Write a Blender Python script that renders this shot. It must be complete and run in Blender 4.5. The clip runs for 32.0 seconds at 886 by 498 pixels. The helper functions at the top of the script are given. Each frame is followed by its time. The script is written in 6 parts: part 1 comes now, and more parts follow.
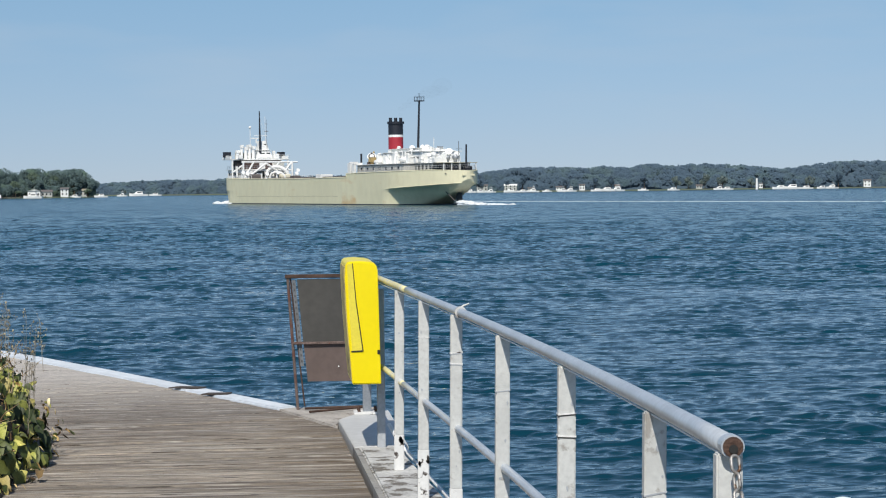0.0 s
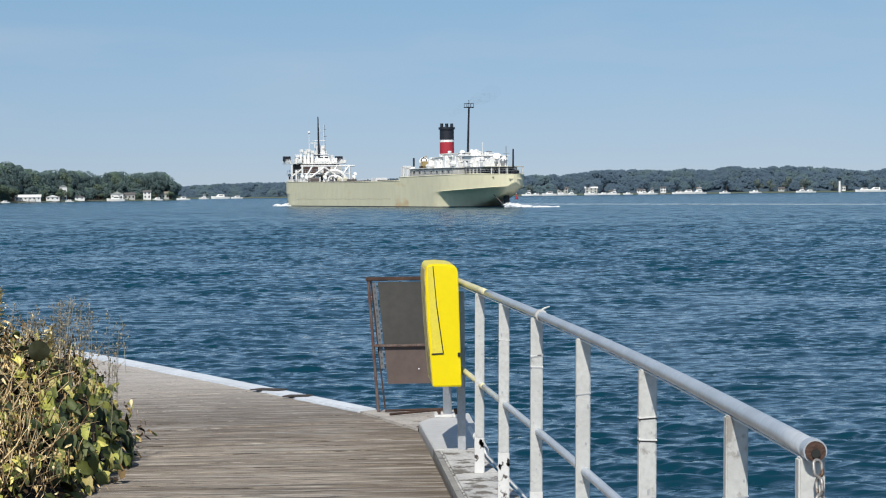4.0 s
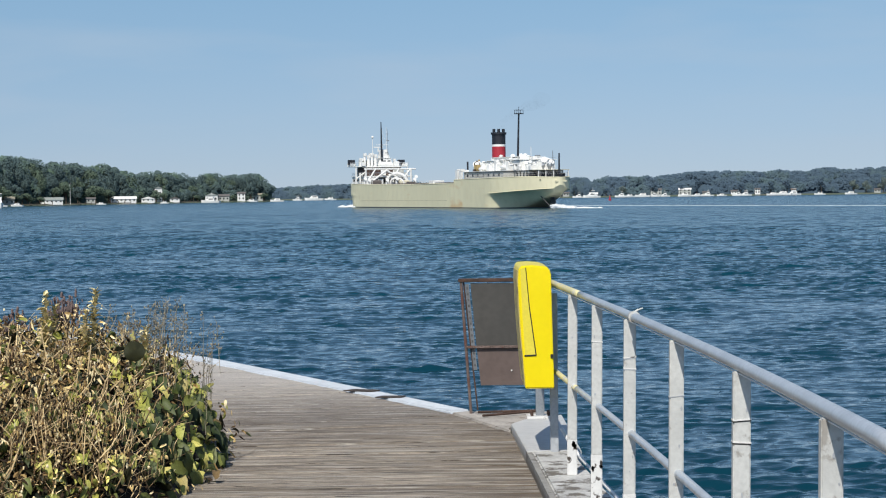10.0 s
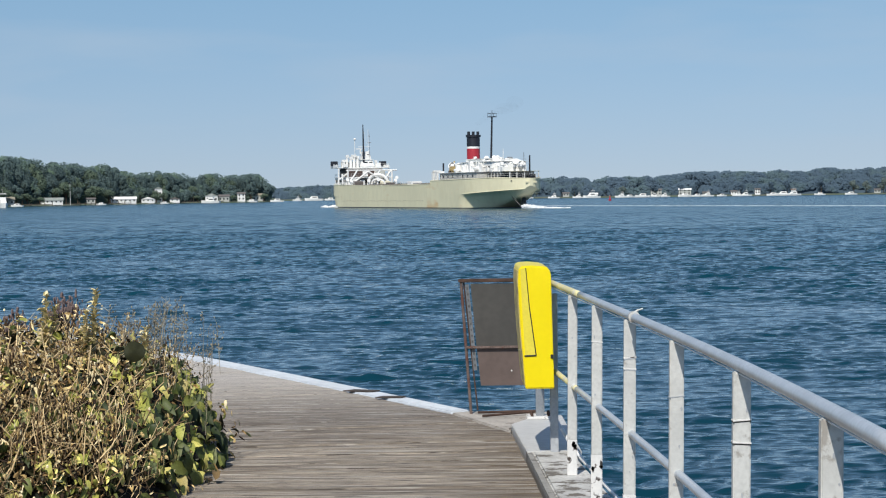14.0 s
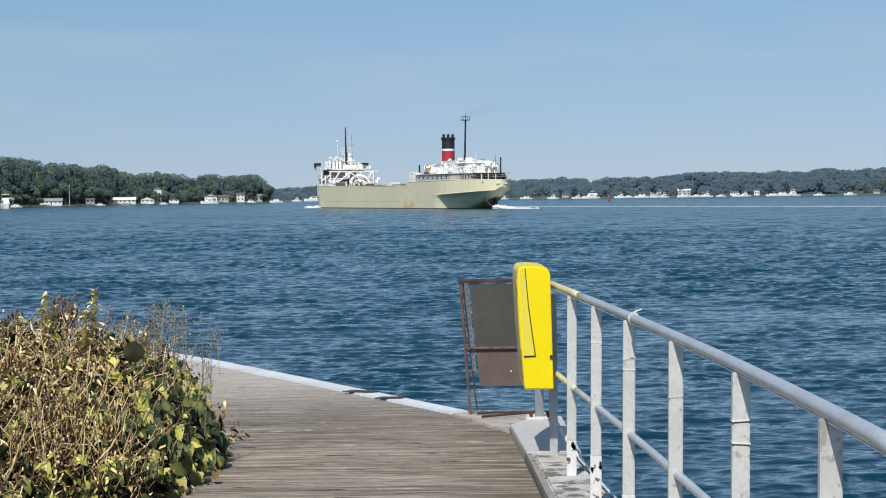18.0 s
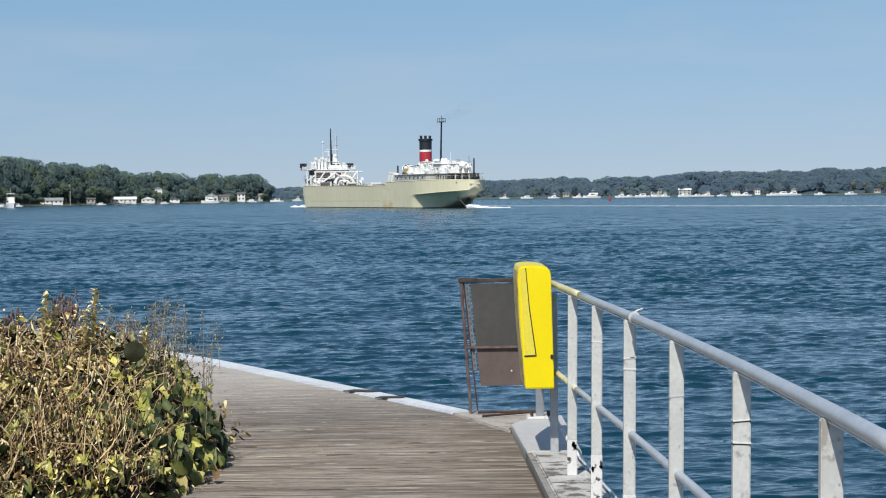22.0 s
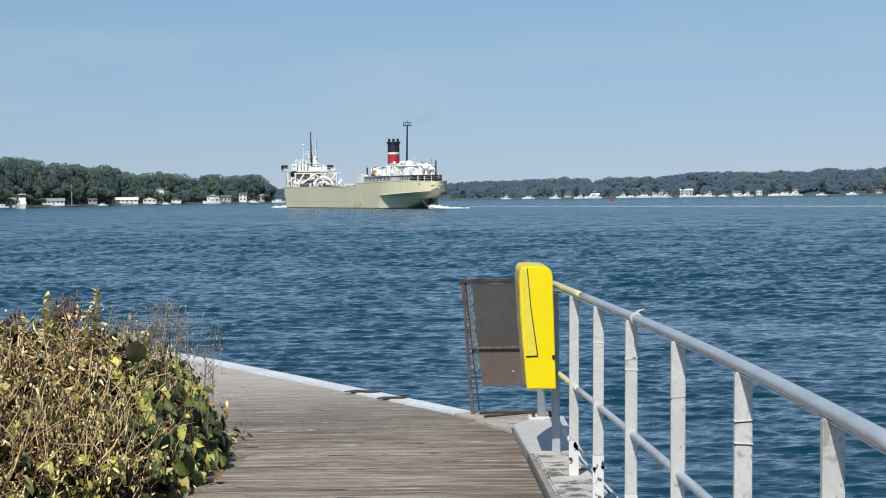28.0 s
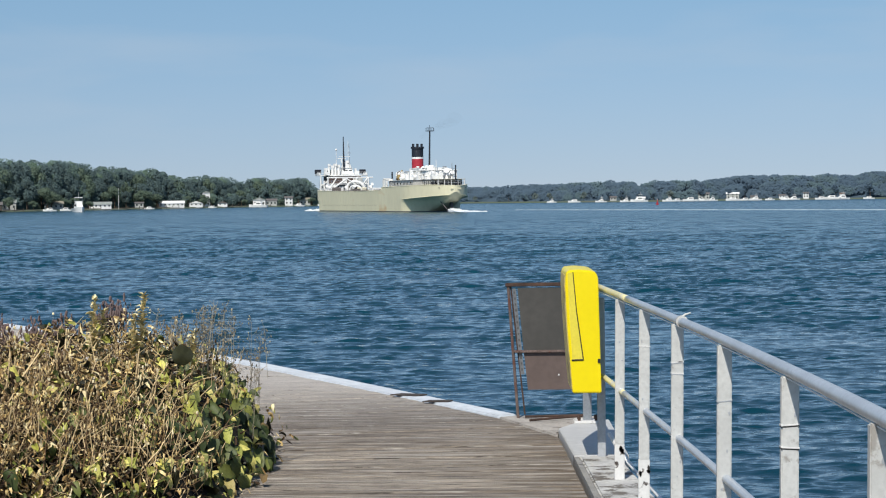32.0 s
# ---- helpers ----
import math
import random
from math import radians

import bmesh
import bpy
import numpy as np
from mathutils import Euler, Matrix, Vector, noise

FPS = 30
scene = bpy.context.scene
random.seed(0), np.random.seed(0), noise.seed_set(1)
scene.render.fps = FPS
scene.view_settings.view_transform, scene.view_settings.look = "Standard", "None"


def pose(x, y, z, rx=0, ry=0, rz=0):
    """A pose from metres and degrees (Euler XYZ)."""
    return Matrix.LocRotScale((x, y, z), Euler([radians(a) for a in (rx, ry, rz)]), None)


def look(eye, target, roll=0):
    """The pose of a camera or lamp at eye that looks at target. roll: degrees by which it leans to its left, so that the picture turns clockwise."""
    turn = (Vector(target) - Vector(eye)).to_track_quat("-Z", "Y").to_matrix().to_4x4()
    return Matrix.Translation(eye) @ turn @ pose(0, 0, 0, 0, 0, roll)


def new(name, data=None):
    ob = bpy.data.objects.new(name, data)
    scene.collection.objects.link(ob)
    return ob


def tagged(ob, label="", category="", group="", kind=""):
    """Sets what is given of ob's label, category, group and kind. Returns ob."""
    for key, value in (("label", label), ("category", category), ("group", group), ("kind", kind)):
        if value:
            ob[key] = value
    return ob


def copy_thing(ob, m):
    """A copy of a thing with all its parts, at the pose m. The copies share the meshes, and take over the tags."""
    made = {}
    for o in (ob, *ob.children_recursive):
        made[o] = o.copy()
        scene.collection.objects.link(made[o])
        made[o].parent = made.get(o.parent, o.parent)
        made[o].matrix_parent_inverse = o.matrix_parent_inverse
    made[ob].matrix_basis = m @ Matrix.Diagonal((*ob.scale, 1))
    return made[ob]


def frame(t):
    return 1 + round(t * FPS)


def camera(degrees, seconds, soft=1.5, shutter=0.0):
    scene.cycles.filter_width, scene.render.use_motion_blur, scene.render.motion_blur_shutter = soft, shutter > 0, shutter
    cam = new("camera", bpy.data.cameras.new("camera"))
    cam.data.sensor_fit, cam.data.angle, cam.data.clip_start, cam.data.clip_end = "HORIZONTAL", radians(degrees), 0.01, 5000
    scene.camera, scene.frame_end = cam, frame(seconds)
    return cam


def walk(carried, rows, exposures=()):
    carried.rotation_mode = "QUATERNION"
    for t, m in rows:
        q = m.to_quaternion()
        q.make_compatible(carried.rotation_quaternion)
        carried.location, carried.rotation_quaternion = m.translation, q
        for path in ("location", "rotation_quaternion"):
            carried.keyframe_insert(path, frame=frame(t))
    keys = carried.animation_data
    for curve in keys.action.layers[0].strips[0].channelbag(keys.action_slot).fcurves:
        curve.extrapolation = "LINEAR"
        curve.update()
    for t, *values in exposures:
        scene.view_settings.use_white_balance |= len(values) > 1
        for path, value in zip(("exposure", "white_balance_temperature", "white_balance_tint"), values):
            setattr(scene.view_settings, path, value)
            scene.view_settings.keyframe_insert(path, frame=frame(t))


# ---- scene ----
PATH = [
    (0, 4.824, -1.738, -0.626),
    (0.5, 4.835, -1.739, -0.633),
    (1, 4.810, -1.723, -0.621),
    (1.5, 4.691, -1.718, -0.625),
    (2, 4.434, -1.711, -0.639),
    (2.5, 4.027, -1.689, -0.629),
    (3, 3.532, -1.673, -0.629),
    (3.5, 3.063, -1.658, -0.631),
    (5.5, 0.964, -1.575, -0.649),
    (6, 0.455, -1.571, -0.660),
    (6.5, 0.155, -1.568, -0.665),
    (7, 0.019, -1.565, -0.680),
    (7.5, -0.009, -1.565, -0.670),
    (9, -0.017, -1.567, -0.673),
    (11, -0.021, -1.567, -0.672),
    (13, -0.021, -1.561, -0.676),
    (14.5, -0.020, -1.557, -0.676),
    (16.5, 0.000, -1.544, -0.676),
    (19, -0.001, -1.542, -0.678),
    (21, -0.012, -1.551, -0.680),
    (23, -0.022, -1.559, -0.673),
    (25, -0.026, -1.554, -0.677),
    (25.5, -0.028, -1.551, -0.680),
    (27.5, -0.061, -1.543, -0.686),
    (28.5, -0.072, -1.541, -0.688),
    (29, -0.166, -1.528, -0.690),
    (29.5, -0.381, -1.515, -0.690),
    (30, -0.665, -1.483, -0.678),
    (30.5, -0.973, -1.476, -0.677),
    (31, -1.201, -1.454, -0.688),
    (31.5, -1.310, -1.441, -0.707),
    (32, -1.336, -1.430, -0.698),
]
cam = camera(24.41, 32.0, soft=1.12)
walk(cam, [(t, look((0, 0, 1.65), (100 * math.sin(radians(a)) * math.cos(radians(b)), 100 * math.cos(radians(a)) * math.cos(radians(b)), 1.65 + 100 * math.sin(radians(b))), c)) for t, a, b, c in PATH])

# ---- light ----
SUN = Vector((-0.18, -0.63, 0.755)).normalized()
world = bpy.data.worlds.new("world")
scene.world = world
world.use_nodes = True
wn, wl = world.node_tree.nodes, world.node_tree.links
sky = wn.new("ShaderNodeTexSky")
sky.sky_type, sky.sun_disc = "NISHITA", False
sky.sun_elevation = math.asin(SUN.z)
sky.sun_rotation = math.atan2(SUN.x, SUN.y)
sky.air_density, sky.dust_density, sky.ozone_density = 1.0, 0.6, 1.5
sky.altitude = 0
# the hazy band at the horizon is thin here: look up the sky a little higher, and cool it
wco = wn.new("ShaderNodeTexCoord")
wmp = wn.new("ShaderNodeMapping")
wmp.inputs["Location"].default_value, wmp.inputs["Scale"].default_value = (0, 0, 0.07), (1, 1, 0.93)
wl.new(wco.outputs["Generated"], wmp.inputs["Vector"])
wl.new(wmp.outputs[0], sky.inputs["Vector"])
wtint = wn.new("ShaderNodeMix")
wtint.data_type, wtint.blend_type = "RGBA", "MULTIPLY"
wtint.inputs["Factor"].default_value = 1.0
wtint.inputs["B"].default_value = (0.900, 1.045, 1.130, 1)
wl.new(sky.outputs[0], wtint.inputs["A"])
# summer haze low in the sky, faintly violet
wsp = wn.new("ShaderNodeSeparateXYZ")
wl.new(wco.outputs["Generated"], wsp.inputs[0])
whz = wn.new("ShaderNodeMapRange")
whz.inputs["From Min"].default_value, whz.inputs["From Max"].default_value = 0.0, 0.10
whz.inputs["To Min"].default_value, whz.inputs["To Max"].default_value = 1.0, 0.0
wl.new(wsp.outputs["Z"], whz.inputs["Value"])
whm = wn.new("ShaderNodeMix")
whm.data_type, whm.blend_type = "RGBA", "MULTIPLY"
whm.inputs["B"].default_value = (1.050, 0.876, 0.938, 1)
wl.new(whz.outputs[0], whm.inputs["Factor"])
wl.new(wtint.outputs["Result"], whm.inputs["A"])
# thin high cloud
wmc = wn.new("ShaderNodeMapping")
wmc.inputs["Scale"].default_value = (7, 7, 38)
wl.new(wco.outputs["Generated"], wmc.inputs["Vector"])
wno = wn.new("ShaderNodeTexNoise")
wno.inputs["Scale"].default_value, wno.inputs["Detail"].default_value = 1.1, 5
wl.new(wmc.outputs[0], wno.inputs["Vector"])
wra = wn.new("ShaderNodeMapRange")
wra.inputs["From Min"].default_value, wra.inputs["From Max"].default_value, wra.inputs["To Max"].default_value = 0.48, 0.75, 0.30
wl.new(wno.outputs["Fac"], wra.inputs["Value"])
wcl = wn.new("ShaderNodeMix")
wcl.data_type = "RGBA"
wcl.inputs["B"].default_value = (5.2, 6.3, 7.6, 1)
wl.new(wra.outputs[0], wcl.inputs["Factor"])
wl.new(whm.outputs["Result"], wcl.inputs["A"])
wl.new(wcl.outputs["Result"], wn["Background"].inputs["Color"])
wn["Background"].inputs["Strength"].default_value = 0.088
sun = new("sun", bpy.data.lights.new("sun", "SUN"))
sun.data.energy, sun.data.angle, sun.data.color = 4.4, radians(0.53), (1.0, 0.95, 0.87)
sun.matrix_world = look(SUN * 50, (0, 0, 0))
scene.view_settings.exposure = 0.0

WATER_Z = -2.75


# ---- materials ----
def mat(name, color, rough=0.6, metal=0.0, vary=0.25, scale=3.0, bump=0.0, bump_scale=40.0, tint=None, stretch=(1, 1, 1), spec=0.5, wear=None, random_value=0.0, world_space=False):
    """A noise-varied surface: colour drifts to tint at a large and a fine scale; wear = (colour, threshold, scale) lays patches on it."""
    m = bpy.data.materials.new(name)
    m.use_nodes = True
    n, l = m.node_tree.nodes, m.node_tree.links
    b = n["Principled BSDF"]
    b.inputs["Roughness"].default_value, b.inputs["Metallic"].default_value = rough, metal
    b.inputs["Specular IOR Level"].default_value = spec
    co = n.new("ShaderNodeTexCoord")
    mp = n.new("ShaderNodeMapping")
    mp.inputs["Scale"].default_value = stretch
    l.new(n.new("ShaderNodeNewGeometry").outputs["Position"] if world_space else co.outputs["Object"], mp.inputs["Vector"])
    mixed = None
    for k, (s, d) in enumerate(((scale, 3), (scale * 9, 4))):
        t = n.new("ShaderNodeTexNoise")
        t.inputs["Scale"].default_value, t.inputs["Detail"].default_value = s, d
        l.new(mp.outputs[0], t.inputs["Vector"])
        mx = n.new("ShaderNodeMix")
        mx.data_type = "RGBA"
        dark = tint or tuple(c * (1 - vary) for c in color)
        if mixed is None:
            mx.inputs["A"].default_value, mx.inputs["B"].default_value = (*color, 1), (*dark, 1)
        else:
            l.new(mixed, mx.inputs["A"])
            mx.inputs["B"].default_value = (*(c * (1 - vary * 0.8) for c in dark), 1)
        r = n.new("ShaderNodeMapRange")
        r.inputs["From Min"].default_value, r.inputs["From Max"].default_value = 0.4, 0.68
        r.inputs["To Max"].default_value = 1.0 if k == 0 else 0.6
        l.new(t.outputs["Fac"], r.inputs["Value"])
        l.new(r.outputs[0], mx.inputs["Factor"])
        mixed = mx.outputs["Result"]
    if wear:
        t = n.new("ShaderNodeTexNoise")
        t.inputs["Scale"].default_value, t.inputs["Detail"].default_value, t.inputs["Roughness"].default_value = wear[2], 6, 0.65
        l.new(mp.outputs[0], t.inputs["Vector"])
        r = n.new("ShaderNodeMapRange")
        r.inputs["From Min"].default_value, r.inputs["From Max"].default_value = wear[1], wear[1] + 0.06
        l.new(t.outputs["Fac"], r.inputs["Value"])
        mx = n.new("ShaderNodeMix")
        mx.data_type = "RGBA"
        l.new(r.outputs[0], mx.inputs["Factor"])
        l.new(mixed, mx.inputs["A"])
        mx.inputs["B"].default_value = (*wear[0], 1)
        mixed = mx.outputs["Result"]
    if random_value:
        oi = n.new("ShaderNodeObjectInfo")
        r = n.new("ShaderNodeMapRange")
        r.inputs["To Min"].default_value, r.inputs["To Max"].default_value = 1 - random_value, 1 + random_value
        l.new(oi.outputs["Random"], r.inputs["Value"])
        hs = n.new("ShaderNodeHueSaturation")
        l.new(r.outputs[0], hs.inputs["Value"])
        l.new(mixed, hs.inputs["Color"])
        mixed = hs.outputs[0]
    l.new(mixed, b.inputs["Base Color"])
    if bump:
        t = n.new("ShaderNodeTexNoise")
        t.inputs["Scale"].default_value, t.inputs["Detail"].default_value = bump_scale, 5
        l.new(mp.outputs[0], t.inputs["Vector"])
        bp = n.new("ShaderNodeBump")
        bp.inputs["Strength"].default_value, bp.inputs["Distance"].default_value = bump, 0.02
        l.new(t.outputs["Fac"], bp.inputs["Height"])
        l.new(bp.outputs[0], b.inputs["Normal"])
    return m


def leaf_mat(name, a, b_, rough=0.55, drift=6.0, pale=None, low=0.6, high=1.4):
    """Foliage whose colour varies from leaf to leaf, and drifts from plant to plant at the scale given; pale is the colour of lighter crowns."""
    m = bpy.data.materials.new(name)
    m.use_nodes = True
    n, l = m.node_tree.nodes, m.node_tree.links
    b = n["Principled BSDF"]
    b.inputs["Roughness"].default_value = rough
    b.inputs["Specular IOR Level"].default_value = 0.3
    g = n.new("ShaderNodeNewGeometry")
    mx = n.new("ShaderNodeMix")
    mx.data_type = "RGBA"
    mx.inputs["A"].default_value, mx.inputs["B"].default_value = (*a, 1), (*b_, 1)
    l.new(g.outputs["Random Per Island"], mx.inputs["Factor"])
    mixed = mx.outputs["Result"]
    co = n.new("ShaderNodeTexCoord")
    if pale:
        tp = n.new("ShaderNodeTexNoise")
        tp.inputs["Scale"].default_value, tp.inputs["Detail"].default_value = drift * 0.8, 1
        l.new(co.outputs["Object"], tp.inputs["Vector"])
        rp = n.new("ShaderNodeMapRange")
        rp.inputs["From Min"].default_value, rp.inputs["From Max"].default_value = 0.50, 0.66
        l.new(tp.outputs["Fac"], rp.inputs["Value"])
        mp = n.new("ShaderNodeMix")
        mp.data_type = "RGBA"
        mp.inputs["B"].default_value = (*pale, 1)
        l.new(rp.outputs[0], mp.inputs["Factor"])
        l.new(mixed, mp.inputs["A"])
        mixed = mp.outputs["Result"]
    t = n.new("ShaderNodeTexNoise")
    t.inputs["Scale"].default_value = drift
    l.new(co.outputs["Object"], t.inputs["Vector"])
    hs = n.new("ShaderNodeHueSaturation")
    r = n.new("ShaderNodeMapRange")
    r.inputs["To Min"].default_value, r.inputs["To Max"].default_value = low, high
    l.new(t.outputs["Fac"], r.inputs["Value"])
    l.new(r.outputs[0], hs.inputs["Value"])
    l.new(mixed, hs.inputs["Color"])
    l.new(hs.outputs[0], b.inputs["Base Color"])
    return m


def leaf_sprays(name, centre, face, size, rng):
    """A mesh of small ragged leaf sprays: one bent four-cornered blade at each centre, turned to its face direction."""
    n = len(centre)
    face = face / np.linalg.norm(face, axis=1, keepdims=True)
    side = np.cross(face, rng.normal(0, 1, (n, 3)))
    side /= np.linalg.norm(side, axis=1, keepdims=True)
    up = np.cross(face, side)
    corners = []
    for sx, sy in ((-1, -0.8), (1, -1), (0.8, 1), (-0.9, 0.9)):
        j = rng.uniform(0.45, 1.15, (n, 2))
        corners.append(centre + (side * (sx * j[:, :1]) + up * (sy * j[:, 1:]) + face * rng.normal(0, 0.25, (n, 1))) * size[:, None])
    co = np.stack(corners, 1).reshape(-1, 3)
    me = bpy.data.meshes.new(name)
    me.vertices.add(4 * n)
    me.vertices.foreach_set("co", co.astype(np.float32).reshape(-1))
    me.loops.add(4 * n)
    me.loops.foreach_set("vertex_index", np.arange(4 * n, dtype=np.int32))
    me.polygons.add(n)
    me.polygons.foreach_set("loop_start", np.arange(0, 4 * n, 4, dtype=np.int32))
    me.update(calc_edges=True)
    return me


def water_mat():
    m = bpy.data.materials.new("river_water")
    m.use_nodes = True
    n, l = m.node_tree.nodes, m.node_tree.links
    b = n["Principled BSDF"]
    b.inputs["Roughness"].default_value, b.inputs["IOR"].default_value = 0.08, 1.333
    b.inputs["Specular Tint"].default_value = (0.83, 1.0, 0.975, 1)
    co = n.new("ShaderNodeTexCoord")

    def noise_at(scale, sx, sy, detail, rough=0.55):
        mp = n.new("ShaderNodeMapping")
        mp.inputs["Scale"].default_value = (sx, sy, 1)
        mp.inputs["Rotation"].default_value = (0, 0, 0.15)
        l.new(co.outputs["Object"], mp.inputs["Vector"])
        t = n.new("ShaderNodeTexNoise")
        t.inputs["Scale"].default_value, t.inputs["Detail"].default_value, t.inputs["Roughness"].default_value = scale, detail, rough
        l.new(mp.outputs[0], t.inputs["Vector"])
        return t.outputs["Fac"]

    patch = noise_at(0.02, 0.5, 1.0, 5)
    mx = n.new("ShaderNodeMix")
    mx.data_type = "RGBA"
    mx.inputs["A"].default_value, mx.inputs["B"].default_value = (0.002, 0.027, 0.047, 1), (0.003, 0.039, 0.058, 1)
    l.new(patch, mx.inputs["Factor"])
    # body colour shifts to a lighter blue-green with distance from the origin
    far_tint = n.new("ShaderNodeMix")
    far_tint.data_type = "RGBA"
    far_tint.inputs["B"].default_value = (0.003, 0.046, 0.070, 1)
    l.new(mx.outputs["Result"], far_tint.inputs["A"])
    l.new(far_tint.outputs["Result"], b.inputs["Base Color"])
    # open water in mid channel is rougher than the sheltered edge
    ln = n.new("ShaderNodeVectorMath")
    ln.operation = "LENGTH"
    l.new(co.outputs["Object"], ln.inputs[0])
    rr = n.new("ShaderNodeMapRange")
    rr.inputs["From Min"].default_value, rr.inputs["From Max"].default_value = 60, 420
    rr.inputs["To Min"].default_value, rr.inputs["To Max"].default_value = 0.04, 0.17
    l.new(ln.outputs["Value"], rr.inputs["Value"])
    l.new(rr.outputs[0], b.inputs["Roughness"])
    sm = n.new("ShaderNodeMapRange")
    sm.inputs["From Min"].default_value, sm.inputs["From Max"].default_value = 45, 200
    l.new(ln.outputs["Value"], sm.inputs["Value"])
    l.new(sm.outputs[0], far_tint.inputs["Factor"])
    normal = None
    for scale, sx, sy, detail, near, far, dist in ((0.05, 0.5, 1.0, 3, 0.6, 1.0, 1.3), (0.30, 0.5, 1.0, 4, 0.10, 1.0, 0.7), (1.1, 0.45, 1.0, 3, 0.5, 1.0, 0.24), (7.0, 0.40, 1.0, 2, 0.8, 0.3, 0.016)):
        bp = n.new("ShaderNodeBump")
        bp.inputs["Distance"].default_value = dist
        sr = n.new("ShaderNodeMapRange")
        sr.inputs["From Min"].default_value, sr.inputs["From Max"].default_value = 50, 260
        sr.inputs["To Min"].default_value, sr.inputs["To Max"].default_value = near, far
        l.new(ln.outputs["Value"], sr.inputs["Value"])
        l.new(sr.outputs[0], bp.inputs["Strength"])
        l.new(noise_at(scale, sx, sy, detail), bp.inputs["Height"])
        if normal:
            l.new(normal, bp.inputs["Normal"])
        normal = bp.outputs[0]
    l.new(normal, b.inputs["Normal"])
    return m


M_WATER = water_mat()
M_BOARD = mat("weathered_board", (0.56, 0.47, 0.37), 0.85, vary=0.60, scale=1.1, stretch=(1.3, 13, 13), bump=0.8, bump_scale=30, random_value=0.14, wear=((0.085, 0.068, 0.052), 0.55, 2.0), world_space=True)


def stain(m, colour, scale, lo, hi, most, stretch=(1, 1, 1)):
    """Lays irregular stains of one colour over a material."""
    n, l = m.node_tree.nodes, m.node_tree.links
    b = n["Principled BSDF"]
    was = b.inputs["Base Color"].links[0].from_socket
    mp = n.new("ShaderNodeMapping")
    mp.inputs["Scale"].default_value = stretch
    l.new(n.new("ShaderNodeNewGeometry").outputs["Position"], mp.inputs["Vector"])
    t = n.new("ShaderNodeTexNoise")
    t.inputs["Scale"].default_value, t.inputs["Detail"].default_value, t.inputs["Roughness"].default_value = scale, 6, 0.62
    l.new(mp.outputs[0], t.inputs["Vector"])
    r = n.new("ShaderNodeMapRange")
    r.inputs["From Min"].default_value, r.inputs["From Max"].default_value, r.inputs["To Max"].default_value = lo, hi, most
    l.new(t.outputs["Fac"], r.inputs["Value"])
    mx = n.new("ShaderNodeMix")
    mx.data_type = "RGBA"
    mx.inputs["B"].default_value = (*colour, 1)
    l.new(was, mx.inputs["A"])
    l.new(r.outputs[0], mx.inputs["Factor"])
    l.new(mx.outputs["Result"], b.inputs["Base Color"])


stain(M_BOARD, (0.14, 0.105, 0.075), 0.8, 0.47, 0.66, 0.68, (0.6, 1.9, 1))
# one broad damp patch where the walk bends
n, l = M_BOARD.node_tree.nodes, M_BOARD.node_tree.links
damp = n.new("ShaderNodeVectorMath")
damp.operation = "DISTANCE"
damp.inputs[1].default_value = (-0.75, 15.4, 0)
l.new(n.new("ShaderNodeNewGeometry").outputs["Position"], damp.inputs[0])
damp_noise = n.new("ShaderNodeTexNoise")
damp_noise.inputs["Scale"].default_value, damp_noise.inputs["Detail"].default_value = 1.3, 5
l.new(n.new("ShaderNodeNewGeometry").outputs["Position"], damp_noise.inputs["Vector"])
damp_edge = n.new("ShaderNodeMath")
damp_edge.operation = "MULTIPLY_ADD"
damp_edge.inputs[1].default_value = 2.4
l.new(damp_noise.outputs["Fac"], damp_edge.inputs[0])
l.new(damp.outputs["Value"], damp_edge.inputs[2])
damp_amount = n.new("ShaderNodeMapRange")
damp_amount.inputs["From Min"].default_value, damp_amount.inputs["From Max"].default_value = 1.5, 3.0
damp_amount.inputs["To Min"].default_value, damp_amount.inputs["To Max"].default_value = 0.55, 0.0
l.new(damp_edge.outputs[0], damp_amount.inputs["Value"])
damp_mix = n.new("ShaderNodeMix")
damp_mix.data_type = "RGBA"
damp_mix.inputs["B"].default_value = (0.17, 0.145, 0.125, 1)
l.new(M_BOARD.node_tree.nodes["Principled BSDF"].inputs["Base Color"].links[0].from_socket, damp_mix.inputs["A"])
l.new(damp_amount.outputs[0], damp_mix.inputs["Factor"])
l.new(damp_mix.outputs["Result"], n["Principled BSDF"].inputs["Base Color"])
# boards further along the walk are newer and bleached paler
pale_split = n.new("ShaderNodeSeparateXYZ")
l.new(n.new("ShaderNodeNewGeometry").outputs["Position"], pale_split.inputs[0])
pale_amount = n.new("ShaderNodeMapRange")
pale_amount.inputs["From Min"].default_value, pale_amount.inputs["From Max"].default_value, pale_amount.inputs["To Max"].default_value = 15.4, 18.6, 0.80
l.new(pale_split.outputs["Y"], pale_amount.inputs["Value"])
pale_mix = n.new("ShaderNodeMix")
pale_mix.data_type = "RGBA"
pale_mix.inputs["B"].default_value = (0.68, 0.625, 0.565, 1)
l.new(n["Principled BSDF"].inputs["Base Color"].links[0].from_socket, pale_mix.inputs["A"])
l.new(pale_amount.outputs[0], pale_mix.inputs["Factor"])
l.new(pale_mix.outputs["Result"], n["Principled BSDF"].inputs["Base Color"])
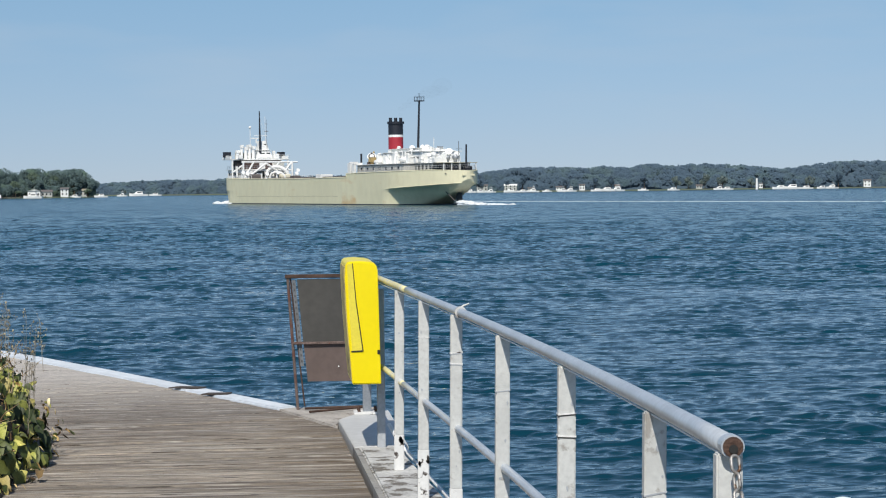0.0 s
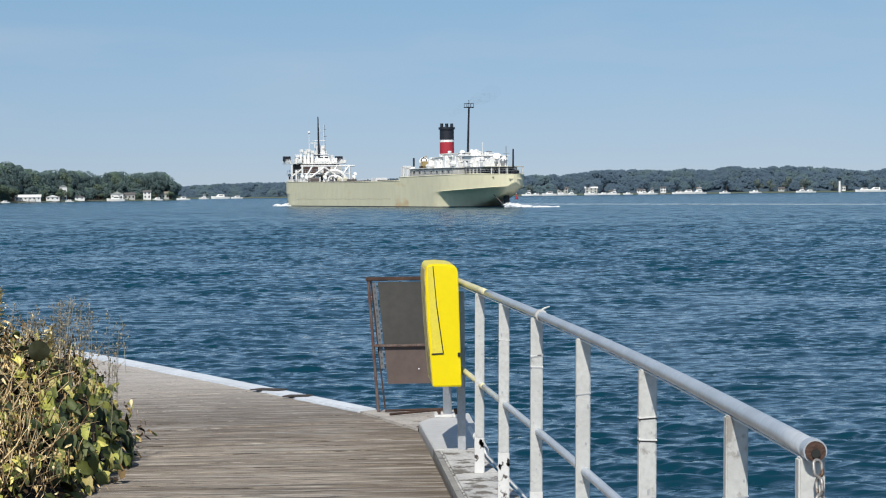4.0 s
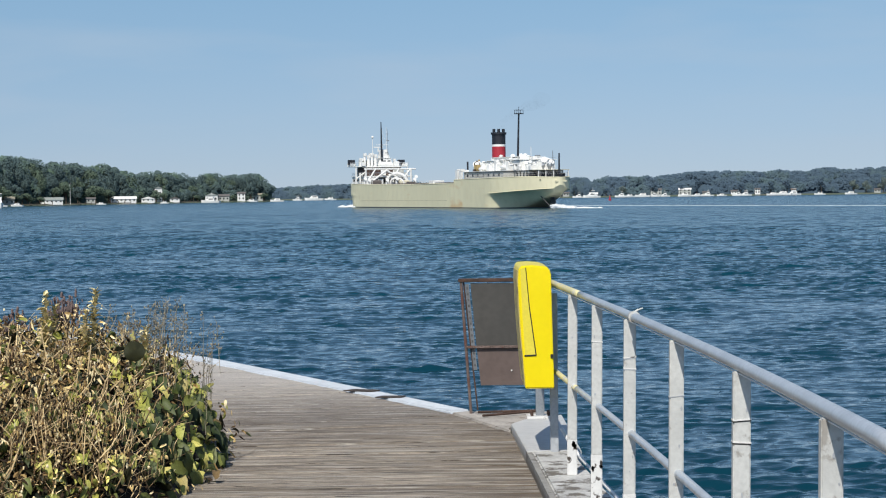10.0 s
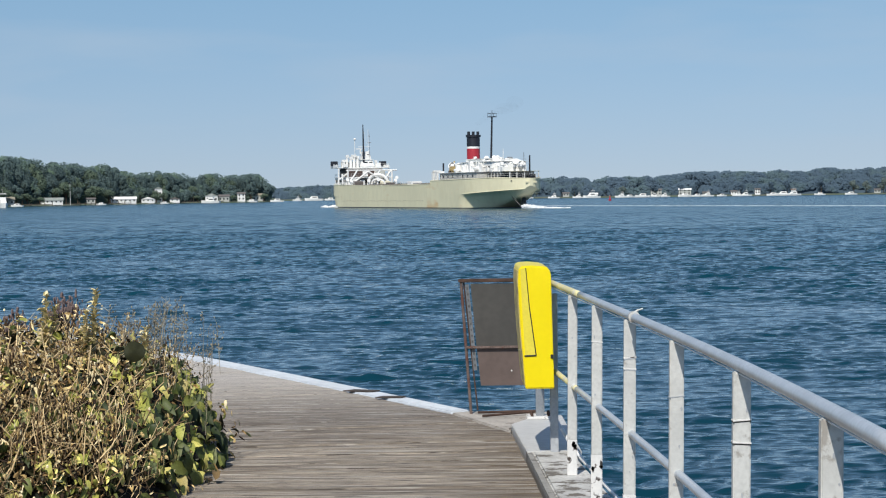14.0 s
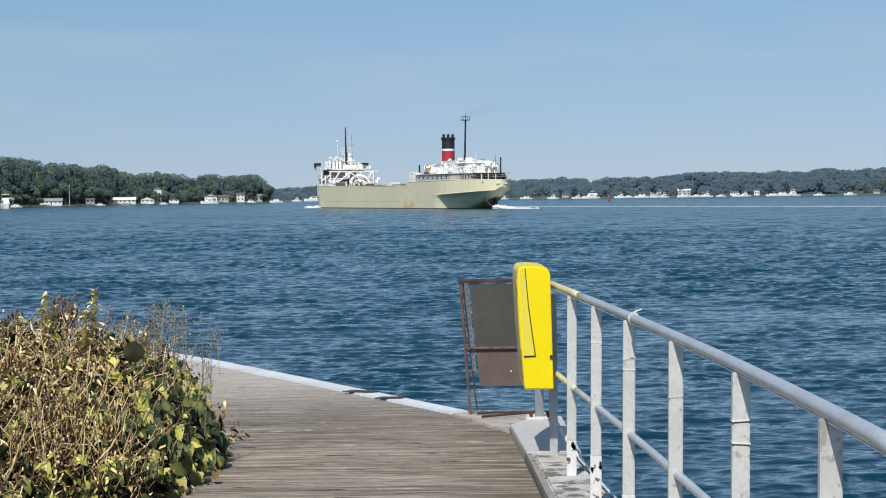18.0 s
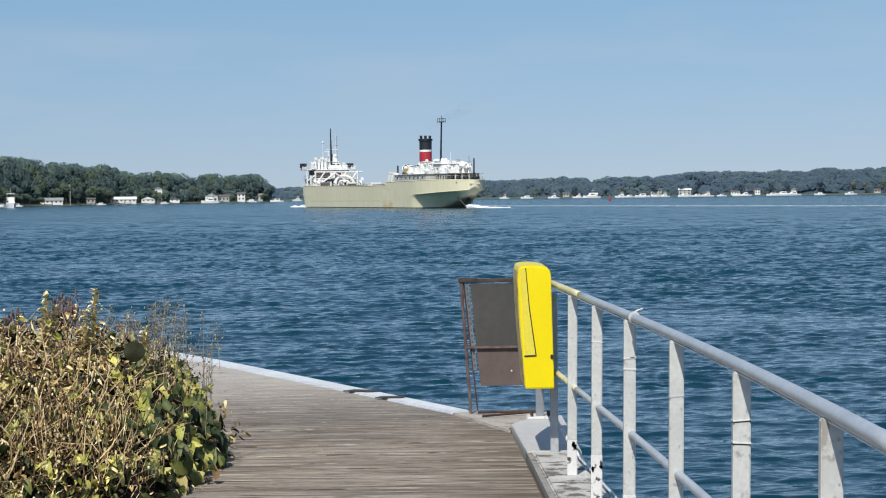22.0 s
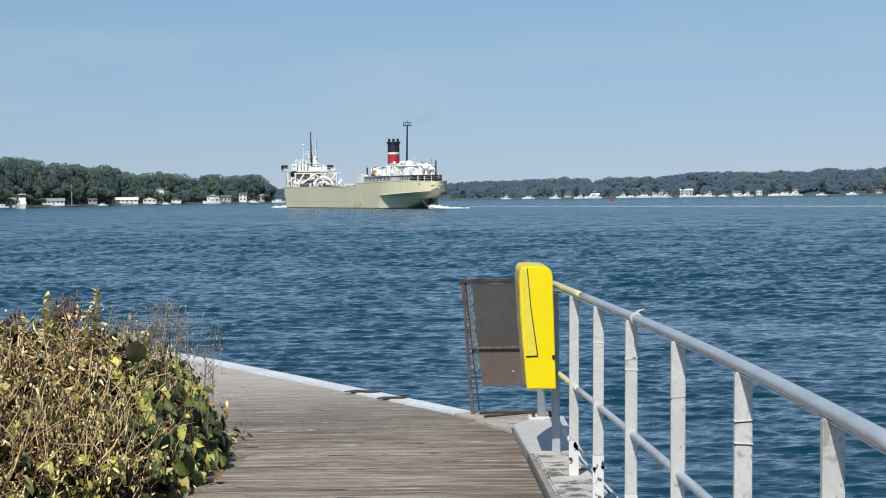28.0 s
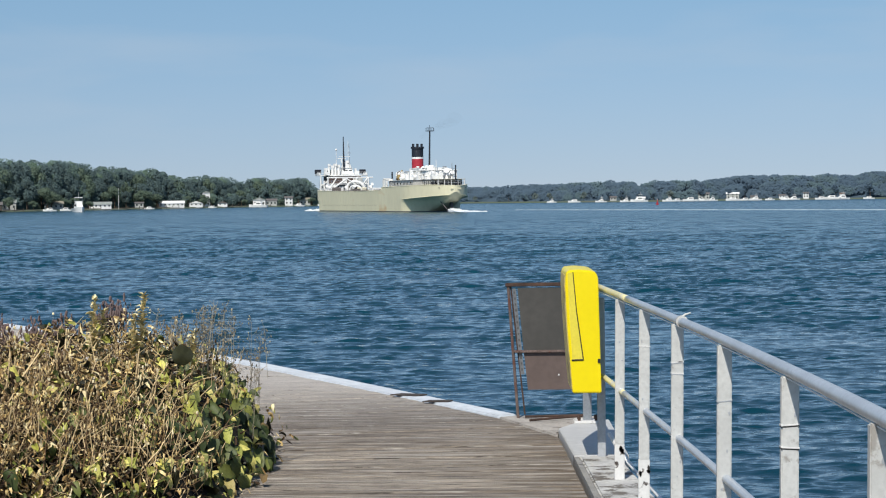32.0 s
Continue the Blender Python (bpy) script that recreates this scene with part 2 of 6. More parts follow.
# brown dirt gathered beside the kerb
dirt_split = n.new("ShaderNodeSeparateXYZ")
l.new(n.new("ShaderNodeNewGeometry").outputs["Position"], dirt_split.inputs[0])
dirt_noise = n.new("ShaderNodeTexNoise")
dirt_noise.inputs["Scale"].default_value, dirt_noise.inputs["Detail"].default_value = 3.0, 5
dirt_map = n.new("ShaderNodeMapping")
dirt_map.inputs["Scale"].default_value = (0.7, 2.2, 1)
l.new(n.new("ShaderNodeNewGeometry").outputs["Position"], dirt_map.inputs["Vector"])
l.new(dirt_map.outputs[0], dirt_noise.inputs["Vector"])
dirt_edge = n.new("ShaderNodeMath")
dirt_edge.operation = "MULTIPLY_ADD"
dirt_edge.inputs[1].default_value = 0.9
l.new(dirt_noise.outputs["Fac"], dirt_edge.inputs[0])
l.new(dirt_split.outputs["X"], dirt_edge.inputs[2])
dirt_amount = n.new("ShaderNodeMapRange")
dirt_amount.inputs["From Min"].default_value, dirt_amount.inputs["From Max"].default_value, dirt_amount.inputs["To Max"].default_value = 0.35, 0.95, 0.75
l.new(dirt_edge.outputs[0], dirt_amount.inputs["Value"])
dirt_mix = n.new("ShaderNodeMix")
dirt_mix.data_type = "RGBA"
dirt_mix.inputs["B"].default_value = (0.17, 0.125, 0.08, 1)
l.new(n["Principled BSDF"].inputs["Base Color"].links[0].from_socket, dirt_mix.inputs["A"])
l.new(dirt_amount.outputs[0], dirt_mix.inputs["Factor"])
l.new(dirt_mix.outputs["Result"], n["Principled BSDF"].inputs["Base Color"])
stain(M_BOARD, (0.68, 0.63, 0.56), 2.4, 0.51, 0.64, 0.75, (0.45, 11.0, 1))
stain(M_BOARD, (0.10, 0.078, 0.058), 3.4, 0.55, 0.66, 0.80, (0.32, 9.0, 1))

M_CAP = mat("pale_concrete", (0.65, 0.69, 0.73), 0.9, vary=0.15, scale=1.5, bump=0.3, bump_scale=60)
M_KERB = mat("worn_white_concrete", (0.58, 0.57, 0.54), 0.9, vary=0.3, scale=4, bump=0.6, bump_scale=50, wear=((0.14, 0.125, 0.105), 0.525, 8.0))
M_PLATE = mat("painted_plate", (0.56, 0.56, 0.545), 0.5, vary=0.12, scale=2)
M_EDGE = mat("dull_edge_steel", (0.34, 0.325, 0.30), 0.6, vary=0.3, scale=5, wear=((0.09, 0.08, 0.07), 0.58, 7.0))
M_CORNER = mat("worn_corner_slab", (0.47, 0.43, 0.38), 0.85, vary=0.3, scale=5, bump=0.4, bump_scale=40, wear=((0.17, 0.145, 0.12), 0.60, 6.0))
M_STRIP = mat("dark_steel_edge", (0.10, 0.10, 0.095), 0.6, vary=0.3, scale=5)
M_RAIL = mat("aluminium_grey_paint", (0.52, 0.56, 0.60), 0.34, metal=0.25, vary=0.15, scale=5, bump=0.05)
M_POST = mat("chalky_white_paint", (0.60, 0.60, 0.57), 0.6, vary=0.14, scale=6, bump=0.1, wear=((0.34, 0.32, 0.29), 0.60, 11.0))
M_POSTFOOT = mat("chipped_white_paint", (0.74, 0.73, 0.70), 0.6, vary=0.1, scale=6, wear=((0.06, 0.045, 0.038), 0.575, 16.0))
M_YELLOW = mat("yellow_fibreglass", (0.88, 0.70, 0.0), 0.32, vary=0.03, scale=4)
M_YPAINT = mat("chipped_yellow_paint", (0.78, 0.71, 0.38), 0.5, vary=0.18, scale=6, wear=((0.52, 0.53, 0.52), 0.52, 15.0))
M_SEAM = mat("black_rubber_seal", (0.02, 0.02, 0.018), 0.7, vary=0.1)
M_RUST = mat("rusted_steel", (0.10, 0.055, 0.038), 0.85, vary=0.5, scale=9, bump=0.4, bump_scale=80)
M_SIGN = mat("brown_sign_back", (0.070, 0.066, 0.058), 0.6, vary=0.2, scale=2)
M_GALV = mat("galvanised_steel", (0.33, 0.35, 0.37), 0.45, metal=0.5, vary=0.2, scale=10)
M_WHITE = mat("marine_white_paint", (0.84, 0.84, 0.81), 0.5, vary=0.1, scale=0.4)
M_CREAM = mat("cream_paint", (0.66, 0.62, 0.48), 0.5, vary=0.12, scale=0.4)
M_BLACK = mat("black_paint", (0.018, 0.02, 0.028), 0.45, vary=0.2, scale=0.5)
M_RED = mat("red_paint", (0.42, 0.03, 0.045), 0.45, vary=0.12, scale=0.4)
M_GLASSDARK = mat("dark_window", (0.025, 0.03, 0.035), 0.12, vary=0.1, scale=1)
M_TAN = mat("tan_machinery", (0.45, 0.33, 0.14), 0.6, vary=0.25, scale=0.8)
M_DARKBROWN = mat("red_oxide_paint", (0.10, 0.065, 0.055), 0.7, vary=0.35, scale=0.5)
M_DECKGREY = mat("ship_deck_grey", (0.16, 0.14, 0.13), 0.8, vary=0.25, scale=0.3)
M_BROWNROCK = mat("brown_withered_leaf", (0.21, 0.15, 0.14), 0.9, vary=0.3, scale=4, bump=0.5, bump_scale=20)


# ---- mesh helpers ----
class Geo:
    """Collects faces of one mesh."""

    def __init__(self):
        self.v, self.f = [], []

    def add(self, verts, faces):
        o = len(self.v)
        self.v += [tuple(p) for p in verts]
        self.f += [tuple(i + o for i in q) for q in faces]
        return self

    def box(self, x0, x1, y0, y1, z0, z1, m=None):
        c = [Vector((x, y, z)) for z in (z0, z1) for y in (y0, y1) for x in (x0, x1)]
        if m:
            c = [m @ p for p in c]
        return self.add(c, [(0, 2, 3, 1), (4, 5, 7, 6), (0, 1, 5, 4), (2, 6, 7, 3), (0, 4, 6, 2), (1, 3, 7, 5)])

    def tube(self, a, b, r, r2=None, n=8, caps=True):
        a, b = Vector(a), Vector(b)
        r2 = r if r2 is None else r2
        d = (b - a).normalized()
        s = d.orthogonal().normalized()
        t = d.cross(s)
        ring = [s * math.cos(2 * math.pi * k / n) + t * math.sin(2 * math.pi * k / n) for k in range(n)]
        vs = [a + q * r for q in ring] + [b + q * r2 for q in ring]
        fs = [(k, (k + 1) % n, n + (k + 1) % n, n + k) for k in range(n)]
        if caps:
            fs += [tuple(range(n))[::-1], tuple(range(n, 2 * n))]
        return self.add(vs, fs)

    def rings(self, rings, close=True, caps=True):
        n = len(rings[0])
        vs = [p for r in rings for p in r]
        fs = []
        for i in range(len(rings) - 1):
            for k in range(n if close else n - 1):
                a, b = i * n + k, i * n + (k + 1) % n
                fs.append((a, b, b + n, a + n))
        if caps and close:
            fs += [tuple(range(n))[::-1], tuple(range((len(rings) - 1) * n, len(rings) * n))]
        return self.add(vs, fs)

    def ball(self, c, rx, ry=None, rz=None, n=10, m=6, rough=0.0, rng=None):
        ry, rz = ry or rx, rz or rx
        c = Vector(c)
        vs = [c + Vector((0, 0, -rz))]
        for i in range(1, m):
            p = math.pi * i / m
            for k in range(n):
                q = 2 * math.pi * k / n
                j = 1 + (rng.uniform(-rough, rough) if rng else 0)
                vs.append(c + Vector((rx * math.sin(p) * math.cos(q) * j, ry * math.sin(p) * math.sin(q) * j, -rz * math.cos(p) * j)))
        vs.append(c + Vector((0, 0, rz)))
        fs = [(0, 1 + (k + 1) % n, 1 + k) for k in range(n)]
        for i in range(m - 2):
            o = 1 + i * n
            fs += [(o + k, o + (k + 1) % n, o + n + (k + 1) % n, o + n + k) for k in range(n)]
        o, e = 1 + (m - 2) * n, len(vs) - 1
        fs += [(o + k, o + (k + 1) % n, e) for k in range(n)]
        return self.add(vs, fs)

    def mesh(self, name, smooth=False, bevel=0.0):
        me = bpy.data.meshes.new(name)
        me.from_pydata(self.v, [], self.f)
        if bevel:
            bm = bmesh.new()
            bm.from_mesh(me)
            bmesh.ops.recalc_face_normals(bm, faces=bm.faces)
            sharp = [e for e in bm.edges if len(e.link_faces) == 2 and e.calc_face_angle(0) > 0.6]
            bmesh.ops.bevel(bm, geom=sharp, offset=bevel, segments=2, affect="EDGES", clamp_overlap=True)
            bm.to_mesh(me)
            bm.free()
        if smooth:
            me.shade_smooth()
        me.update()
        return me


def part(name, geo, material, parent=None, label="", smooth=False, bevel=0.0):
    me = geo if isinstance(geo, bpy.types.Mesh) else geo.mesh(name, smooth, bevel)
    if not me.materials:
        me.materials.append(material)
    ob = new(name, me)
    if parent:
        ob.parent = parent
    if label:
        ob["label"] = label
    return ob


def thing(name, label, category, group="", m=None, kind=""):
    ob = new(name)
    if m:
        ob.matrix_basis = m
    return tagged(ob, label, category, group, kind)


def lerp_rows(x, rows):
    """Linear interpolation in rows of (x, value, value, ...), ordered by x."""
    for a, b in zip(rows, rows[1:]):
        if x <= b[0]:
            k = 0 if b[0] == a[0] else max(0.0, (x - a[0]) / (b[0] - a[0]))
            return [p + (q - p) * k for p, q in zip(a[1:], b[1:])]
    return list(rows[-1][1:])


# ---- water ----
def build_water():
    """One sheet out to the horizon, with the chop as real relief where it can be seen."""
    rng = np.random.default_rng(4)
    ang = np.radians(np.concatenate([np.linspace(-180, -16, 30)[:-1], np.linspace(-16, 19.5, 560), np.linspace(19.5, 180, 30)[1:-1]]))
    rad = [0.02, 8.0, 15.0, 20.0]
    r = 24.0
    while r < 4600:
        rad.append(r)
        r *= 1.0023 if r < 230 else min(1.02, 1.0023 + 0.0070 * (r - 230) / 400)
    rad = np.array(rad + [4600.0])
    step = np.gradient(rad)
    R, A = np.meshgrid(rad, ang, indexing="ij")
    S = np.repeat(step[:, None], len(ang), 1)
    X, Y = R * np.sin(A), R * np.cos(A)
    Z = np.zeros_like(X)
    rows = (R[:, 0] > 20) & (R[:, 0] < 1300)
    gust = 1.0 + 0.18 * np.sin(X / 23 + 1.3 * np.sin(Y / 31)) * np.sin(Y / 17 + 1.7 * np.sin(X / 41))
    gust *= 1.0 + 0.16 * np.sin(X / 70 + 1.9 * np.sin(Y / 160)) * np.sin(Y / 95 + 1.1 * np.sin(X / 120))
    # the chop comes in patches, with slicker water between them
    patch = np.zeros_like(X)
    for k in range(22):
        lam, th = rng.uniform(3.0, 14.0) * (1 + k % 2), rng.uniform(0, 3.14)
        patch += np.sin(6.283 / lam * (X * np.sin(th) + 0.7 * Y * np.cos(th)) + rng.uniform(0, 6.28))
    gust *= np.clip(0.95 + 0.06 * patch, 0.65, 1.4)
    # calmer in the lee of the bank
    gust *= np.clip(0.76 + (R - 30) / 160, 0.76, 1.0)
    for k in range(104):
        lam = 0.20 * 1.044 ** k
        th = rng.normal(0.06, 0.64)
        slope = 0.028 if lam < 0.26 else 0.037 * min(1.0, (0.95 / lam) ** 1.12)
        fade = np.clip(lam / S[rows] / 1.2 - 0.67, 0, 1) * np.clip(R[rows] / (90 if lam < 2 else 130), 1, 1.5 if lam < 2 else 3.2) ** 0.75
        Z[rows] += gust[rows] * slope * lam / 6.283 * fade * np.sin(6.283 / lam * (X[rows] * np.sin(th) + Y[rows] * np.cos(th)) + rng.uniform(0, 6.28))
    # wind chop leans: steep faces one way, long backs the other
    Y = Y - 1.3 * Z * np.clip((R - 20) / 10, 0, 1)
    n = len(ang)
    co = np.stack([X, Y, Z], -1).reshape(-1).astype(np.float32)
    idx = np.arange(len(rad) * n).reshape(len(rad), n)
    a, b = idx[:-1], idx[1:]
    nx = np.roll(np.arange(n), -1)
    q = np.stack([a, b, b[:, nx], a[:, nx]], -1).reshape(-1, 4)
    me = bpy.data.meshes.new("water")
    me.vertices.add(len(rad) * n)
    me.vertices.foreach_set("co", co)
    me.loops.add(q.size)
    me.loops.foreach_set("vertex_index", q.reshape(-1).astype(np.int32))
    me.polygons.add(len(q))
    me.polygons.foreach_set("loop_start", np.arange(0, q.size, 4, dtype=np.int32))
    me.update(calc_edges=True)
    me.shade_smooth()
    me.materials.append(M_WATER)
    ob = new("water", me)
    ob.location.z = WATER_Z
    return tagged(ob, "choppy blue river water rippled by the wind", "water", kind="structure")


water = build_water()

M_TIMBERDARK = mat("dark_wet_timber", (0.075, 0.06, 0.05), 0.85, vary=0.4, scale=6, bump=0.3)

M_POSTGREY = mat("grey_post_paint", (0.44, 0.46, 0.48), 0.5, vary=0.2, scale=6)
M_DOORYELLOW = mat("faded_yellow_fibreglass", (0.80, 0.67, 0.06), 0.5, vary=0.10, scale=9, bump=0.06, bump_scale=40)
M_SIDECREAM = mat("weathered_cream_fibreglass", (0.66, 0.54, 0.20), 0.8, vary=0.4, scale=9, wear=((0.16, 0.14, 0.10), 0.56, 9.0))
M_SIGNLOW = mat("red_brown_sign_back", (0.135, 0.098, 0.085), 0.6, vary=0.2, scale=2)
M_PALERUST = mat("pale_rusted_paint", (0.19, 0.135, 0.115), 0.85, vary=0.5, scale=9, bump=0.4, bump_scale=80, wear=((0.13, 0.055, 0.04), 0.52, 9.0))
M_STRIPGREY = mat("dull_zinc", (0.20, 0.21, 0.22), 0.6, metal=0.2, vary=0.3, scale=12)
M_LINK = mat("worn_chain_steel", (0.46, 0.44, 0.41), 0.5, metal=0.5, vary=0.4, scale=40, wear=((0.13, 0.07, 0.04), 0.55, 60.0))
M_TURF = mat("turf", (0.085, 0.12, 0.035), 0.95, vary=0.4, scale=0.6, tint=(0.14, 0.13, 0.05), bump=0.4)
M_POSTDARK = mat("black_rust", (0.035, 0.028, 0.025), 0.8, vary=0.4, scale=20, wear=((0.55, 0.54, 0.52), 0.57, 30.0))


# ---- boardwalk ----
EDGE = [(-14, 41.0), (-6.72, 27.93), (-3.86, 23.32), (-3.19, 22.2), (-2.31, 20.58), (-1.4, 18.74), (-0.54, 16.95), (0.19, 15.42)]
KERB_X = lambda y: 0.53 + 0.0235 * (10.84 - y)


def RAIL_X(y):
    """The railing follows a gentle bend of the bank."""
    u = max(y, 4.2) - 8
    return 0.910 - 0.04055 * u - 0.00353 * u * u + 0.000377 * u ** 3


EDGE_BY_Y = sorted((b, a) for a, b in EDGE)


def far_edge_x(y):
    """Where the outer edge of the boardwalk lies at this y."""
    return lerp_rows(y, EDGE_BY_Y)[0]


def cap_width(y):
    return lerp_rows(y, [(15.3, 0.16), (17, 0.20), (19, 0.22), (41, 0.24)])[0]


def deck_path():
    """Board ends along the water side: points every board width, with the slope of the board that starts there."""
    line = [(KERB_X(-3) - 0.006, -3.0), (KERB_X(14.0) - 0.006, 14.0), (0.03, 15.28)]
    inner = []
    for (xa, ya), (xb, yb) in zip(EDGE[::-1], EDGE[-2::-1]):
        d = Vector((xb - xa, yb - ya)).normalized()
        wa, wb = cap_width(ya) + 0.008, cap_width(yb) + 0.008
        inner += [(xa - d.y * wa, ya + d.x * wa), (xb - d.y * wb, yb + d.x * wb)]
    line += inner[1:]
    out, rest = [], 0.0
    for (xa, ya), (xb, yb) in zip(line, line[1:]):
        n = math.hypot(xb - xa, yb - ya)
        while rest < n:
            k = rest / n
            x, y = xa + (xb - xa) * k, ya + (yb - ya) * k
            out.append((x, y, lerp_rows(y, [(-3, 0.036), (11.5, 0.036), (13.5, 0.10), (15.6, 0.40), (18, 0.52), (40, 0.58)])[0]))
            step = 0.142 if y < 13.6 else 0.16
            rest += step
        rest -= n
    return out


def build_deck():
    deck = thing("floor", "weathered grey-brown timber boardwalk at the river's edge", "boardwalk", kind="structure")
    rng = random.Random(3)
    g = Geo()
    low = [(-14, -3), (0.45, -3), (0.40, 14.0), (0.0, 15.0), (-6.9, 27.4), (-14, 40.0)]
    g.rings([[(x, y, z) for x, y in low] for z in (-0.30, -0.06)])
    part("joists", g, M_STRIP, deck, "dark timber joists under the boards")
    pts = deck_path()
    for (xa, ya, ma), (xb, yb, mb) in zip(pts, pts[1:]):
        L = 6.0 if ya < 17 else 7.5
        da, db = Vector((-1, -ma)).normalized(), Vector((-1, -mb)).normalized()
        A, B = Vector((xa, ya)), Vector((xb, yb))
        n = (B - A).normalized() * rng.uniform(0.003, 0.006)
        A, B = A + n, B - n
        C, D = B + db * L, A + da * L
        c = (A + B) / 2
        q = [p - c for p in (A, B, C, D)]
        ins = [q[0] + n * 0.8, q[1] - n * 0.8, q[2] - n * 0.8, q[3] + n * 0.8]
        g = Geo().rings([[(p.x, p.y, z) for p in r] for r, z in ((q, -0.05), (q, -0.007), (ins, 0))])
        ob = part("board", g, M_BOARD, deck)
        ob.location = (c.x, c.y, rng.uniform(-0.004, 0.004))
    return deck


def build_ground():
    """Plain turf behind the boardwalk."""
    g = Geo()
    g.rings([[(x, y, z) for x, y in ((-60, -40), (1.2, -40), (1.2, -3.02), (-5.3, -3.02), (-5.6, 16), (-14.1, 40), (-60, 60))] for z in (-3.4, -0.025)])
    return tagged(part("ground", g, M_TURF), "mown grass behind the boardwalk", "grass", kind="structure")


def build_edge_cap():
    """Pale concrete cap along the outer edge, in short lengths."""
    cap = thing("seawall", "pale concrete seawall cap along the boardwalk", "seawall", kind="structure")
    pts = [Vector((x, y, 0)) for x, y in EDGE]
    for a, b in zip(pts, pts[1:]):
        n = max(1, round((b - a).length / 3.0))
        for k in range(n):
            p, q = a.lerp(b, k / n), a.lerp(b, (k + 1) / n)
            d = (q - p).normalized()
            s = Vector((d.y, -d.x, 0))
            if s.x > 0:
                s = -s
            e = d * 0.006
            g = Geo()
            base = [p + e, q - e, q - e + s * cap_width(q.y), p + e + s * cap_width(p.y)]
            g.rings([[v + Vector((0, 0, z)) for v in base] for z in (-0.5, 0.012)])
            part("cap_block", g, M_CAP, cap, bevel=0.012)
    g = Geo()
    for a, b in zip(pts, pts[1:]):
        g.rings([[a + Vector((0, 0, z)), b + Vector((0, 0, z)), b + Vector((-0.3, 0, z)), a + Vector((-0.3, 0, z))] for z in (-3.4, -0.5)])
    part("wall_face", g, M_KERB, cap)
    return cap


def build_kerb():
    kerb = thing("kerb", "worn white-painted concrete kerb under the railing", "kerb", kind="structure")
    for y0, y1 in ((-3, 0.0), (0.0, 3.0), (3.0, 6.0), (6.0, 9.0), (9.0, 12.72)):
        g = Geo()
        r = [(KERB_X(y0) + 0.055, y0 + 0.004), (RAIL_X(y0) + 0.10, y0 + 0.004), (RAIL_X(y1) + 0.10, y1 - 0.004), (KERB_X(y1) + 0.055, y1 - 0.004)]
        g.rings([[(a, b, z) for a, b in r] for z in (-3.4, 0.034)])
        part("kerb_block", g, M_KERB, kerb, bevel=0.01)
    g = Geo()
    r = [(KERB_X(-3), -3), (KERB_X(-3) + 0.05, -3), (KERB_X(14.2) + 0.05, 14.2), (KERB_X(14.2) + 0.02, 14.2)]
    g.rings([[(a, b, z) for a, b in r] for z in (-0.3, 0.028)])
    part("edge_strip", g, M_EDGE, kerb, "dull grey steel edging strip")
    g = Geo()
    r = [(0.505, 12.73), (0.845, 12.73), (0.84, 14.78), (0.62, 14.66), (0.458, 14.24)]
    g.rings([[(a, b, z) for a, b in r] for z in (-0.35, 0.037)])
    part("base_plate", g, M_PLATE, kerb, "smooth grey-painted steel base plate", bevel=0.005)
    g = Geo()
    g.rings([[(a, b, z) for a, b in [(0.42, 12.73), (0.84, 12.73), (0.82, 14.7), (0.25, 15.3)]] for z in (-3.4, -0.35)])
    part("wall_face", g, M_KERB, kerb)
    g = Geo().rings([[(x, y, z) for x, y in [(0.045, 15.30), (0.447, 14.07), (0.452, 14.25), (0.615, 14.67), (0.84, 14.80), (0.82, 15.3), (0.18, 15.40)]] for z in (-0.4, 0.006)])
    part("corner_block", g, M_CORNER, kerb, "worn grey-beige corner slab", bevel=0.01)
    return kerb


def bent_pipe(y0, y1, z, radius, n, dx=0.0, step=0.3):
    """A pipe along the bend of the railing, as thick as radius(y) says."""
    k = max(2, round((y1 - y0) / step))
    rings = []
    for i in range(k + 1):
        u = i / k
        y = y0 + (y1 - y0) * u
        r = radius(y)
        rings.append([(RAIL_X(y) + dx + r * math.cos(2 * math.pi * j / n), y, z + r * math.sin(2 * math.pi * j / n)) for j in range(n)])
    return Geo().rings(rings)


def paint_chip(x, y, z, w, h, rng):
    """A flake-shaped bare patch that stands a hair proud of a post's near face."""
    out = [(w * math.cos(a) * rng.uniform(0.55, 1.1), h * math.sin(a) * rng.uniform(0.55, 1.1)) for a in np.linspace(0, 2 * math.pi, 10)[:-1]]
    return Geo().rings([[(x + p, y + d, z + q) for p, q in out] for d in (0.002, -0.0012)])


